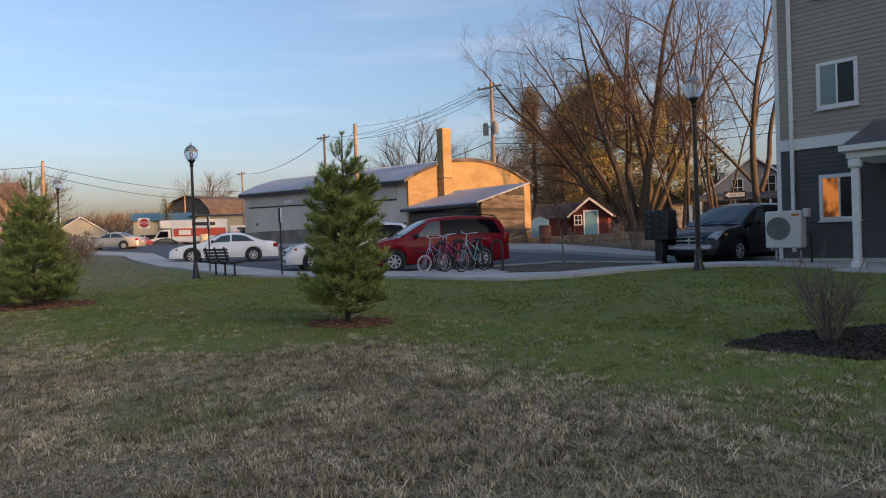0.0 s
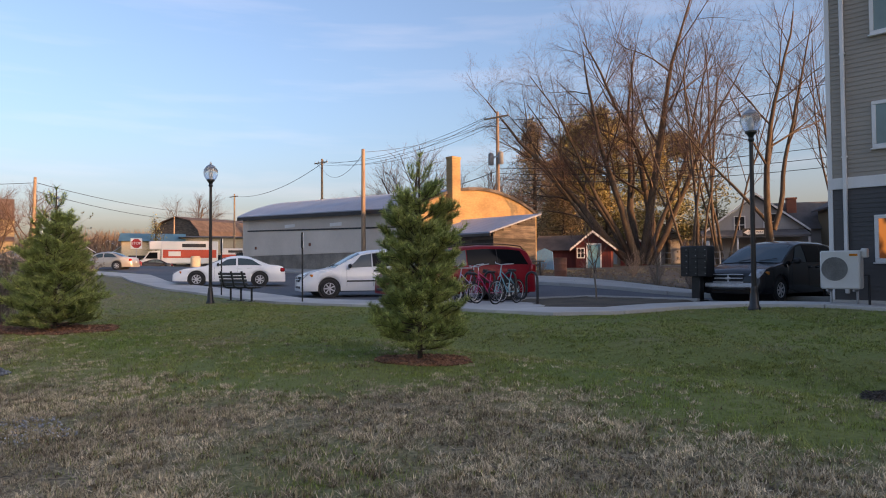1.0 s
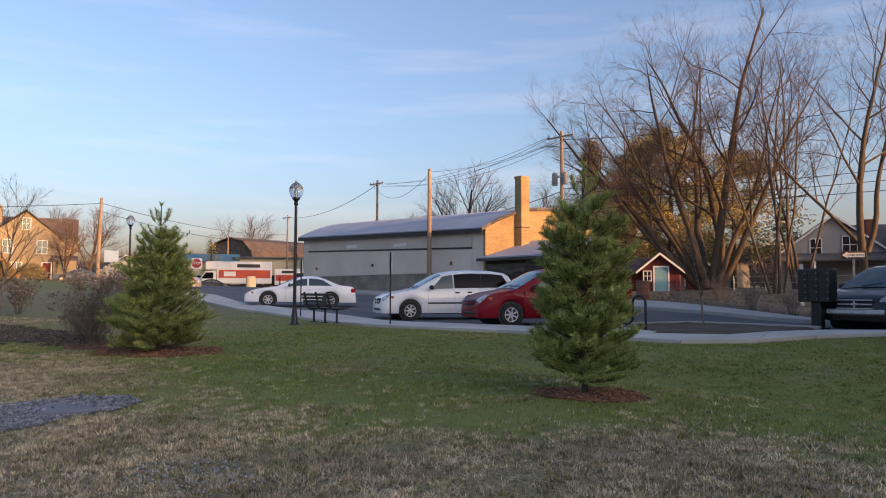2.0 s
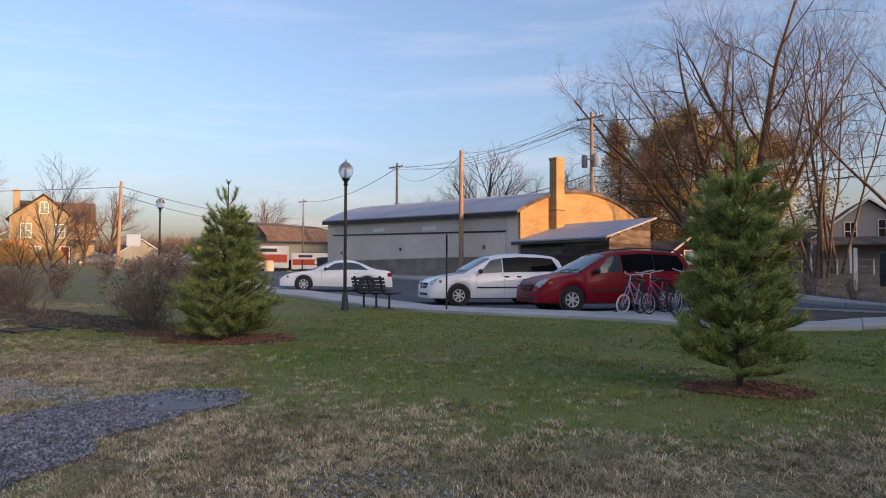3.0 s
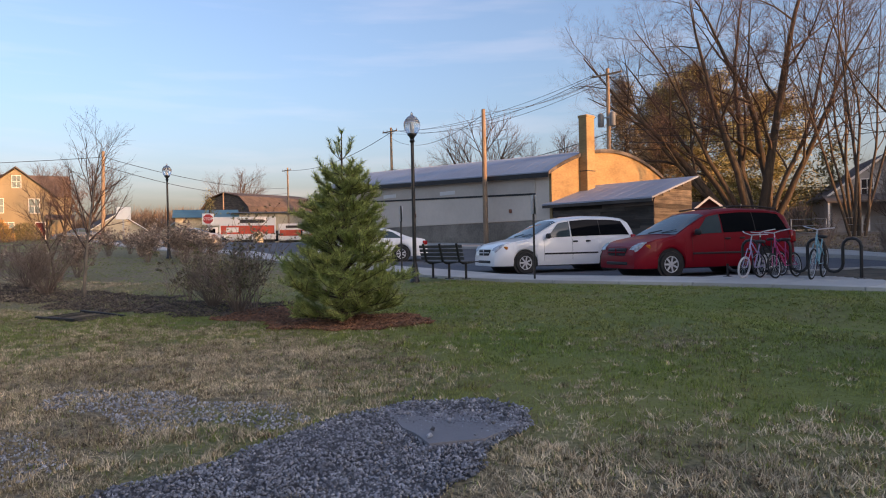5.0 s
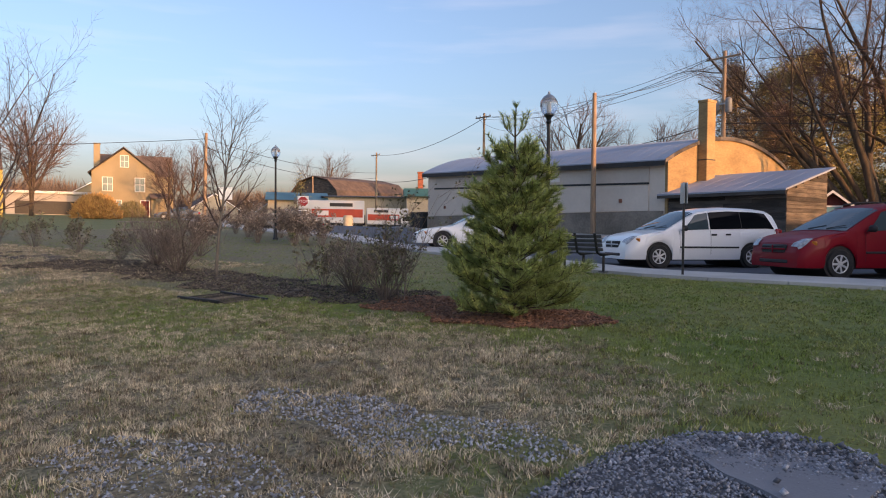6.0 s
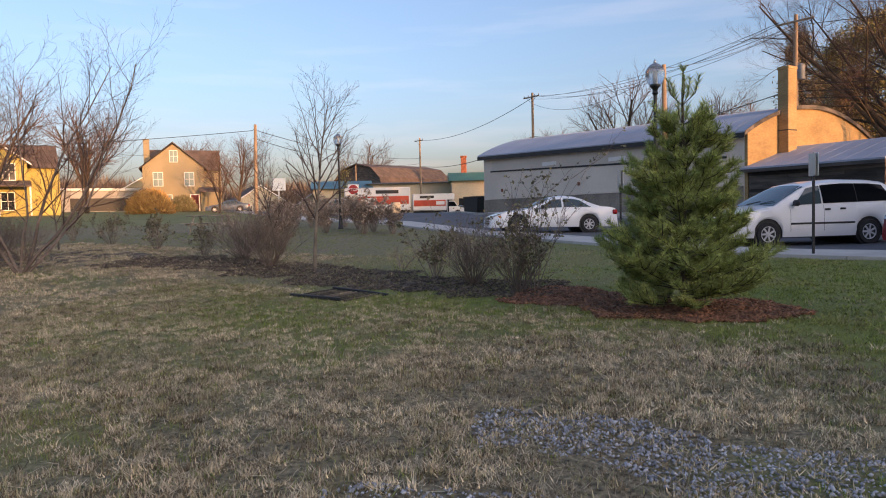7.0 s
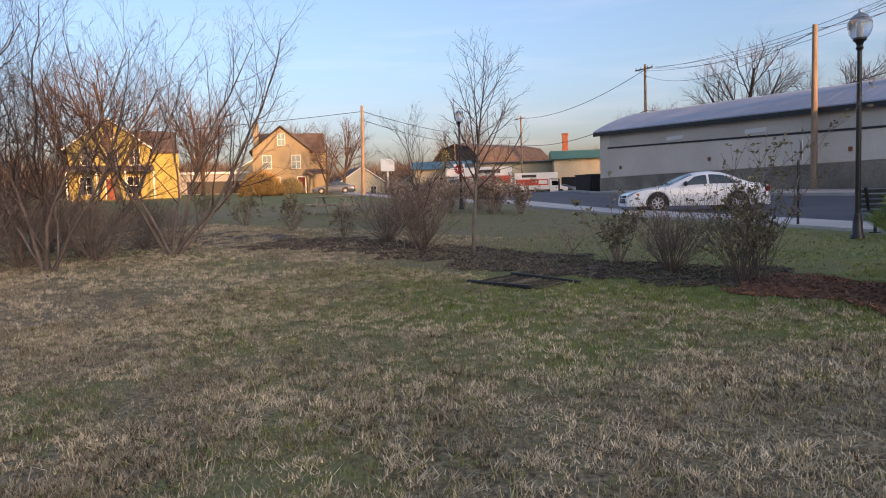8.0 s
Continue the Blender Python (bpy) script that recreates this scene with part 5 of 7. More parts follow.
def turf(name, material, label, density, box, chooser, hgt, wid, seed, lean=0.5, tuft=5):
    """Grass blades in small tufts, one bent strip each."""
    rng = np.random.default_rng(seed)
    x0, y0, x1, y1 = box
    n = int((x1 - x0) * (y1 - y0) * density / tuft)
    cx, cy = rng.uniform(x0, x1, n), rng.uniform(y0, y1, n)
    keep = rng.uniform(0, 1, n) < chooser(cx, cy)
    for poly in (o_dark, o_red, o_ring, o_shrub, o_grav, ISLAND):
        keep &= ~(inside(poly, cx, cy) & (rng.uniform(0, 1, n) > (0.55 if poly is o_dark else 0.16 if poly is o_red else 0.03)))
    for poly in (PATCH_A, PATCH_B):
        keep &= ~(inside(poly, cx, cy) & (rng.uniform(0, 1, n) > 0.5))
    keep &= ~inside([*EDGE_N, *reversed(KERB_FAR)], cx, cy)
    cx, cy = cx[keep], cy[keep]
    n = len(cx)
    hs = hgt * np.repeat(rng.uniform(0.55, 1.35, n), tuft) * rng.uniform(0.6, 1.2, n * tuft)
    bx = np.repeat(cx, tuft) + rng.normal(0, 0.027, n * tuft)
    by = np.repeat(cy, tuft) + rng.normal(0, 0.027, n * tuft)
    bz = land(bx, by) - 0.004
    a = rng.uniform(0, 2 * np.pi, n * tuft)
    ln = np.abs(rng.normal(0, lean, n * tuft))
    dx, dy = np.cos(a) * ln * hs, np.sin(a) * ln * hs
    w = wid * rng.uniform(0.6, 1.4, n * tuft)
    sx, sy = -np.sin(a) * w, np.cos(a) * w
    v = np.stack([
        np.stack([bx - sx, by - sy, bz], -1), np.stack([bx + sx, by + sy, bz], -1),
        np.stack([bx + dx + sx * 0.15, by + dy + sy * 0.15, bz + hs * 0.9], -1)], 1).reshape(-1, 3)
    tris = np.arange(n * tuft * 3).reshape(-1, 3)
    return tagged(new(name, fast_mesh(name, v, tris, material)), label, "grass", kind="stuff")


class Sampled:
    """The dryness of the turf on a grid, looked up quickly."""

    def __init__(self):
        self.xs, self.ys = np.arange(-46, 9, 0.2), np.arange(-5, 35, 0.2)
        gx, gy = np.meshgrid(self.xs, self.ys)
        self.t = dryness(gx, gy)
        self.k = 0.5 + 0.5 * lumps(gx, gy, 1.1, 4.4)
        self.k2 = np.clip(0.5 + 0.9 * lumps(gx, gy, 2.4, 6.4), 0, 1.2)

    def idx(self, x, y):
        return np.clip(((y + 5) / 0.2).astype(int), 0, len(self.ys) - 1), np.clip(((x + 46) / 0.2).astype(int), 0, len(self.xs) - 1)

    def dry(self, x, y):
        i = self.idx(x, y)
        return np.clip(self.t[i] * (0.34 + 0.85 * self.k2[i]) + 0.05, 0, 1)

    def green(self, x, y):
        i = self.idx(x, y)
        return np.clip((1.0 - 0.84 * self.t[i]) * (0.55 + 0.6 * self.k[i]), 0, 1)


turf_map = Sampled()
turf("dry_grass", M_STRAW, "dead straw coloured grass in tufts", 5600, (-22, 2.6, 3, 10.5), turf_map.dry, 0.038, 0.0044, 51, 1.3, tuft=26)
turf("dry_grass", M_THATCH, "brown matted dead grass", 1200, (-22, 2.6, 3, 10.5), turf_map.dry, 0.042, 0.0038, 55, 1.2, tuft=14)
turf("dry_grass", M_STRAW_DULL, "thin faded straw grass in the lawn", 600, (-22, 3.0, 3, 19), turf_map.dry, 0.06, 0.0048, 52, 0.7, tuft=7)
turf("dry_grass", M_STRAW, "pale straw grass before the thicket", 1500, (-34, 2.0, -22, 15), turf_map.dry, 0.055, 0.0055, 57, 1.2, tuft=14)
turf("green_grass", M_GRASS, "short dull green grass", 2400, (-22, 2.6, 3, 10.5), turf_map.green, 0.042, 0.0030, 53, 0.9, tuft=7)
turf("green_grass", M_GRASS, "green grass of the far lawn", 420, (-36, 8, 3, 26), turf_map.green, 0.038, 0.006, 54, 1.8, tuft=7)
turf("green_grass", M_GRASS, "thick green grass of the swale", 1500, (-15, 10, 3, 18.5), turf_map.green, 0.034, 0.0055, 58, 1.8, tuft=9)


for patch in ((-22, -4, 8, 2.6), (3, 2.6, 8, 10.5)):
    turf("dry_grass", M_STRAW, "dead straw grass beside the walk", 1500, patch, turf_map.dry, 0.038, 0.0046, 61, 1.3, tuft=20)
    turf("green_grass", M_GRASS, "short green grass beside the walk", 900, patch, turf_map.green, 0.04, 0.0040, 62, 0.9, tuft=7)
turf("bank_grass", M_THATCH, "dead brown grass on the bank across the car park", 160, (-15, 26, 10, 46), lambda a, b: np.clip(0.45 + 0.7 * lumps(a, b, 0.5, 9.1), 0, 1), 0.11, 0.010, 59, 0.9, tuft=9)
turf("bank_grass", M_STRAW_DULL, "tufts of faded straw on the bank", 70, (-15, 26, 10, 46), lambda a, b: np.clip(0.3 + 0.9 * lumps(a, b, 0.7, 2.1), 0, 1), 0.13, 0.010, 60, 0.9, tuft=9)


# ---- path slabs and kerbs ----
def resampled(poly, step):
    pts = [Vector((a, b, 0)) for a, b in poly]
    ls = [0.0]
    for i in range(len(pts) - 1):
        ls.append(ls[-1] + (pts[i + 1] - pts[i]).length)
    return pts, ls


def point_on(pts, ls, s):
    k = max(0, min(len(pts) - 2, int(np.searchsorted(ls, s)) - 1))
    return pts[k].lerp(pts[k + 1], (s - ls[k]) / max(1e-6, ls[k + 1] - ls[k]))


pavement = thing("pavement", pose(-12, 18, 0), "pale concrete path along the car park", "pavement", kind="structure")
pn, ln_ = resampled(EDGE_N, 1)
pf, lf_ = resampled(EDGE_F, 1)
count = int(ln_[-1] / 1.55)
for i in range(count):
    def corner(t, far):
        p = point_on(pf, lf_, lf_[-1] * t) if far else point_on(pn, ln_, ln_[-1] * t)
        return Vector((p.x, p.y, gz(p.x, p.y)))
    t0, t1 = i / count + 0.0001, (i + 1) / count - 0.0001
    q4 = [corner(t0, False), corner(t1, False), corner(t1, True), corner(t0, True)]
    sl = MB()
    top4 = [p + Vector((0, 0, 0.075)) for p in q4]
    cen = sum(top4, Vector()) / 4
    rim4 = [cen + (p - cen) * 0.985 + Vector((0, 0, 0.010)) for p in top4]
    low4 = [p - Vector((0, 0, 0.15)) for p in q4]
    sl.add(low4 + top4 + rim4, [(0, 1, 5, 4), (1, 2, 6, 5), (2, 3, 7, 6), (3, 0, 4, 7), (4, 5, 9, 8), (5, 6, 10, 9), (6, 7, 11, 10), (7, 4, 8, 11), (8, 9, 10, 11)])
    sl.v = [(a + 12, b - 18, c) for a, b, c in sl.v]
    part("slab", sl, M_CONCRETE, pavement, smooth=None)
pad = MB()
PAD = [(-5.4, 17.5), (-5.3, 19.2), (-8.3, 20.1), (-8.9, 19.1), (-6.4, 17.75)]
pad.prism([(a + 12, b - 18, gz(a, b) - 0.1) for a, b in PAD], (0, 0, 0.165))
part("slab", pad, M_CONCRETE, pavement, "concrete pad under the bicycle rack", smooth=None)


def kerb_line(poly, name, label, h=0.14, w=0.16, piece=2.4):
    ob = thing(name, pose(poly[0][0], poly[0][1], 0), label, "kerb", kind="structure")
    pts, ls = resampled(poly, 1)
    s = 0.0
    while s < ls[-1] - 0.3:
        a, b = point_on(pts, ls, s), point_on(pts, ls, min(ls[-1], s + piece))
        d = (b - a).normalized()
        nn = Vector((-d.y, d.x, 0)) * w / 2
        a2, b2 = a + d * 0.006, b - d * 0.006
        k = MB()
        ring = []
        for p in (a2, b2):
            z = gz(p.x, p.y)
            ring += [p + nn + Vector((0, 0, z - 0.1)), p + nn + Vector((0, 0, z + h - 0.02)), p + nn * 0.8 + Vector((0, 0, z + h)), p - nn * 0.8 + Vector((0, 0, z + h)), p - nn + Vector((0, 0, z + h - 0.02)), p - nn + Vector((0, 0, z - 0.1))]
        k.add([v - Vector((poly[0][0], poly[0][1], 0)) for v in ring], [(i, (i + 1) % 6, 6 + (i + 1) % 6, 6 + i) for i in range(6)] + [(5, 4, 3, 2, 1, 0), (6, 7, 8, 9, 10, 11)])
        part("kerbstone", k, M_KERB, ob, smooth=None)
        s += piece


kerb_line(KERB_FAR[1:11], "kerb", "pale concrete kerb across the car park")
strip([(a + 0.15, b + 0.3) for a, b in KERB_FAR[1:10]], [(a + 1.0, b + 2.2) for a, b in KERB_FAR[1:10]], 0.10, M_KERB, "sidewalk", "pale sidewalk beyond the car park", "pavement", cols=3)
kerb_line([ISLAND[-2], ISLAND[-3], ISLAND[-4], ISLAND[-5]], "kerb", "low concrete kerb round the verge", h=0.10)

# brown bank soil, its colour kept dark to stand in for the shade there
BANK_SHADE = [(-12.5, 33.5), (-9.6, 31.6), (-6.2, 29.2), (-3.2, 27.6), (0, 26.6), (8, 24), (22, 26), (20, 62), (2, 66), (-14, 62), (-13.5, 48)]
bed("litter_and_shade", BANK_SHADE, M_LITTER_SHADE, "brown litter and soil under the trees, darkened for shade", lift=0.03, seed=31, amp=0.3, cell=0.6)


# ---- plants ----
def grow(rng, mbs, start, way, length, radius, level, spec):
    """One limb with its side branches; mbs holds a mesh for stout wood and one for fine wood."""
    last = len(spec) - 1
    s = spec[level]
    segs = s.get("segs", 4)
    pts, radii = [start.copy()], [radius]
    d = way.normalized()
    p = start.copy()
    for i in range(segs):
        d = d + Vector((rng.gauss(0, 1), rng.gauss(0, 1), rng.gauss(0, 1))) * s.get("wander", 0.12) + Vector((0, 0, s.get("up", 0.05)))
        d.normalize()
        p = p + d * (length / segs)
        pts.append(p.copy())
        radii.append(max(0.0015, radius * (1 - (1 - s.get("taper", 0.35)) * (i + 1) / segs)))
    mb = mbs[0] if level < spec[0].get("stout", 2) else mbs[1]
    mb.tube(pts, radii, s.get("sides", 6), caps=level == 0)
    if level == last:
        return
    nx = spec[level + 1]
    count = s["kids"]
    count = count if isinstance(count, int) else rng.randint(*count)
    az = rng.uniform(0, 6.28)
    for k in range(count):
        t = s.get("from", 0.3) + (1.0 - s.get("from", 0.3)) * (k + rng.uniform(0.2, 0.9)) / count
        t = min(t, 0.99)
        f = t * segs
        i = min(segs - 1, int(f))
        at = pts[i].lerp(pts[i + 1], f - i)
        axis = (pts[i + 1] - pts[i]).normalized()
        az += 2.4 + rng.uniform(-0.5, 0.5)
        side = axis.orthogonal().normalized()
        side = Matrix.Rotation(az, 3, axis) @ side
        ang = radians(rng.uniform(*s.get("angle", (30, 55))))
        w = axis * math.cos(ang) + side * math.sin(ang)
        rr = radii[i] * (1 - (f - i)) + radii[i + 1] * (f - i)
        grow(rng, mbs, at, w, length * rng.uniform(*s.get("ratio", (0.4, 0.65))) * (1.15 - 0.5 * t), max(0.002, rr * s.get("rratio", 0.55)), level + 1, spec)


def bare_tree(name, m, label, seed, limbs, spec, bark=M_BARK, twig=M_TWIG, group="", category="tree"):
    """A leafless tree. limbs: (base offset, direction, length, radius)."""
    ob = thing(name, m, label, category, group)
    rng = random.Random(seed)
    stout, fine = MB(), MB()
    for off, way, length, radius in limbs:
        grow(rng, (stout, fine), Vector(off), Vector(way), length, radius, 0, spec)
    part("trunk", stout, bark, ob, smooth=60)
    part("crown", fine, twig, ob, "leafless crown of fine twigs", smooth=None)
    return ob


BIG = [dict(stout=3, segs=12, wander=0.075, up=0.012, taper=0.13, kids=9, angle=(26, 58), ratio=(0.30, 0.50), rratio=0.48, sides=9, **{"from": 0.26}),
       dict(segs=7, wander=0.10, up=0.03, taper=0.2, kids=8, angle=(26, 58), ratio=(0.34, 0.58), rratio=0.55, sides=6, **{"from": 0.22}),
       dict(segs=4, wander=0.12, up=0.03, taper=0.3, kids=9, angle=(24, 55), ratio=(0.38, 0.62), rratio=0.68, sides=4, **{"from": 0.2}),
       dict(segs=3, wander=0.13, up=0.03, taper=0.45, kids=5, angle=(24, 55), ratio=(0.4, 0.65), rratio=0.85, sides=3, **{"from": 0.2}),
       dict(segs=2, wander=0.12, up=0.03, taper=0.5, sides=3)]
bare_tree("maple_tree", placed(-6.4, 58.0, 0, gz(-6.4, 58) + 0.2) @ Matrix.Scale(1.0, 4), "huge leafless maple with many trunks, low sun on bark", 7,
          [((-0.7, 0, 0), (-0.86, -0.12, 1.0), 18.5, 0.36), ((-0.8, -0.2, 0.4), (-0.98, 0.15, 0.95), 16, 0.22), ((-0.6, -0.2, 0.3), (-0.74, -0.35, 1.05), 17.5, 0.22), ((-0.55, 0.3, 0), (-0.66, 0.3, 1.1), 17.5, 0.27), ((-0.2, -0.3, 0), (-0.40, -0.25, 1.2), 19, 0.34), ((-0.05, 0.3, 0), (-0.17, 0.2, 1.25), 20.5, 0.36), ((0.25, -0.1, 0), (0.05, -0.15, 1.25), 21.5, 0.40), ((0.5, 0.2, 0), (0.24, 0.2, 1.2), 20.5, 0.34), ((0.85, 0, 0), (0.50, -0.1, 1.1), 17, 0.28), ((0.5, -0.3, 0), (0.32, -0.4, 1.15), 17, 0.22)], BIG)
MID = [dict(stout=2, segs=11, wander=0.06, up=0.05, taper=0.2, kids=10, angle=(20, 45), ratio=(0.28, 0.5), rratio=0.5, sides=7, **{"from": 0.3}),
       dict(segs=5, wander=0.09, up=0.08, taper=0.2, kids=7, angle=(22, 48), ratio=(0.36, 0.6), rratio=0.6, sides=5, **{"from": 0.2}),
       dict(segs=3, wander=0.1, up=0.05, taper=0.3, kids=6, angle=(22, 50), ratio=(0.4, 0.65), rratio=0.6, sides=3, **{"from": 0.2}),
       dict(segs=2, wander=0.12, up=0.04, taper=0.4, sides=3)]
twin = bare_tree("tall_tree", placed(-2.1, 43.4), "tall slender leafless trees with forked trunks", 17,
                 [((-0.3, 0, 0), (-0.20, 0, 1.2), 13, 0.085), ((-0.1, 0.15, 0), (-0.06, 0.1, 1.2), 14.5, 0.10), ((0.15, 0.2, 0), (0.06, 0.1, 1.2), 15, 0.105), ((0.4, 0, 0), (0.16, 0, 1.1), 13, 0.085)], MID, M_BARK, group="slender trees")
FORK = [dict(stout=2, segs=12, wander=0.06, up=0.03, taper=0.15, kids=10, angle=(28, 60), ratio=(0.28, 0.45), rratio=0.5, sides=8, **{"from": 0.34}),
        dict(segs=6, wander=0.11, up=0.06, taper=0.2, kids=8, angle=(25, 52), ratio=(0.36, 0.58), rratio=0.55, sides=5, **{"from": 0.2}),
        dict(segs=4, wander=0.12, up=0.04, taper=0.3, kids=7, angle=(24, 52), ratio=(0.4, 0.62), rratio=0.6, sides=3, **{"from": 0.2}),
        dict(segs=2, wander=0.12, up=0.04, taper=0.5, sides=3)]
bare_tree("forked_tree", placed(1.8, 40.0), "old forked leafless tree beside the pale house", 19,
          [((0, 0, -0.2), (-0.03, 0, 1.2), 13.5, 0.21), ((0.08, 0, 2.2), (0.28, 0.1, 1.1), 11.5, 0.14), ((-0.08, 0, 2.4), (-0.58, -0.1, 1.0), 8.5, 0.10)], FORK)
copy_thing(twin, placed(-0.2, 56, 150) @ Matrix.Scale(1.15, 4))
copy_thing(twin, placed(8.5, 58, 30) @ Matrix.Scale(1.2, 4))
FAR = [dict(stout=1, segs=5, wander=0.06, up=0.04, taper=0.3, kids=11, angle=(25, 55), ratio=(0.4, 0.65), rratio=0.5, sides=5, **{"from": 0.25}),
       dict(segs=4, wander=0.1, up=0.08, taper=0.3, kids=8, angle=(22, 50), ratio=(0.4, 0.6), rratio=0.6, sides=3, **{"from": 0.2}),
       dict(segs=2, wander=0.1, up=0.05, taper=0.4, kids=6, angle=(22, 50), ratio=(0.4, 0.65), rratio=0.7, sides=3, **{"from": 0.2}),
       dict(segs=2, wander=0.12, up=0.03, taper=0.5, sides=3)]
far_tree = bare_tree("roundheaded_tree", placed(-36.5, 80) @ Matrix.Scale(1.32, 4), "rounded leafless tree behind the long shed", 23,
                     [((0, 0, 0), (0.02, 0, 1), 9.5, 0.3), ((0, 0, 2.0), (0.5, 0.1, 1), 7.5, 0.16), ((0, 0, 2.0), (-0.5, 0.1, 1), 7.5, 0.16)], FAR, group="distant bare trees")
for x, y, s, a in ((-28, 84, 0.85, 40), (-23, 88, 0.8, 200), (-76, 57.5, 0.6, 80), (-70, 50, 0.42, 10), (-122, 138, 1.25, 60), (-88, 46, 0.7, 160), (-112, 60, 1.1, 220), (-100, 36, 1.0, 300), (-96, 24, 0.9, 20), (-86, 15, 0.95, 110), (-92, 5, 1.0, 190), (-130, 90, 1.0, 90), (-60, 110, 0.9, 33), (-70, 28, 0.8, 250)):
    copy_thing(far_tree, placed(x, y, a) @ Matrix.Scale(s, 4))


def conifer(name, m, label, seed, h, r0, count, mt, bare=0.18, droop=-0.1, blob=0.55, power=0.8, group=""):
    """A big evergreen: trunk, boughs and many small needle sprays with gaps between."""
    ob = thing(name, m, label, "tree", group)
    rng = random.Random(seed)
    wood = MB().tube([(0, 0, -0.3), (0.1, 0, h * 0.5), (0.05, 0.1, h)], [h * 0.022, h * 0.014, 0.03], 8)
    vs, fs = [], []
    nb = int(h * 5.5)
    for b in range(nb):
        t = bare + (1 - bare) * (b + rng.random()) / nb
        a = rng.uniform(0, 6.283)
        reach = r0 * (1 - t) ** power * rng.uniform(0.55, 1.15) + 0.3
        z = h * t
        tip = Vector((math.cos(a) * reach, math.sin(a) * reach, z + droop * reach + rng.uniform(-0.3, 0.5)))
        o = Vector((0, 0, z))
        wood.tube([o, o.lerp(tip, 0.5) + Vector((0, 0, 0.1)), tip], [0.05, 0.035, 0.012], 4, caps=False)
        for k in range(count):
            f = rng.uniform(0.3, 1.05)
            c = o.lerp(tip, f) + Vector((rng.gauss(0, 1), rng.gauss(0, 1), rng.gauss(0, 1.3))) * 0.33
            u = Vector((rng.gauss(0, 1), rng.gauss(0, 1), rng.gauss(0, 0.6) + 0.5)).normalized() * blob * rng.uniform(0.35, 0.8)
            w = u.orthogonal().normalized()
            w = (Matrix.Rotation(rng.uniform(0, 6.28), 3, u.normalized()) @ w) * blob * 0.11
            i = len(vs)
            vs += [c - u * 0.5 - w * 0.3, c - w, c + u * 0.6, c + w]
            fs.append((i, i + 1, i + 2, i + 3))
    part("trunk", wood, M_BARK, ob)
    part("crown", MB().add(vs, fs), mt, ob, "uneven crown of needle sprays", smooth=None)
    return ob


conifer("pine_tree", placed(-17.0, 66), "dark spruce rising behind the utility pole", 31, 14.0, 4.6, 200, M_NEEDLE_BROWN, bare=0.06, blob=0.42, power=0.9)
conifer("pine_tree", placed(-10.5, 70), "broad brownish white pine behind the maple", 32, 15.2, 6.4, 300, M_NEEDLE_FAR, bare=0.14, droop=0.12, power=0.32, blob=0.5)
conifer("pine_tree", placed(-14.5, 73), "tawny white pine behind the maple", 38, 14.2, 4.8, 230, M_NEEDLE_FAR, bare=0.12, droop=0.1, power=0.4, blob=0.5)
conifer("pine_tree", placed(-5.0, 74), "broad brownish white pine behind the maple", 33, 13.0, 6.2, 280, M_NEEDLE_FAR, bare=0.16, droop=0.12, power=0.32, blob=0.5)
conifer("pine_tree", placed(-13.6, 63), "yellowish green pine beside the red hut", 34, 9.5, 3.4, 190, M_NEEDLE_BROWN, bare=0.08, blob=0.40)
conifer("pine_tree", placed(-0.5, 66), "dark evergreen between the bare trees", 35, 7.5, 3.4, 44, M_NEEDLE_BLUE, bare=0.02, power=0.5)
conifer("pine_tree", placed(-82.0, 84.0), "golden lit conifer beside the far street", 36, 8.2, 2.2, 20, M_NEEDLE_FAR, bare=0.05)
conifer("pine_tree", placed(-90.0, 9.0), "dark spruce beyond the thicket", 37, 9.0, 3.0, 20, M_NEEDLE_BLUE, bare=0.05)


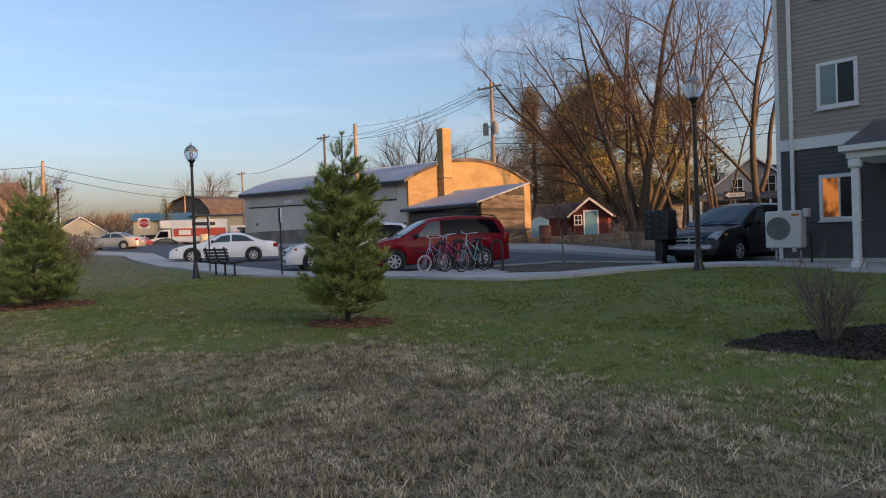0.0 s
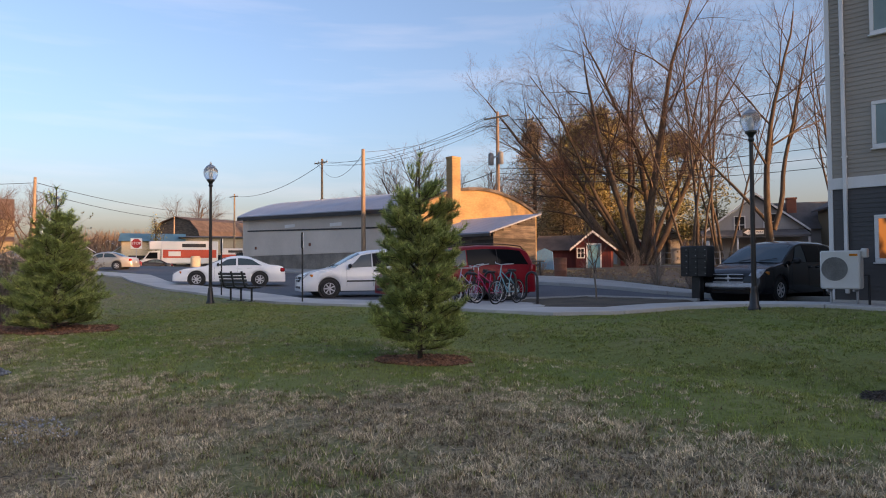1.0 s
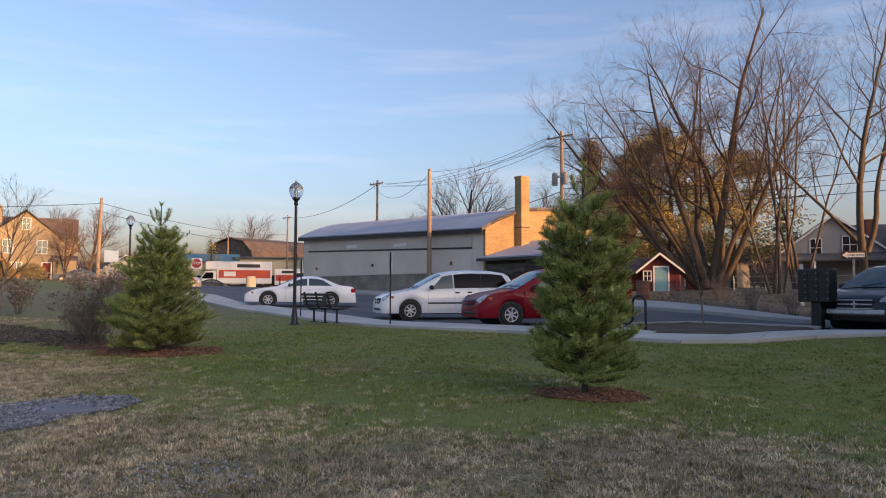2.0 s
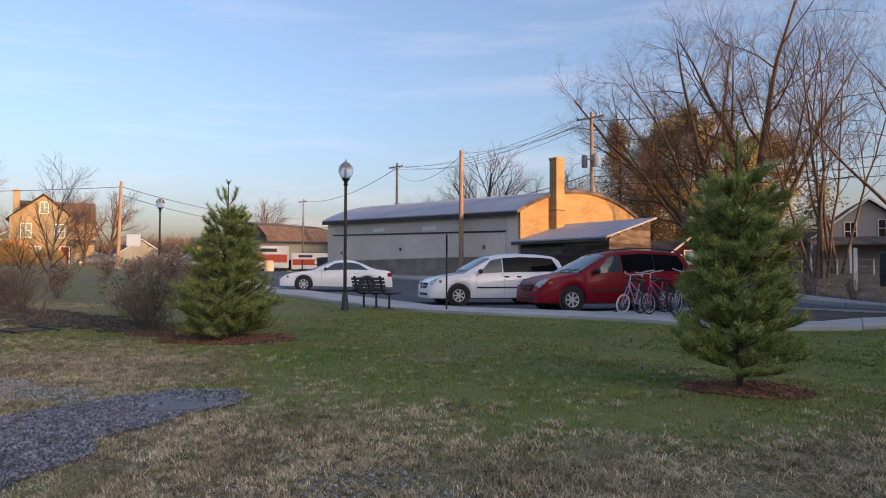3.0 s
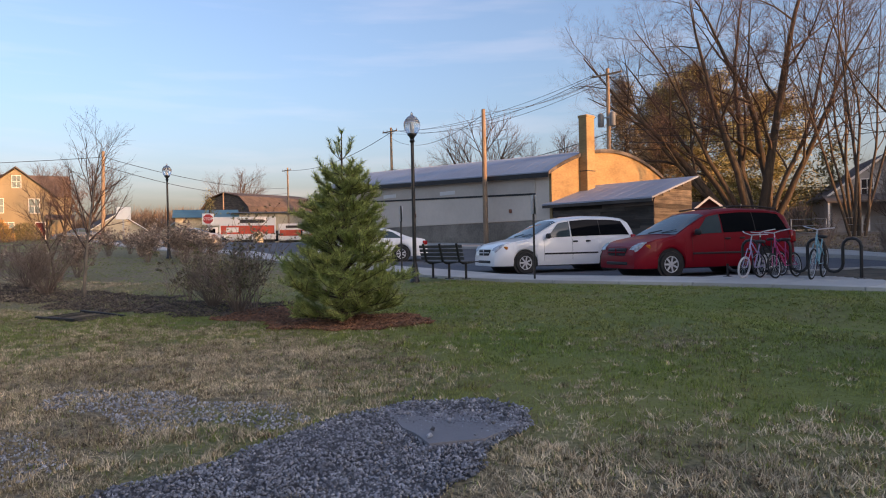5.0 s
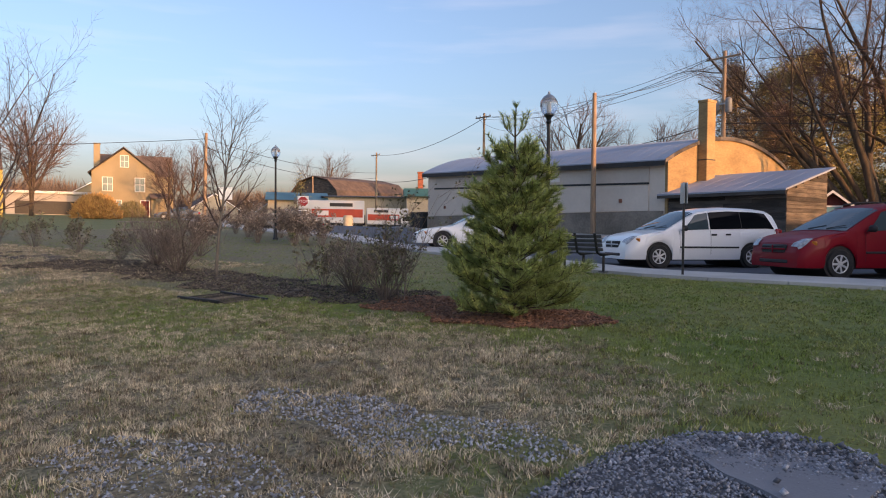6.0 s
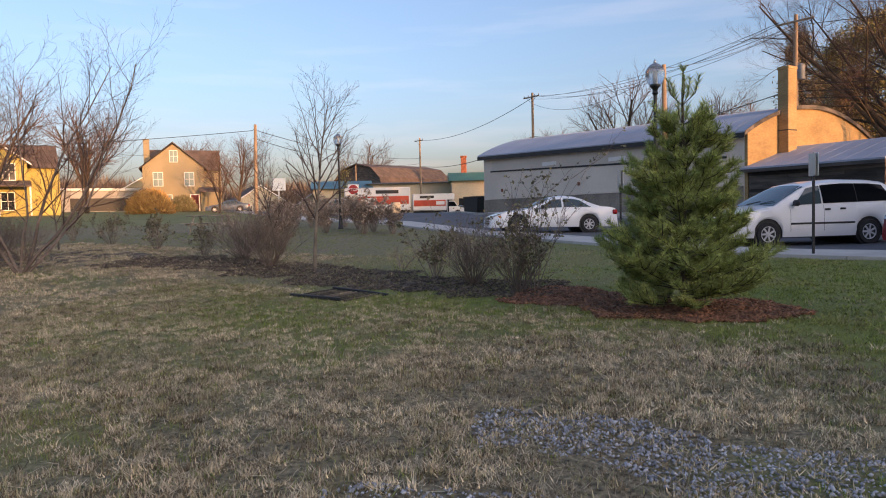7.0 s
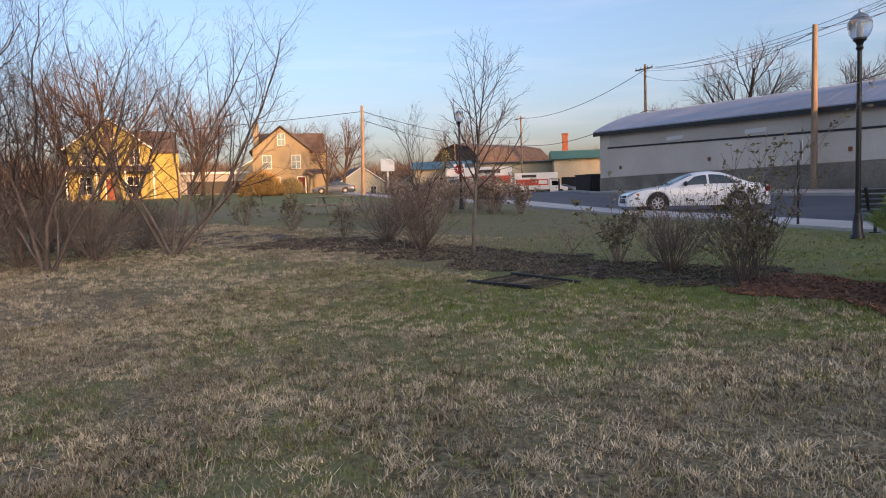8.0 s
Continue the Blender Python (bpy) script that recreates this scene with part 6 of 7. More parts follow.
def young_pine(m, label, seed, h, r0, slim=1.08):
    """A young white pine: whorls of upturned branches tipped with long soft needles, an open leader on top."""
    ob = thing("young_pine", m, label, "tree", "young pines")
    rng = random.Random(seed)
    nrng = np.random.default_rng(seed)
    wood = MB().tube([(0, 0, -0.05), (0.01, 0, h * 0.5), (0, 0.01, h * 0.9), (0.015, 0, h)], [0.038, 0.026, 0.012, 0.006], 8)
    axes = []

    def shoot(a, b, r, needle_from=0.25):
        mid = a.lerp(b, 0.55) + Vector((0, 0, -0.03))
        wood.tube([a, mid, b], [r, r * 0.7, 0.003], 5, caps=False)
        axes.append((a, mid, b, needle_from))

    zs = 0.08 if slim > 1 else 0.22
    while zs < h * 0.75:
        t = zs / h
        nbr = rng.randint(7, 8) if t < 0.55 else rng.randint(4, 6)
        a0 = rng.uniform(0, 6.28)
        for k in range(nbr):
            a = a0 + 6.283 * k / nbr + rng.uniform(-0.3, 0.3)
            prof = min(1.0, 0.78 + t * 1.4) * (1 - t) ** slim * 1.16
            reach = r0 * prof * rng.uniform(0.70, 1.10) + 0.05
            rise = reach * rng.uniform(0.3, 0.85) * min(1.2, 0.25 + 2.2 * t) + 0.10 * t
            o = Vector((0, 0, max(0.06, zs + rng.uniform(-0.10, 0.10))))
            tip = o + Vector((math.cos(a) * reach, math.sin(a) * reach, rise))
            shoot(o, tip, 0.011)
            for j in range(rng.randint(5, 8)):
                f = rng.uniform(0.3, 0.95)
                p = o.lerp(tip, f) + Vector((0, 0, -0.02))
                a2 = a + rng.choice((-1, 1)) * rng.uniform(0.4, 1.1)
                ln = reach * rng.uniform(0.22, 0.42) * (1.2 - 0.5 * f) + 0.05
                q = p + Vector((math.cos(a2) * ln, math.sin(a2) * ln, ln * rng.uniform(0.3, 0.9)))
                shoot(p, q, 0.006, 0.1)
        zs += 0.088 + 0.06 * t
    # the open leader: bare stem, two whorls of candles that curve upward, a tuft at the tip
    for node, count, reach, lift in ((0.765, 6, 0.12, 0.085), (0.845, 5, 0.062, 0.105)):
        for k in range(count):
            a = 6.283 * k / count + node * 9
            o = Vector((0, 0, h * node))
            q = rng.uniform(0.85, 1.15)
            mid = o + Vector((math.cos(a) * h * reach * 0.75 * q, math.sin(a) * h * reach * 0.75 * q, h * lift * 0.4 * q))
            tip = o + Vector((math.cos(a) * h * reach * q, math.sin(a) * h * reach * q, h * lift * q))
            wood.tube([o, mid, tip], [0.006, 0.005, 0.003], 5, caps=False)
            axes.append((mid.lerp(o, 0.5), mid, tip, 0.1))
    shoot(Vector((0, 0, h * 0.95)), Vector((0.015, 0, h)), 0.006, 0.6)
    base, tipv = [], []
    for a, mid, b, nf in axes:
        ln = (b - a).length
        cnt = int(330 * ln) + 18
        f = nrng.uniform(nf, 1.0, cnt)
        f = f ** 0.8
        pts = np.array(a)[None] * ((1 - f) ** 2)[:, None] + np.array(mid)[None] * (2 * f * (1 - f))[:, None] + np.array(b)[None] * (f ** 2)[:, None]
        d = np.array((b - mid).normalized())
        rnd = nrng.normal(0, 1, (cnt, 3))
        rnd -= (rnd @ d)[:, None] * d[None]
        rnd /= np.linalg.norm(rnd, axis=1)[:, None] + 1e-6
        nl = nrng.uniform(0.05, 0.105, cnt)
        dirs = d[None] * 0.65 + rnd * 0.75 + np.array([0, 0, 0.12])[None]
        base.append(pts)
        tipv.append(pts + dirs * nl[:, None])
    base, tipv = np.concatenate(base), np.concatenate(tipv)
    n = len(base)
    side = np.cross(tipv - base, nrng.normal(0, 1, (n, 3)))
    side /= np.linalg.norm(side, axis=1)[:, None] + 1e-6
    side *= 0.0036
    v = np.stack([base - side, base + side, tipv], 1).reshape(-1, 3)
    part("trunk", wood, M_BARK, ob)
    nd = new("needles", fast_mesh("needles", v, np.arange(3 * n).reshape(-1, 3), M_NEEDLE))
    nd.parent = ob
    nd["label"] = "soft green needles in tufts"
    return ob


young_pine(placed(-5.04, 9.06), "young white pine in a ring of red mulch", 61, 2.72, 0.49, 0.50)
young_pine(placed(-13.42, 10.52), "young white pine beside the shrub bed", 62, 2.80, 0.80)

SAP = [dict(stout=1, segs=9, wander=0.035, up=0.05, taper=0.15, kids=19, angle=(30, 52), ratio=(0.30, 0.48), rratio=0.62, sides=7, **{"from": 0.30}),
       dict(segs=5, wander=0.09, up=0.10, taper=0.35, kids=7, angle=(24, 48), ratio=(0.3, 0.55), rratio=0.72, sides=4, **{"from": 0.25}),
       dict(segs=3, wander=0.1, up=0.08, taper=0.45, kids=4, angle=(25, 45), ratio=(0.4, 0.6), rratio=0.7, sides=3, **{"from": 0.3}),
       dict(segs=2, wander=0.1, up=0.05, taper=0.5, sides=3)]
sap = bare_tree("sapling", placed(-20.85, 12.22), "slim leafless sapling in the mulch bed", 71, [((0, 0, -0.05), (0.02, 0, 1), 3.45, 0.040)], SAP, M_BARK_PALE, group="saplings")
copy_thing(sap, placed(-22.6, 12.9, 130) @ Matrix.Scale(0.72, 4))
copy_thing(sap, placed(-4.5, 21.0, 60, gz(-4.5, 21) + 0.06) @ Matrix.Scale(0.75, 4))
copy_thing(sap, placed(-31.5, 12.9, 200) @ Matrix.Scale(0.75, 4))
copy_thing(sap, placed(-3.2, 27.9, 20) @ Matrix.Scale(0.8, 4))


def shrub(m, label, seed, stems, h, spread, leaf_mat=None, leaves=0, leaf=0.05, twig=M_TWIG_GREY, group="shrubs", upright=0.0):
    """A multi-stemmed shrub, with a few dry leaves at the tips where it has any."""
    ob = thing("shrub", m, label, "shrub", group)
    rng = random.Random(seed)
    fine = MB()
    tips = []

    def stick(o, d, ln, r, lv):
        p, pts = o.copy(), [o.copy()]
        dd = d.copy()
        for i in range(3):
            dd = (dd + Vector((rng.gauss(0, 1), rng.gauss(0, 1), rng.gauss(0, 1) + 0.4)) * 0.13).normalized()
            p = p + dd * ln / 3
            pts.append(p.copy())
        fine.tube(pts, [r, r * 0.8, r * 0.6, r * 0.35], 3, caps=False)
        if lv:
            for k in range(rng.randint(3, 5)):
                f = rng.uniform(0.25, 1.0)
                q = pts[0].lerp(pts[3], f)
                nd2 = (dd + Vector((rng.gauss(0, 1), rng.gauss(0, 1), rng.gauss(0, 0.7) + 0.2)) * 0.55).normalized()
                stick(q, nd2, ln * rng.uniform(0.3, 0.55), r * 0.6, lv - 1)
        else:
            tips.append((pts[2], pts[3]))

    for s in range(stems):
        a = 6.283 * s / stems + rng.uniform(-0.4, 0.4)
        out = rng.uniform(0.1, 1.0) * (1 - upright)
        d = Vector((math.cos(a) * spread * out, math.sin(a) * spread * out, h)).normalized()
        o = Vector((math.cos(a), math.sin(a), 0)) * rng.uniform(0, 0.10)
        stick(o, d, h * rng.uniform(0.6, 1.05) * 0.85, 0.008, 2)
    part("branchwork", fine, twig, ob, smooth=None)
    if leaves:
        vs, fs = [], []
        for k in range(leaves):
            a, b = rng.choice(tips)
            c = a.lerp(b, rng.uniform(0, 1.05))
            u = Vector((rng.gauss(0, 1), rng.gauss(0, 1), rng.gauss(0, 0.8))).normalized()
            w = u.orthogonal().normalized()
            w = Matrix.Rotation(rng.uniform(0, 6.28), 3, u) @ w
            ln = leaf * rng.uniform(0.6, 1.4)
            fold = u.cross(w) * ln * 0.15
            i = len(vs)
            vs += [c, c + u * ln * 0.5 + w * ln * 0.3 + fold, c + u * ln, c + u * ln * 0.5 - w * ln * 0.3 + fold]
            fs += [(i, i + 1, i + 2), (i, i + 2, i + 3)]
        part("leaves", MB().add(vs, fs), leaf_mat, ob, "sparse dry leaves", smooth=None)
    return ob


shrub(placed(-15.85, 11.1), "half bare shrub with curled brown green leaves", 81, 34, 1.25, 1.0, M_LEAF_GREEN, 900, 0.055)
shrub(placed(-15.7, 11.3), "tall leafy shoots beside the half bare shrub", 80, 7, 2.1, 0.5, M_LEAF_GREEN, 320, 0.055)
shrub(placed(-18.1, 12.35), "small shrub with dull green leaves", 82, 14, 1.0, 0.8, M_LEAF_GREEN, 420, 0.075)
shrub(placed(-19.4, 13.2), "tiny shrub of bare crooked shoots", 83, 5, 0.5, 0.4)
big_bush = shrub(placed(-22.4, 12.5), "dense grey brown twiggy bush in the bed", 84, 60, 1.45, 1.7, M_LEAF_DRY, 700, 0.035)
copy_thing(big_bush, placed(-24.0, 13.2, 100) @ Matrix.Scale(0.9, 4))
copy_thing(big_bush, placed(-17.0, 11.8, 200) @ Matrix.Scale(0.75, 4))
low_bush = shrub(placed(-28.9, 14.3), "low shrub with sparse dull leaves", 85, 16, 0.95, 0.9, M_LEAF_GREEN, 420, 0.075)
copy_thing(low_bush, placed(-32.0, 14.8, 90))
copy_thing(low_bush, placed(-25.8, 13.5, 200) @ Matrix.Scale(0.8, 4))
copy_thing(low_bush, placed(-35.5, 15.5, 20))
shrub(placed(1.02, 9.2), "leafless upright shrub in a mulch patch", 86, 34, 0.95, 0.75, upright=0.05)
hyd = shrub(placed(-29.2, 24.6), "dry leaved shrub along the path edge", 87, 24, 1.35, 0.9, M_LEAF_PALE, 1300, 0.085)
for k, (x, y) in enumerate(((-27.3, 23.4), (-31.2, 26.0), (-33.4, 27.6), (-35.6, 28.3), (-38.2, 29.2), (-30.2, 22.8), (-36.8, 26.6), (-28.4, 23.0), (-34.4, 26.4), (-25.6, 15.9))):
    copy_thing(hyd, placed(x, y, 47 * k) @ Matrix.Scale(0.85 + 0.1 * (k % 4), 4))

bank = shrub(placed(-3.3, 29.0), "bare grey shrub on the bank across the car park", 88, 22, 1.05, 0.9, M_LEAF_DRY, 120, 0.04, group="bank shrubs")
for k, (x, y, s) in enumerate(((-2.0, 28.5, 0.9), (-6.2, 30.8, 0.7), (-8.9, 33.0, 0.8), (-0.6, 28.3, 0.8), (-4.6, 33.5, 1.1), (1.4, 28.0, 0.9))):
    copy_thing(bank, placed(x, y, 83 * k) @ Matrix.Scale(s, 4))

# the thicket at the lawn's end
THICK = [dict(stout=1, segs=10, wander=0.11, up=0.05, taper=0.2, kids=12, angle=(25, 55), ratio=(0.26, 0.46), rratio=0.55, sides=6, **{"from": 0.22}),
         dict(segs=5, wander=0.10, up=0.10, taper=0.3, kids=6, angle=(22, 45), ratio=(0.35, 0.6), rratio=0.6, sides=4, **{"from": 0.2}),
         dict(segs=3, wander=0.12, up=0.08, taper=0.4, kids=4, angle=(25, 45), ratio=(0.4, 0.6), rratio=0.7, sides=3, **{"from": 0.2}),
         dict(segs=2, wander=0.1, up=0.05, taper=0.5, sides=3)]
clump = bare_tree("thicket_tree", placed(-27.0, 9.7), "leafless many stemmed tree at the thicket's edge", 91,
                  [((0.1, 0, 0), (0.62, 0.45, 1), 5.2, 0.042), ((0, 0.1, 0), (0.1, 0.12, 1), 5.4, 0.040), ((-0.1, 0, 0), (-0.42, -0.3, 1), 5.0, 0.038), ((0, -0.1, 0), (-0.1, -0.6, 1), 4.8, 0.036), ((0.1, 0.1, 0), (0.25, 0.85, 1), 4.7, 0.036), ((0.2, -0.1, 0), (0.15, -0.1, 1), 4.2, 0.028)], THICK, M_TWIG_GREY, group="thicket trees")
copy_thing(clump, placed(-27.1, 7.3, 140) @ Matrix.Scale(0.92, 4))
copy_thing(clump, placed(-28.6, 5.6, 310) @ Matrix.Scale(0.95, 4))
copy_thing(clump, placed(-28.8, 8.6, 20) @ Matrix.Scale(0.9, 4))
copy_thing(clump, placed(-27.5, 6.2, 80) @ Matrix.Scale(0.85, 4))
copy_thing(clump, placed(-30.5, 8.6, 250) @ Matrix.Scale(1.05, 4))
copy_thing(clump, placed(-33, 5.0, 40) @ Matrix.Scale(1.1, 4))
brush = shrub(placed(-27.6, 8.4), "tangled bare brush at the lawn's end", 92, 46, 1.75, 2.6, M_LEAF_DRY, 200, 0.05, M_TWIG_GREY, group="brush")
for k, (x, y, s) in enumerate(((-28.2, 7.2, 1.05), (-27.8, 6.0, 1.1), (-29.3, 8.9, 1.0), (-28.6, 9.9, 0.85), (-30.2, 6.8, 1.2), (-29.5, 5.2, 1.2), (-31.6, 8.4, 1.15), (-31.0, 4.0, 1.3), (-29.4, 10.9, 0.75), (-33.2, 7.0, 1.3), (-32.8, 9.6, 1.0), (-34.5, 4.8, 1.3))):
    copy_thing(brush, placed(x, y, 61 * k) @ Matrix.Scale(s, 4))


# ---- houses and far buildings ----
def house(name, m, label, W, D, eave, apex, wall_mat, roof_mat, windows=(), door=None, chimney=None, porch=None, wing=None, trim=M_TRIM, pane=M_GLASS_DARK, door_mat=None, stack=None):
    """A gabled house whose gable faces -y; windows as (x, z, width, height)."""
    ob = thing(name, m, label, "house")
    body = MB().prism([(-W / 2, 0, -0.8), (W / 2, 0, -0.8), (W / 2, 0, eave), (0, 0, apex - 0.12), (-W / 2, 0, eave)], (0, D, 0))
    part("wall", body, wall_mat, ob)
    o = 0.4
    sl = (apex - eave) / (W / 2)
    for s in (-1, 1):
        edge = [(0, -o, apex), (s * (W / 2 + o), -o, eave - sl * o), (s * (W / 2 + o), -o, eave - sl * o + 0.14), (0, -o, apex + 0.14)]
        part("roof", MB().prism(edge, (0, D + 2 * o, 0)), roof_mat, ob, smooth=None)
        fr = [(0, -o - 0.03, apex - 0.02), (s * (W / 2 + o), -o - 0.03, eave - sl * o - 0.02), (s * (W / 2 + o), -o - 0.03, eave - sl * o + 0.16), (0, -o - 0.03, apex + 0.16)]
        part("bargeboard", MB().prism(fr, (0, 0.025, 0)), trim, ob, smooth=None)
    for x, z, w, h in windows:
        wd = part("window", MB().box((x, -0.03, z), (w, 0.05, h)), pane, ob)
        b = 0.07
        fr = MB().box((x, -0.06, z + h / 2), (w + b, 0.07, b)).box((x, -0.06, z - h / 2), (w + b, 0.09, b)).box((x - w / 2, -0.058, z), (b, 0.07, h - b)).box((x + w / 2, -0.058, z), (b, 0.07, h - b)).box((x, -0.056, z), (0.05, 0.06, h - b)).box((x, -0.055, z), (w - b, 0.06, 0.05))
        part("window_frame", fr, M_TRIM, wd)
    if door:
        dr = part("door", MB().box((door[0], -0.04, door[1] / 2), (0.95, 0.06, door[1]), bevel=0.02), door_mat or M_BRICK_RED, ob)
        part("door_frame", MB().box((door[0] - 0.53, -0.05, door[1] / 2), (0.1, 0.09, door[1])).box((door[0] + 0.53, -0.05, door[1] / 2), (0.1, 0.09, door[1])).box((door[0], -0.05, door[1] + 0.05), (1.16, 0.09, 0.1)), M_TRIM, dr)
    if chimney:
        x, y, zt = chimney
        part("chimney", MB().box((x, y, (zt + eave) / 2 - 0.5), (0.75, 0.75, zt - eave + 2.0), bevel=0.03).box((x, y, zt + 0.45), (0.85, 0.85, 0.16), bevel=0.03), stack or M_BRICK_RED, ob)
    if porch:
        x0, x1, z, dp = porch
        part("porch_roof", MB().prism([(x0, -dp, z), (x0, 0, z + 0.55), (x0, 0, z + 0.7), (x0, -dp, z + 0.15)], (x1 - x0, 0, 0)), roof_mat, ob, smooth=None)
        n = max(2, int((x1 - x0) / 2.2) + 1)
        for i in range(n):
            part("porch_post", MB().box((x0 + 0.12 + (x1 - x0 - 0.24) * i / (n - 1), -dp + 0.12, z / 2), (0.14, 0.14, z), bevel=0.01), trim, ob)
    if wing:
        x0, x1, y0, y1, ze, zr = wing
        part("wing_wall", MB().box(((x0 + x1) / 2, (y0 + y1) / 2, ze / 2 - 0.4), (x1 - x0, y1 - y0, ze + 0.8)), wall_mat, ob)
        ym = (y0 + y1) / 2
        part("wing_roof", MB().prism([(x0, y0 - 0.4, ze - 0.1), (x0, y1 + 0.4, ze - 0.1), (x0, ym, zr)], (x1 - x0, 0, 0)), roof_mat, ob, smooth=None)
    return ob


house("stucco_house", pose(-88.05, 57.7, 2.95, 0, 0, 53.6), "tan stucco house with gable and red door, sunlit", 7.4, 9.0, 5.75, 8.8, M_STUCCO, M_SHINGLE_BROWN,
      [(0.05, 7.1, 0.95, 1.5), (-1.9, 4.15, 1.15, 1.75), (1.85, 4.15, 1.15, 1.75), (-2.1, 1.2, 1.1, 1.9), (-0.85, 1.2, 1.1, 1.9)], door=(2.45, 2.1), chimney=(-3.3, 4.5, 9.2), porch=(3.0, 6.0, 2.4, 1.2), wing=(-3.6, 6.0, 3.2, 9.0, 5.6, 8.5), trim=M_WOOD_DARK, door_mat=M_RED_BOARD, pane=M_GLASS_CURTAIN, stack=M_STUCCO)
house("yellow_house", pose(-81.8, 32.6, 2.5, 0, 0, 66.3), "yellow clapboard house with deep porch, sunlit", 7.4, 9.5, 5.1, 7.9, M_YELLOW, M_SHINGLE_BROWN,
      [(-2.0, 4.2, 1.0, 1.6), (0.2, 4.2, 1.0, 1.6), (2.2, 4.2, 1.0, 1.6), (0, 6.5, 0.8, 1.0), (-2.2, 1.4, 1.1, 1.7), (2.0, 1.4, 1.1, 1.7)], door=(0, 2.1), porch=(-3.9, 3.9, 2.7, 2.2), wing=(0, 6.6, 3.0, 9, 4.9, 7.4))
house("pale_house", pose(2.4, 61.0, 1.7, 0, 0, 3), "pale grey gabled house in shade behind trees", 7.0, 9.0, 2.9, 5.6, M_PALE_WALL, M_SHINGLE,
      [(-1.2, 3.2, 0.8, 1.4), (1.1, 3.4, 1.0, 1.3)], porch=(-4.2, 3.6, 2.1, 2.2), chimney=(3.4, 5.0, 5.2), wing=(2.0, 9.0, 3.0, 9.0, 3.0, 5.4))
house("pale_house", pose(11.6, 57.5, 1.65, 0, 0, 8), "tall pale house beside the bare trees", 6.2, 8.0, 4.6, 6.4, M_STUCCO, M_SHINGLE,
      [(-1.8, 3.8, 0.9, 1.4), (-1.8, 1.4, 0.9, 1.4), (1.0, 3.8, 0.9, 1.4)], porch=(-4.6, -1.0, 2.3, 1.6))
house("green_house", pose(-6.8, 74.0, 2.0, 0, 0, 10), "small pale house behind the maple trunk", 6.5, 7.0, 2.6, 4.9, M_PALE_WALL, M_SHINGLE, [(0, 2.8, 0.8, 1.1), (-1.8, 1.2, 0.9, 1.2)], porch=(-3, 1, 2.0, 1.4))
for k, (x, y, w, e, a, wm, yaw) in enumerate(((-112, 92, 9, 3.2, 6.2, M_PALE_WALL, 40), (-101, 84, 8, 3.0, 5.6, M_CREAM, 60), (-122, 112, 9, 3.4, 6.5, M_STUCCO, 30), (-92, 88, 6, 2.6, 4.8, M_CREAM, 48), (-140, 100, 10, 3.6, 6.6, M_PALE_WALL, 70), (-118, 74, 9, 3.3, 6.0, M_STUCCO, 60))):
    house("distant_house", placed(x, y, yaw), "small distant gabled house catching low sun", w, 9.0, e, a, wm, M_SHINGLE_BROWN, [(-w / 4, 1.6, 1.0, 1.3), (w / 4, 1.6, 1.0, 1.3)])
low = thing("low_store", placed(-99.5, 55.0, 60), "low pale flat roofed building beyond the lawn", "building")
part("wall", MB().box((0, 2, 1.2), (10, 6, 3.0)), M_PALE_WALL, low)
part("roof", MB().box((0, 2, 2.9), (10.6, 6.6, 0.35), bevel=0.05), M_TRIM, low)
# a dark panel set on the front wall below the roof
part("dark_panel", MB().box((0, -1.03, 0.9), (8.0, 0.08, 1.7)), M_PLASTIC_DARK, low)

barn = thing("barn", pose(-94.5, 102.2, 1.6, 0, 0, 39) @ Matrix.Scale(1.0, 4), "big grey barn with rounded brown roof", "barn")
outl = [(-7.5, -0.5), (7.5, -0.5), (7.5, 4.6), (6.6, 7.0), (4.2, 9.0), (0, 9.9), (-4.2, 9.0), (-6.6, 7.0), (-7.5, 4.6)]
part("wall", MB().prism([(a, 0, b) for a, b in outl], (0, 18, 0)).moved(pose(0, 0, 0, 0, 0, -50)), M_WOOD_GREY, barn)
sk = [(7.7, 4.5), (6.8, 7.1), (4.3, 9.15), (0, 10.05), (-4.3, 9.15), (-6.8, 7.1), (-7.7, 4.5)]
for i in range(6):
    a, b = sk[i], sk[i + 1]
    rf = MB()
    rf.prism([(a[0], -0.4, a[1]), (b[0], -0.4, b[1]), (b[0], -0.4, b[1] + 0.15), (a[0], -0.4, a[1] + 0.15)], (0, 18.8, 0))
    part("roof", rf.moved(pose(0, 0, 0, 0, 0, -50)), M_SHINGLE_BROWN, barn, "brown rounded barn roof")


def shop(m, label, W, D, H, roof_h, roof_mat, wall_mat, openings=3):
    ob = thing("shop", m, label, "shop")
    part("wall", MB().box((0, D / 2, H / 2 - 0.5), (W, D, H + 1.0)), wall_mat, ob)
    part("roof", MB().prism([(-W / 2 - 0.4, -0.8, H), (-W / 2 - 0.4, D * 0.5, H + roof_h), (-W / 2 - 0.4, D + 0.3, H + roof_h * 0.9), (-W / 2 - 0.4, D + 0.3, H)], (W + 0.8, 0, 0)), roof_mat, ob, smooth=None)
    for i in range(openings):
        x = -W / 2 + W * (i + 0.5) / openings
        part("shop_window", MB().box((x, -0.04, 1.5), (W / openings * 0.55, 0.08, 1.7), bevel=0.02), M_GLASS_DARK, ob)
    return ob


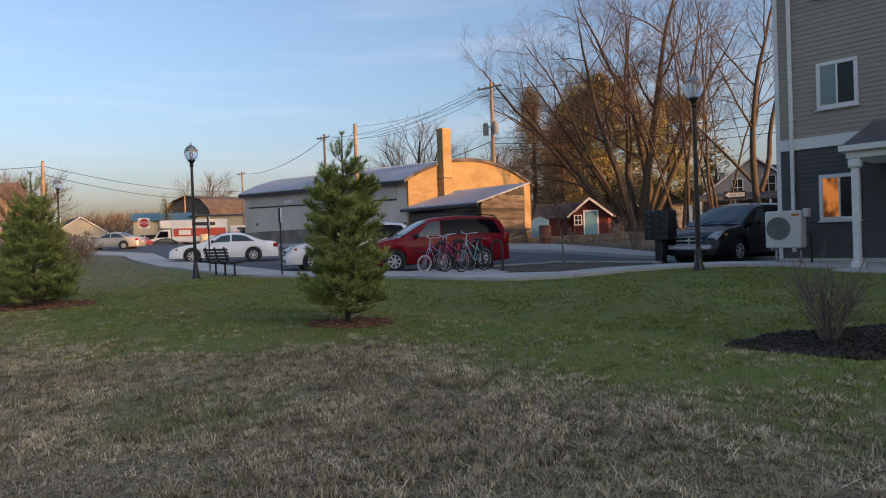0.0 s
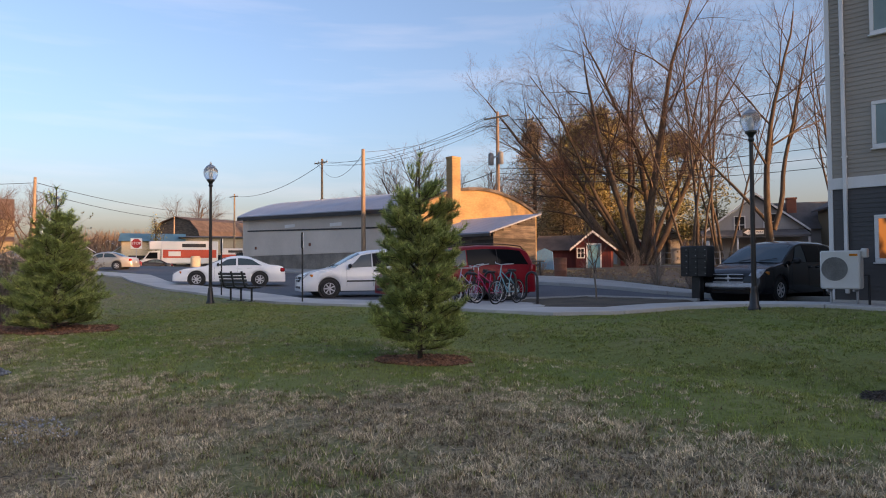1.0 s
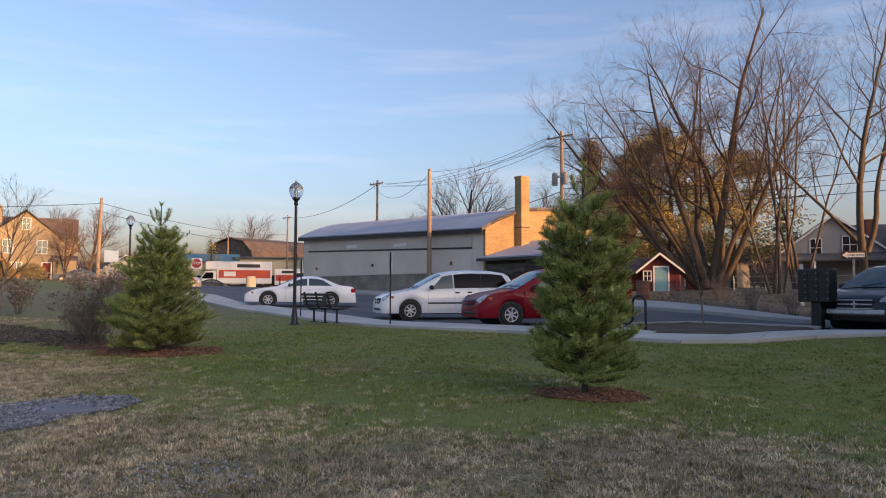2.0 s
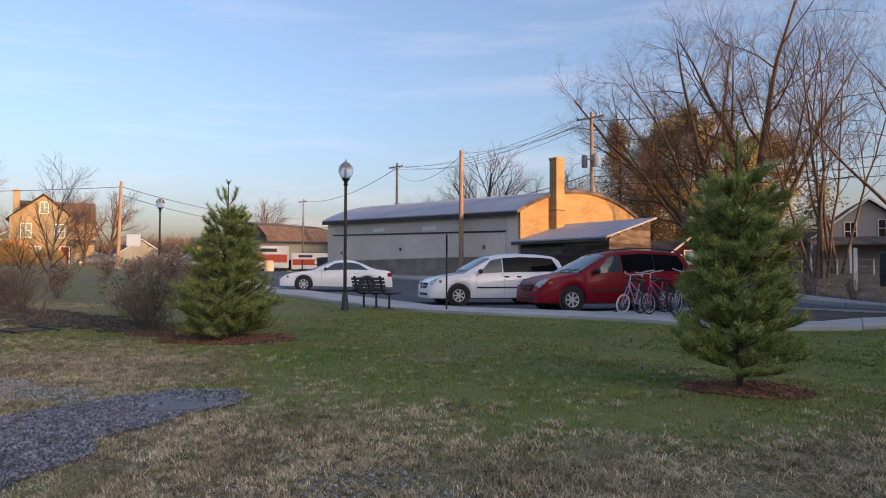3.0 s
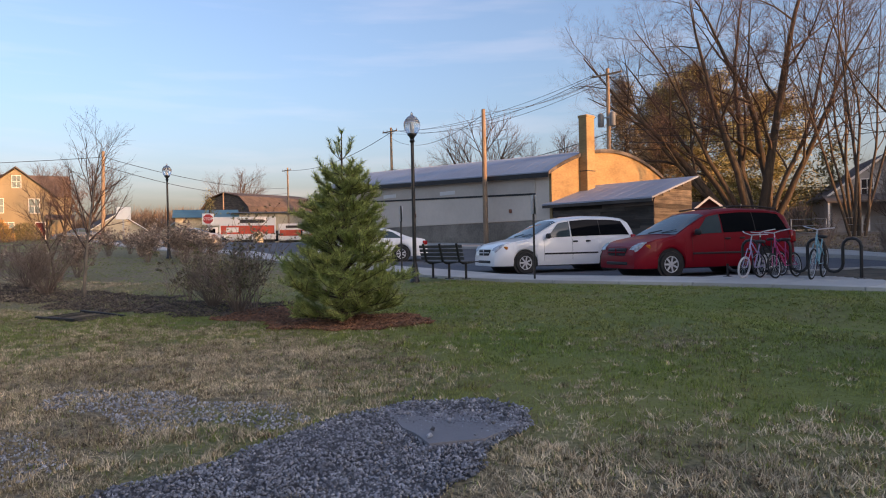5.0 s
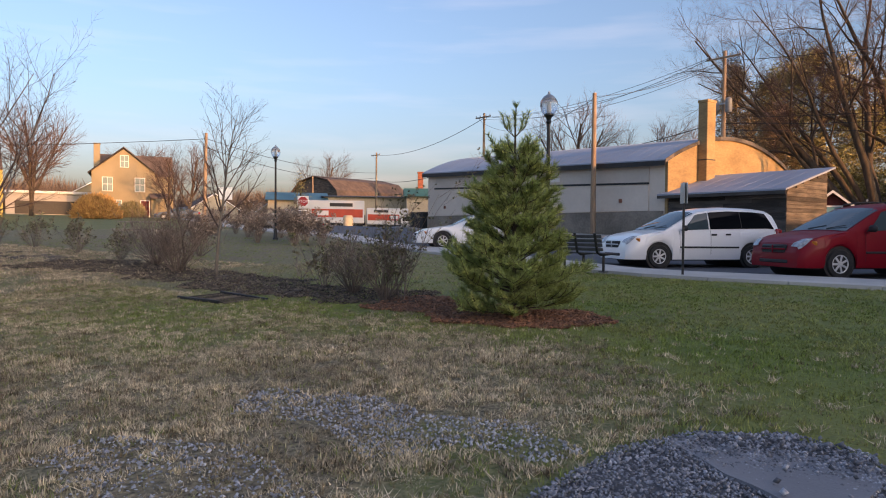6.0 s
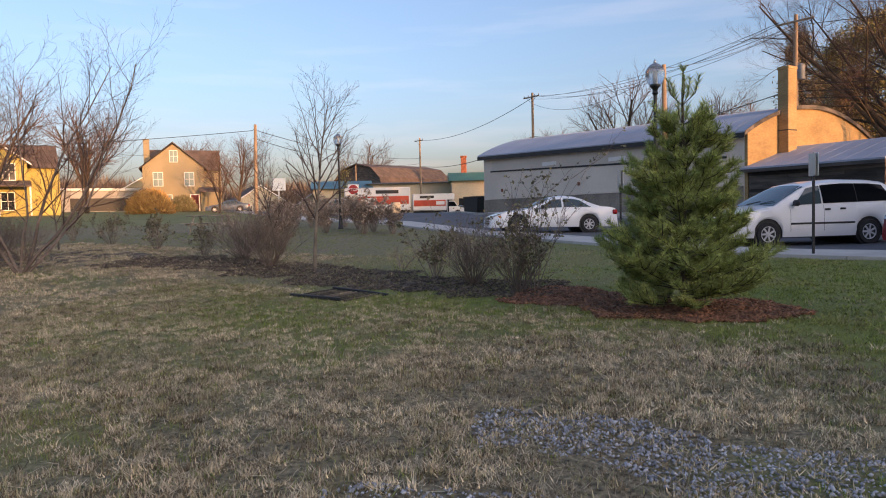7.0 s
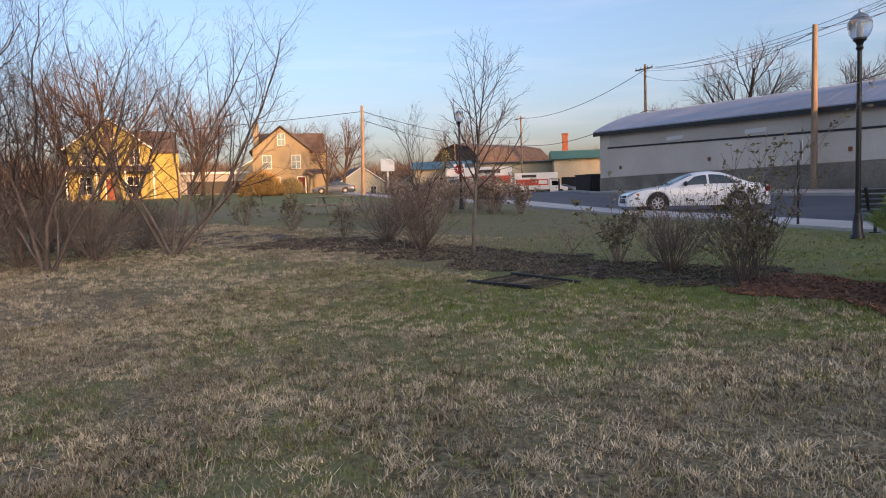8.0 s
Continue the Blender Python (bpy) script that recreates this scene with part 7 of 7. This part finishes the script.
shop(pose(-74.5, 92.5, 1.7, 0, 0, 38), "cream roadside shop with shallow grey roof", 15, 8, 5.2, 0.4, M_SHINGLE, M_CREAM, 4)
shop(pose(-62.5, 93.0, 1.8, 0, 0, 34), "cream shop with green sheet roof", 9, 8, 5.0, 1.5, M_GREEN_ROOF, M_CREAM, 2)
shop(pose(-83.0, 84.5, 1.6, 0, 0, 42), "cream shop with teal sheet roof", 9, 7, 4.6, 1.4, M_TEAL, M_CREAM, 2)
whole("brick_chimney", MB().box((0, 0, 5), (1.0, 1.0, 10.6), bevel=0.05).box((0, 0, 10.3), (1.15, 1.15, 0.3), bevel=0.04), M_BRICK_RED, "tall red brick chimney behind the shops", "chimney", pose(-74.5, 108, 1.8, 0, 0, 30))


def hut():
    z0 = 1.42
    ob = house("garden_hut", pose(-9.6, 54.4, z0, 0, 0, 4), "small red garden hut with turquoise door", 2.7, 3.2, 1.75, 2.85, M_RED_BOARD, M_SHINGLE_BROWN, [(-0.95, 1.25, 0.55, 0.75)], door=(0.05, 1.9), door_mat=M_BLUE_DOOR, wing=(-4.6, -0.2, 0.8, 3.2, 1.6, 2.75))
    for k in range(16):
        x = -1.3 + k * 2.6 / 15
        zt = 1.75 + 1.0 * (1 - abs(x) / 1.35)
        part("batten", MB().box((x, -0.012, zt / 2), (0.03, 0.03, zt)), M_RED_BOARD, ob, smooth=None)


hut()
house("tool_shed", pose(-7.2, 62.0, 1.7, 0, 0, 8), "weathered red tool shed beside the tree trunk", 2.3, 2.6, 1.6, 2.4, M_RED_BOARD, M_SHINGLE_BROWN)
tarp = thing("tarp_cover", pose(-12.0, 47.5, 1.4, 0, 0, 10), "blue plastic tarp over a stacked load", "tarp")
part("cover", MB().prism([(-0.7, 0, 0), (0.7, 0, 0), (0.62, 0, 1.25), (0.1, 0, 1.5), (-0.6, 0, 1.2)], (0, 1.2, 0)), M_TARP, tarp, smooth=None)
drum = thing("steel_drum", placed(-7.57, 31.2), "rusty red steel drum by the kerb", "drum")
part("body", MB().lathe([(0.28, 0), (0.285, 0.02), (0.28, 0.04), (0.28, 0.28), (0.292, 0.30), (0.28, 0.32), (0.28, 0.56), (0.292, 0.58), (0.28, 0.60), (0.28, 0.85), (0.29, 0.87), (0.27, 0.88)], 20), M_RUST, drum)
tr = thing("trestle_table", placed(-9.3, 32.0, 5), "dark wooden trestle table by the store", "table")
part("tabletop", MB().box((0, 0, 0.74), (1.6, 0.7, 0.05), bevel=0.01), M_WOOD_DARK, tr)
for x in (-0.6, 0.6):
    part("trestle", MB().tube([(x, -0.3, 0), (x, 0, 0.72), (x, 0.3, 0)], 0.035, 5), M_WOOD_DARK, tr)
part("brace", MB().tube([(-0.6, 0, 0.3), (0.6, 0, 0.6)], 0.03, 5), M_WOOD_DARK, tr)

fence = thing("wire_fence", pose(-4.5, 52.5, gz(-4.5, 52.5)), "low wire fence under the bare trees", "fence")
for k in range(6):
    part("post", MB().tube([(k * 2.0, k * -0.25, -0.2), (k * 2.0, k * -0.25, 1.1)], 0.04, 6), M_STEEL, fence)
for z in (0.15, 0.62, 1.05):
    part("rail", MB().tube([(0, 0, z), (10, -1.25, z)], 0.02, 4), M_STEEL, fence)


# ---- trucks ----
def box_truck(m, label, L=5.6, cabside=1):
    ob = thing("box_truck", m, label, "truck", "hire trucks")
    part("box", MB().box((-0.6, 0, 2.0), (L, 2.35, 2.35), bevel=0.05), M_TRUCK_WHITE, ob)
    part("overcab_box", MB().box((L / 2 - 0.1, 0, 2.72), (1.3, 2.3, 0.9), bevel=0.08), M_TRUCK_WHITE, ob)
    for s in (-1, 1):
        part("stripe", MB().box((-0.6, s * 1.18, 1.85), (L * 0.94, 0.02, 0.85)), M_TRUCK_ORANGE, ob, "orange red side stripe")
        part("logo_bar", MB().box((-1.0, s * 1.185, 2.72), (L * 0.42, 0.02, 0.36)), M_PLASTIC_DARK, ob, "dark lettering shown as a bar")
        part("logo_panel", MB().box((0.9, s * 1.19, 1.85), (1.2, 0.02, 0.5)), M_TRUCK_WHITE, ob)
    cab = MB().prism([(L / 2 - 0.5, -1.0, 0.5), (L / 2 + 1.9, -1.0, 0.5), (L / 2 + 1.95, -1.0, 1.05), (L / 2 + 1.1, -1.0, 1.3), (L / 2 + 0.55, -1.0, 2.1), (L / 2 - 0.5, -1.0, 2.2)], (0, 2.0, 0))
    part("cab", cab, M_TRUCK_WHITE, ob)
    for s in (-1, 1):
        part("side_window", MB().prism([(L / 2 - 0.25, s * 1.012, 1.35), (L / 2 + 0.92, s * 1.012, 1.35), (L / 2 + 0.5, s * 1.012, 2.0), (L / 2 - 0.25, s * 1.012, 2.0)], (0, 0.004 * s, 0)), M_GLASS_CAR, ob)
        for x in (L / 2 + 1.0, -L / 2 + 0.6):
            part("wheel", MB().lathe([(0.2, -0.12), (0.40, -0.13), (0.42, -0.08), (0.42, 0.08), (0.40, 0.13), (0.2, 0.12)], 20).moved(pose(x, s * 0.98, 0.42, 90, 0, 0)), M_RUBBER, ob)
    part("windscreen", MB().add([(L / 2 + 1.12, -0.9, 1.33), (L / 2 + 1.12, 0.9, 1.33), (L / 2 + 0.6, 0.85, 2.05), (L / 2 + 0.6, -0.85, 2.05)], [(0, 1, 2, 3)]), M_GLASS_SCREEN, ob)
    part("chassis", MB().box((0, 0, 0.62), (L + 1.0, 1.2, 0.25)), M_PLASTIC_DARK, ob)
    return ob


box_truck(placed(-71.2, 78.3, 222) @ Matrix.Scale(1.35, 4), "white hire truck with orange stripe at the kerb")
box_truck(placed(-65.4, 84.0, 38), "white hire truck facing along the street", L=4.8)
sedan_shape("sedan", "dark blue car parked by the shops", car_pose(-63.5, 84.5, -61.2, 86.2, 0.8), M_PAINT_BLUE)
sedan_shape("sedan", "pale car parked by the shops", car_pose(-59.4, 87.5, -57.2, 89.2, 0.8), M_PAINT_SILVER)
sedan_shape("sedan", "dark car beside the stucco house", car_pose(-75.0, 53.4, -73.2, 55.5, 0.8), M_PAINT_BLUE)
sedan_shape("sedan", "dark car waiting at the far crossing", car_pose(-69, 68, -67, 69.8, 0.8), M_PAINT_BLACK)
sk2 = thing("skip_bin", pose(-38.9, 50.2, 1.6, 0, 0, -25), "black steel refuse skip beside the shed", "skip")
part("bin", MB().prism([(-0.9, -0.6, 0.1), (0.9, -0.6, 0.1), (1.0, -0.6, 1.35), (-1.0, -0.6, 1.35)], (0, 1.2, 0)), M_PLASTIC_DARK, sk2)
part("lid", MB().box((0, 0, 1.4), (2.05, 1.3, 0.07), bevel=0.02), M_PLASTIC_DARK, sk2)
for x in (-1.5, 1.4):
    whole("bollard", MB().lathe([(0.06, 0), (0.06, 1.05), (0.03, 1.12)], 10), M_PLASTIC_DARK, "dark steel bollard beside the refuse skip", "bollard", placed(-39.6 + x, 49.4), group="bollards")
kiosk = thing("kiosk", placed(-61.0, 69.0, 40), "cream round topped roadside container", "container")
part("body", MB().lathe([(0.55, 0), (0.6, 0.3), (0.6, 1.7), (0.5, 1.9)], 18), M_CREAM, kiosk)


# ---- signs ----
def lettering(body, size, m, material, parent):
    cu = bpy.data.curves.new("text", "FONT")
    cu.body, cu.size, cu.align_x, cu.align_y, cu.extrude = body, size, "CENTER", "CENTER", 0.004
    tmp = bpy.data.objects.new("text", cu)
    dg = bpy.context.evaluated_depsgraph_get()
    scene.collection.objects.link(tmp)
    dg.update()
    me = bpy.data.meshes.new_from_object(tmp.evaluated_get(dg))
    bpy.data.objects.remove(tmp)
    me.materials.clear()
    me.materials.append(material)
    ob = new("lettering", me)
    ob.parent = parent
    ob.matrix_basis = m
    return ob


stop = thing("stop_sign", placed(-52.8, 51.4, 42), "red octagonal stop sign on a white board", "sign")
part("post", MB().box((0, 0.05, 1.2), (0.07, 0.05, 2.6)), M_STEEL, stop)
part("board", MB().box((0, 0.015, 2.15), (1.02, 0.02, 1.02), bevel=0.005), M_SIGN_WHITE, stop)
part("plate", MB().lathe([(0.47, 0), (0.47, 0.012)], 8).moved(pose(0, 0.0, 2.15, 90, 22.5, 0)), M_SIGN_RED, stop, smooth=None)
lettering("STOP", 0.36, pose(0, -0.018, 2.15, 90, 0, 0), M_SIGN_WHITE, stop)
ow = thing("one_way_sign", placed(0.5, 33.2, 8), "black and white arrow sign on a thin post", "sign")
zs = 3.0 - gz(0.5, 33.2)
part("post", MB().box((0, 0.04, zs / 2), (0.05, 0.04, zs + 0.2)), M_STEEL, ow)
part("plate", MB().box((0, 0, zs), (0.92, 0.015, 0.34), bevel=0.004), M_PLASTIC_DARK, ow)
arrow = [(-0.42, -0.012, zs), (-0.22, -0.012, zs + 0.13), (-0.22, -0.012, zs + 0.09), (0.40, -0.012, zs + 0.09), (0.40, -0.012, zs - 0.09), (-0.22, -0.012, zs - 0.09), (-0.22, -0.012, zs - 0.13)]
part("arrow", MB().prism(arrow, (0, 0.004, 0)), M_SIGN_WHITE, ow, smooth=None)
lettering("ONE WAY", 0.13, pose(0.08, -0.015, zs, 90, 0, 0), M_PLASTIC_DARK, ow)
whole("white_post", MB().box((0, 0, 0.9), (0.13, 0.13, 1.8), bevel=0.01), M_TRIM, "white wooden post beyond the kerb", "post", placed(-1.37, 33.8))
bx = thing("lightbox_sign", placed(-50.5, 39.8, 50), "plain white square sign on a post", "sign")
part("post", MB().box((0, 0, 1.2), (0.12, 0.12, 2.4)), M_STEEL, bx)
part("panel", MB().box((0, 0, 2.55), (1.05, 0.16, 0.95), bevel=0.02), M_SIGN_WHITE, bx)


def parking_sign(x, y, top, yaw):
    ob = thing("parking_sign", placed(x, y, yaw), "small parking sign on a dark steel post", "sign", "parking signs")
    h = top - gz(x, y)
    part("post", MB().box((0, 0, h / 2), (0.05, 0.045, h), bevel=0.006), M_PLASTIC_DARK, ob)
    part("plate", MB().box((0, -0.032, h - 0.24), (0.30, 0.012, 0.46), bevel=0.004), M_SIGN_WHITE, ob, "sign plate seen nearly edge on")
    part("plate_back", MB().box((0, 0.03, h - 0.24), (0.30, 0.008, 0.46), bevel=0.003), M_STEEL, ob)


parking_sign(-12.62, 18.05, 2.61, 118)
parking_sign(-17.3, 20.2, 2.62, 125)


# ---- bench, rack and bicycles ----
bench = thing("bench", pose(-14.95, 18.2, gz(-14.95, 18.2) + 0.07, 0, 0, -20), "black slatted metal park bench on the path", "bench")
for k in range(5):
    part("seat_slat", MB().box((0, -0.12 + k * 0.105, 0.44), (1.5, 0.075, 0.03), bevel=0.008), M_BENCH, bench)
for k in range(4):
    part("back_slat", MB().box((0, -0.24 - k * 0.025, 0.54 + k * 0.10), (1.5, 0.03, 0.075), pose(0, 0, 0, 12, 0, 0).to_3x3(), bevel=0.008), M_BENCH, bench)
for x in (-0.58, 0.0, 0.58):
    part("leg", MB().tube([(x, -0.34, 0.92), (x, -0.22, 0.46), (x, -0.1, 0.41), (x, 0.32, 0.43)], 0.034, 6).tube([(x, 0.02, 0.41), (x, 0.02, 0.0)], 0.032, 6).box((x, 0.02, 0.01), (0.16, 0.16, 0.02)), M_BLACK, bench)

RX0, RY0, RDX, RDY = -5.68, 18.55, -0.957, 0.29
rack = thing("bicycle_rack", pose(RX0, RY0, gz(RX0, RY0) + 0.065, 0, 0, math.degrees(math.atan2(RDY, RDX))), "black tubular wave bicycle rack", "bicycle rack")
pts = [(0, 0, 0)]
step = 0.34
for k in range(8):
    x0 = k * step
    hi = 0.68 if k % 2 == 0 else 0.30
    sgn = 1 if k % 2 == 0 else -1
    for a in range(0, 7):
        th = math.pi * a / 6
        pts.append((x0 + step / 2 - step / 2 * math.cos(th), 0, hi + sgn * step / 2 * math.sin(th)))
pts.append((8 * step, 0, 0.0))
part("wave_tube", MB().tube(pts, 0.033, 8), M_BLACK, rack, smooth=60)
for x in (0, 8 * step):
    part("foot_plate", MB().box((x, 0, 0.006), (0.16, 0.16, 0.014)), M_BLACK, rack)


def bicycle(m, label, paint, tyre, r=0.30, wbase=0.98, basket=None, tall=1.0):
    """A bicycle along x: front at -x."""
    ob = thing("bicycle", m, label, "bicycle", "bicycles at the rack")
    for s in (-1, 1):
        x = s * wbase / 2
        w = part("wheel", MB().ring((x, 0, r), r - 0.02, 0.021, 30, 6), tyre, ob)
        sp = MB()
        for k in range(14):
            a = math.pi * 2 * k / 14
            sp.tube([(x, 0.012 * (-1) ** k, r), (x + (r - 0.035) * math.cos(a), 0, r + (r - 0.035) * math.sin(a))], 0.0022, 3, caps=False)
        sp.ring((x, 0, r), r - 0.045, 0.008, 26, 4)
        part("spokes", sp, M_RIM, w)
    hx, hz = -wbase / 2 + 0.14, (0.62 + r) * tall
    sx, sz = wbase * 0.16, (0.52 + r) * tall
    bb = (0.02, 0, r - 0.01)
    fr = MB().tube([(hx, 0, hz - 0.12), bb], 0.017, 6).tube([(hx + 0.01, 0, hz - 0.05), (sx - 0.05, 0, sz * 0.72)], 0.015, 6).tube([bb, (sx, 0, sz)], 0.015, 6)
    for y in (-0.05, 0.05):
        fr.tube([bb, (wbase / 2, y, r)], 0.010, 5).tube([(sx - 0.03, 0, sz * 0.8), (wbase / 2, y, r)], 0.009, 5)
        fr.tube([(hx - 0.005, y * 0.9, hz - 0.2), (-wbase / 2, y, r)], 0.011, 5)
    fr.tube([(hx + 0.02, 0, hz), (hx - 0.01, 0, hz - 0.22)], 0.018, 6)
    part("bicycle_frame", fr, paint, ob)
    hb = MB().tube([(hx + 0.02, 0, hz), (hx + 0.03, 0, hz + 0.08), (hx + 0.01, 0, hz + 0.10)], 0.013, 6).tube([(hx + 0.16, -0.29, hz + 0.15), (hx, -0.16, hz + 0.13), (hx, 0, hz + 0.10), (hx, 0.16, hz + 0.13), (hx + 0.16, 0.29, hz + 0.15)], 0.012, 6)
    part("handlebar", hb, M_RIM, ob)
    part("saddle", MB().box((sx + 0.02, 0, sz + 0.05), (0.25, 0.15, 0.06), bevel=0.025), M_PLASTIC_DARK, ob)
    ck = MB().ring(bb, 0.075, 0.008, 18, 4).tube([(0.02, -0.08, r - 0.01), (0.14, -0.09, r - 0.09)], 0.009, 5).tube([(0.02, 0.08, r - 0.01), (-0.10, 0.09, r + 0.07)], 0.009, 5).box((0.15, -0.13, r - 0.09), (0.08, 0.08, 0.02)).box((-0.11, 0.13, r + 0.07), (0.08, 0.08, 0.02))
    part("crank", ck, M_PLASTIC_DARK, ob)
    if basket:
        part("basket", MB().prism([(hx - 0.24, -0.13, hz - 0.12), (hx - 0.04, -0.13, hz - 0.12), (hx - 0.02, -0.15, hz + 0.08), (hx - 0.26, -0.15, hz + 0.08)], (0, 0.28, 0)), basket, ob)
    return ob


def bike_pose(fx, fy, rx, ry, lean=8):
    yaw = math.degrees(math.atan2(ry - fy, rx - fx))
    x, y = (fx + rx) / 2, (fy + ry) / 2
    return pose(x, y, gz(x, y) + 0.068, lean, 0, yaw)


bicycle(bike_pose(-7.98, 18.35, -7.55, 19.1), "lilac child's bicycle with white tyres", M_LILAC, M_WHITE_TYRE, r=0.25, wbase=0.84, tall=1.0)
bicycle(bike_pose(-7.32, 18.35, -6.85, 19.15, -6), "pink bicycle with black tyres at the rack", M_PINK, M_RUBBER, r=0.28, wbase=0.92)
bicycle(bike_pose(-6.68, 17.95, -6.35, 18.95, 5), "pale aqua bicycle with upright handlebars", M_AQUA, M_RUBBER, r=0.33, wbase=1.02, tall=1.0)
bicycle(bike_pose(-7.62, 18.75, -7.1, 19.6, -5), "dark bicycle behind the pink one", M_BLACK, M_RUBBER, r=0.29, wbase=0.94)

mail = thing("mailbox_cluster", pose(-1.72, 21.3, gz(-1.72, 21.3) + 0.02, 0, 0, -28), "black cluster mailbox on a pedestal", "mailbox")
part("cabinet", MB().box((0, 0, 1.12), (0.80, 0.45, 0.86), bevel=0.02), M_BLACK, mail)
part("pedestal", MB().box((0, 0, 0.36), (0.26, 0.24, 0.72), bevel=0.02).box((0, 0, 0.02), (0.42, 0.40, 0.04)), M_BLACK, mail)
for i in range(3):
    for j in range(5):
        d = part("mail_door", MB().box((-0.26 + i * 0.26, -0.232, 0.78 + j * 0.165), (0.245, 0.018, 0.152), bevel=0.005), M_BLACK, mail)
        part("lock", MB().lathe([(0.014, 0), (0.012, 0.014)], 8).moved(pose(-0.2 + i * 0.28, -0.24, 0.78 + j * 0.165, 90, 0, 0)), M_STEEL, d)

# the drain grate in the lawn
grate = thing("drain_grate", pose(-18.4, 10.13, gz(-18.4, 10.13) + 0.02, 2, 1, -8), "rusted iron drain grate in the lawn", "grate")
for s in (-1, 1):
    part("edge_bar", MB().box((0, s * 0.36, 0.012), (1.2, 0.05, 0.05), bevel=0.008).moved(pose(0.10 * s, 0, 0, 0, 1.5 * s, 2 * s)), M_PLASTIC_DARK, grate)
for k in range(10):
    part("cross_bar", MB().box((-0.52 + k * 0.115, 0, 0.002), (0.03, 0.66, 0.03), bevel=0.005), M_WOOD_GREY, grate)

picnic = thing("picnic_table", placed(-34.3, 20.5, 20), "weathered wooden picnic table on the far lawn", "table")
for k in range(5):
    part("top_board", MB().box((0, -0.3 + k * 0.15, 0.74), (1.8, 0.14, 0.04), bevel=0.008), M_PALE_TABLE, picnic)
for s in (-1, 1):
    for k in range(2):
        part("seat_board", MB().box((0, s * (0.62 + 0.15 * k), 0.44), (1.8, 0.14, 0.04), bevel=0.008), M_PALE_TABLE, picnic)
    part("leg", MB().tube([(s * 0.65, -0.6, 0), (s * 0.65, -0.2, 0.72)], 0.04, 5).tube([(s * 0.65, 0.6, 0), (s * 0.65, 0.2, 0.72)], 0.04, 5).box((s * 0.65, 0, 0.40), (0.05, 1.6, 0.09)), M_PALE_TABLE, picnic)

# ornamental grass and a round bush by the stucco house
def mound(m, label, seed, r, h, mt, count, category="shrub", leaf=0.35, name="ornamental_grass"):
    ob = thing(name, m, label, category)
    rng = random.Random(seed)
    vs, fs = [], []
    for k in range(count):
        a, e = rng.uniform(0, 6.283), math.acos(rng.uniform(0.0, 1.0))
        q = rng.uniform(0.55, 1.05)
        c = Vector((math.cos(a) * math.sin(e) * r * q, math.sin(a) * math.sin(e) * r * q, math.cos(e) * h * q))
        u = (Vector((c.x, c.y, c.z + h * 0.6)).normalized() + Vector((rng.gauss(0, 0.4), rng.gauss(0, 0.4), rng.gauss(0, 0.4)))).normalized() * leaf * rng.uniform(0.5, 1.2)
        w = u.orthogonal().normalized() * leaf * 0.12
        i = len(vs)
        vs += [c - w, c + w, c + u]
        fs.append((i, i + 1, i + 2))
    part("foliage", MB().add(vs, fs), mt, ob, smooth=None)
    part("stalk", MB().tube([(0, 0, -0.1), (0, 0, h * 0.5)], 0.08, 6), M_BARK, ob)


mound(placed(-76.0, 46.0), "golden dry ornamental grass in low sun", 101, 2.2, 2.3, M_LEAF_ORANGE, 5000, leaf=0.6)
mound(placed(-83.5, 55.5), "round green bush before the stucco house", 102, 1.7, 1.9, M_LEAF_GREEN, 3500, name="round_bush")
mound(placed(-80.0, 50.0), "low golden grass by the driveway", 103, 1.3, 1.0, M_LEAF_ORANGE, 2000, leaf=0.5)


# ---- far woods and hills ----
def far_woods():
    rng = np.random.default_rng(5)
    n = 170000
    az = rng.uniform(radians(-98), radians(35), n)
    dist = rng.uniform(135, 240, n)
    x, y = -8 + np.sin(az) * dist, np.cos(az) * dist
    clumpy = 0.5 + 0.5 * lumps(x, y, 0.03, 2.0)
    keep = rng.uniform(0, 1, n) < 0.25 + 0.75 * clumpy
    x, y, clumpy = x[keep], y[keep], clumpy[keep]
    n = len(x)
    top = (5.0 + 9 * clumpy) * rng.uniform(0.4, 1.0, n)
    lo = top * rng.uniform(0.0, 0.75, n)
    z = land(x, y)
    a = rng.uniform(0, 6.283, n)
    w = rng.uniform(0.04, 0.16, n)
    lean = rng.normal(0, 1.3, (n, 2))
    v = np.stack([np.stack([x - np.cos(a) * w, y - np.sin(a) * w, z + lo], -1), np.stack([x + np.cos(a) * w, y + np.sin(a) * w, z + lo], -1), np.stack([x + lean[:, 0], y + lean[:, 1], z + top], -1)], 1).reshape(-1, 3)
    tagged(new("distant_woods", fast_mesh("distant_woods", v, np.arange(3 * n).reshape(-1, 3), M_WOODLAND)), "brown bare woods along the horizon", "woods", kind="stuff")


far_woods()


def hills():
    mb = MB()
    vs, fs = [], []
    n = 90
    for i in range(n + 1):
        az = radians(-110 + 160 * i / n)
        h = 34 + 16 * noise.noise(Vector((i * 0.09, 3.3, 0))) + 5 * noise.noise(Vector((i * 0.5, 1.3, 0)))
        for d, z in ((700, -5), (850, h * 0.75), (1000, h), (1300, h * 0.9)):
            vs.append((math.sin(az) * d, math.cos(az) * d, z))
    for i in range(n):
        for j in range(3):
            a = i * 4 + j
            fs.append((a, a + 4, a + 5, a + 1))
    whole("backdrop", mb.add(vs, fs), M_HILL, "low wooded ridge on the horizon", "hill", kind="structure", smooth=60)


hills()
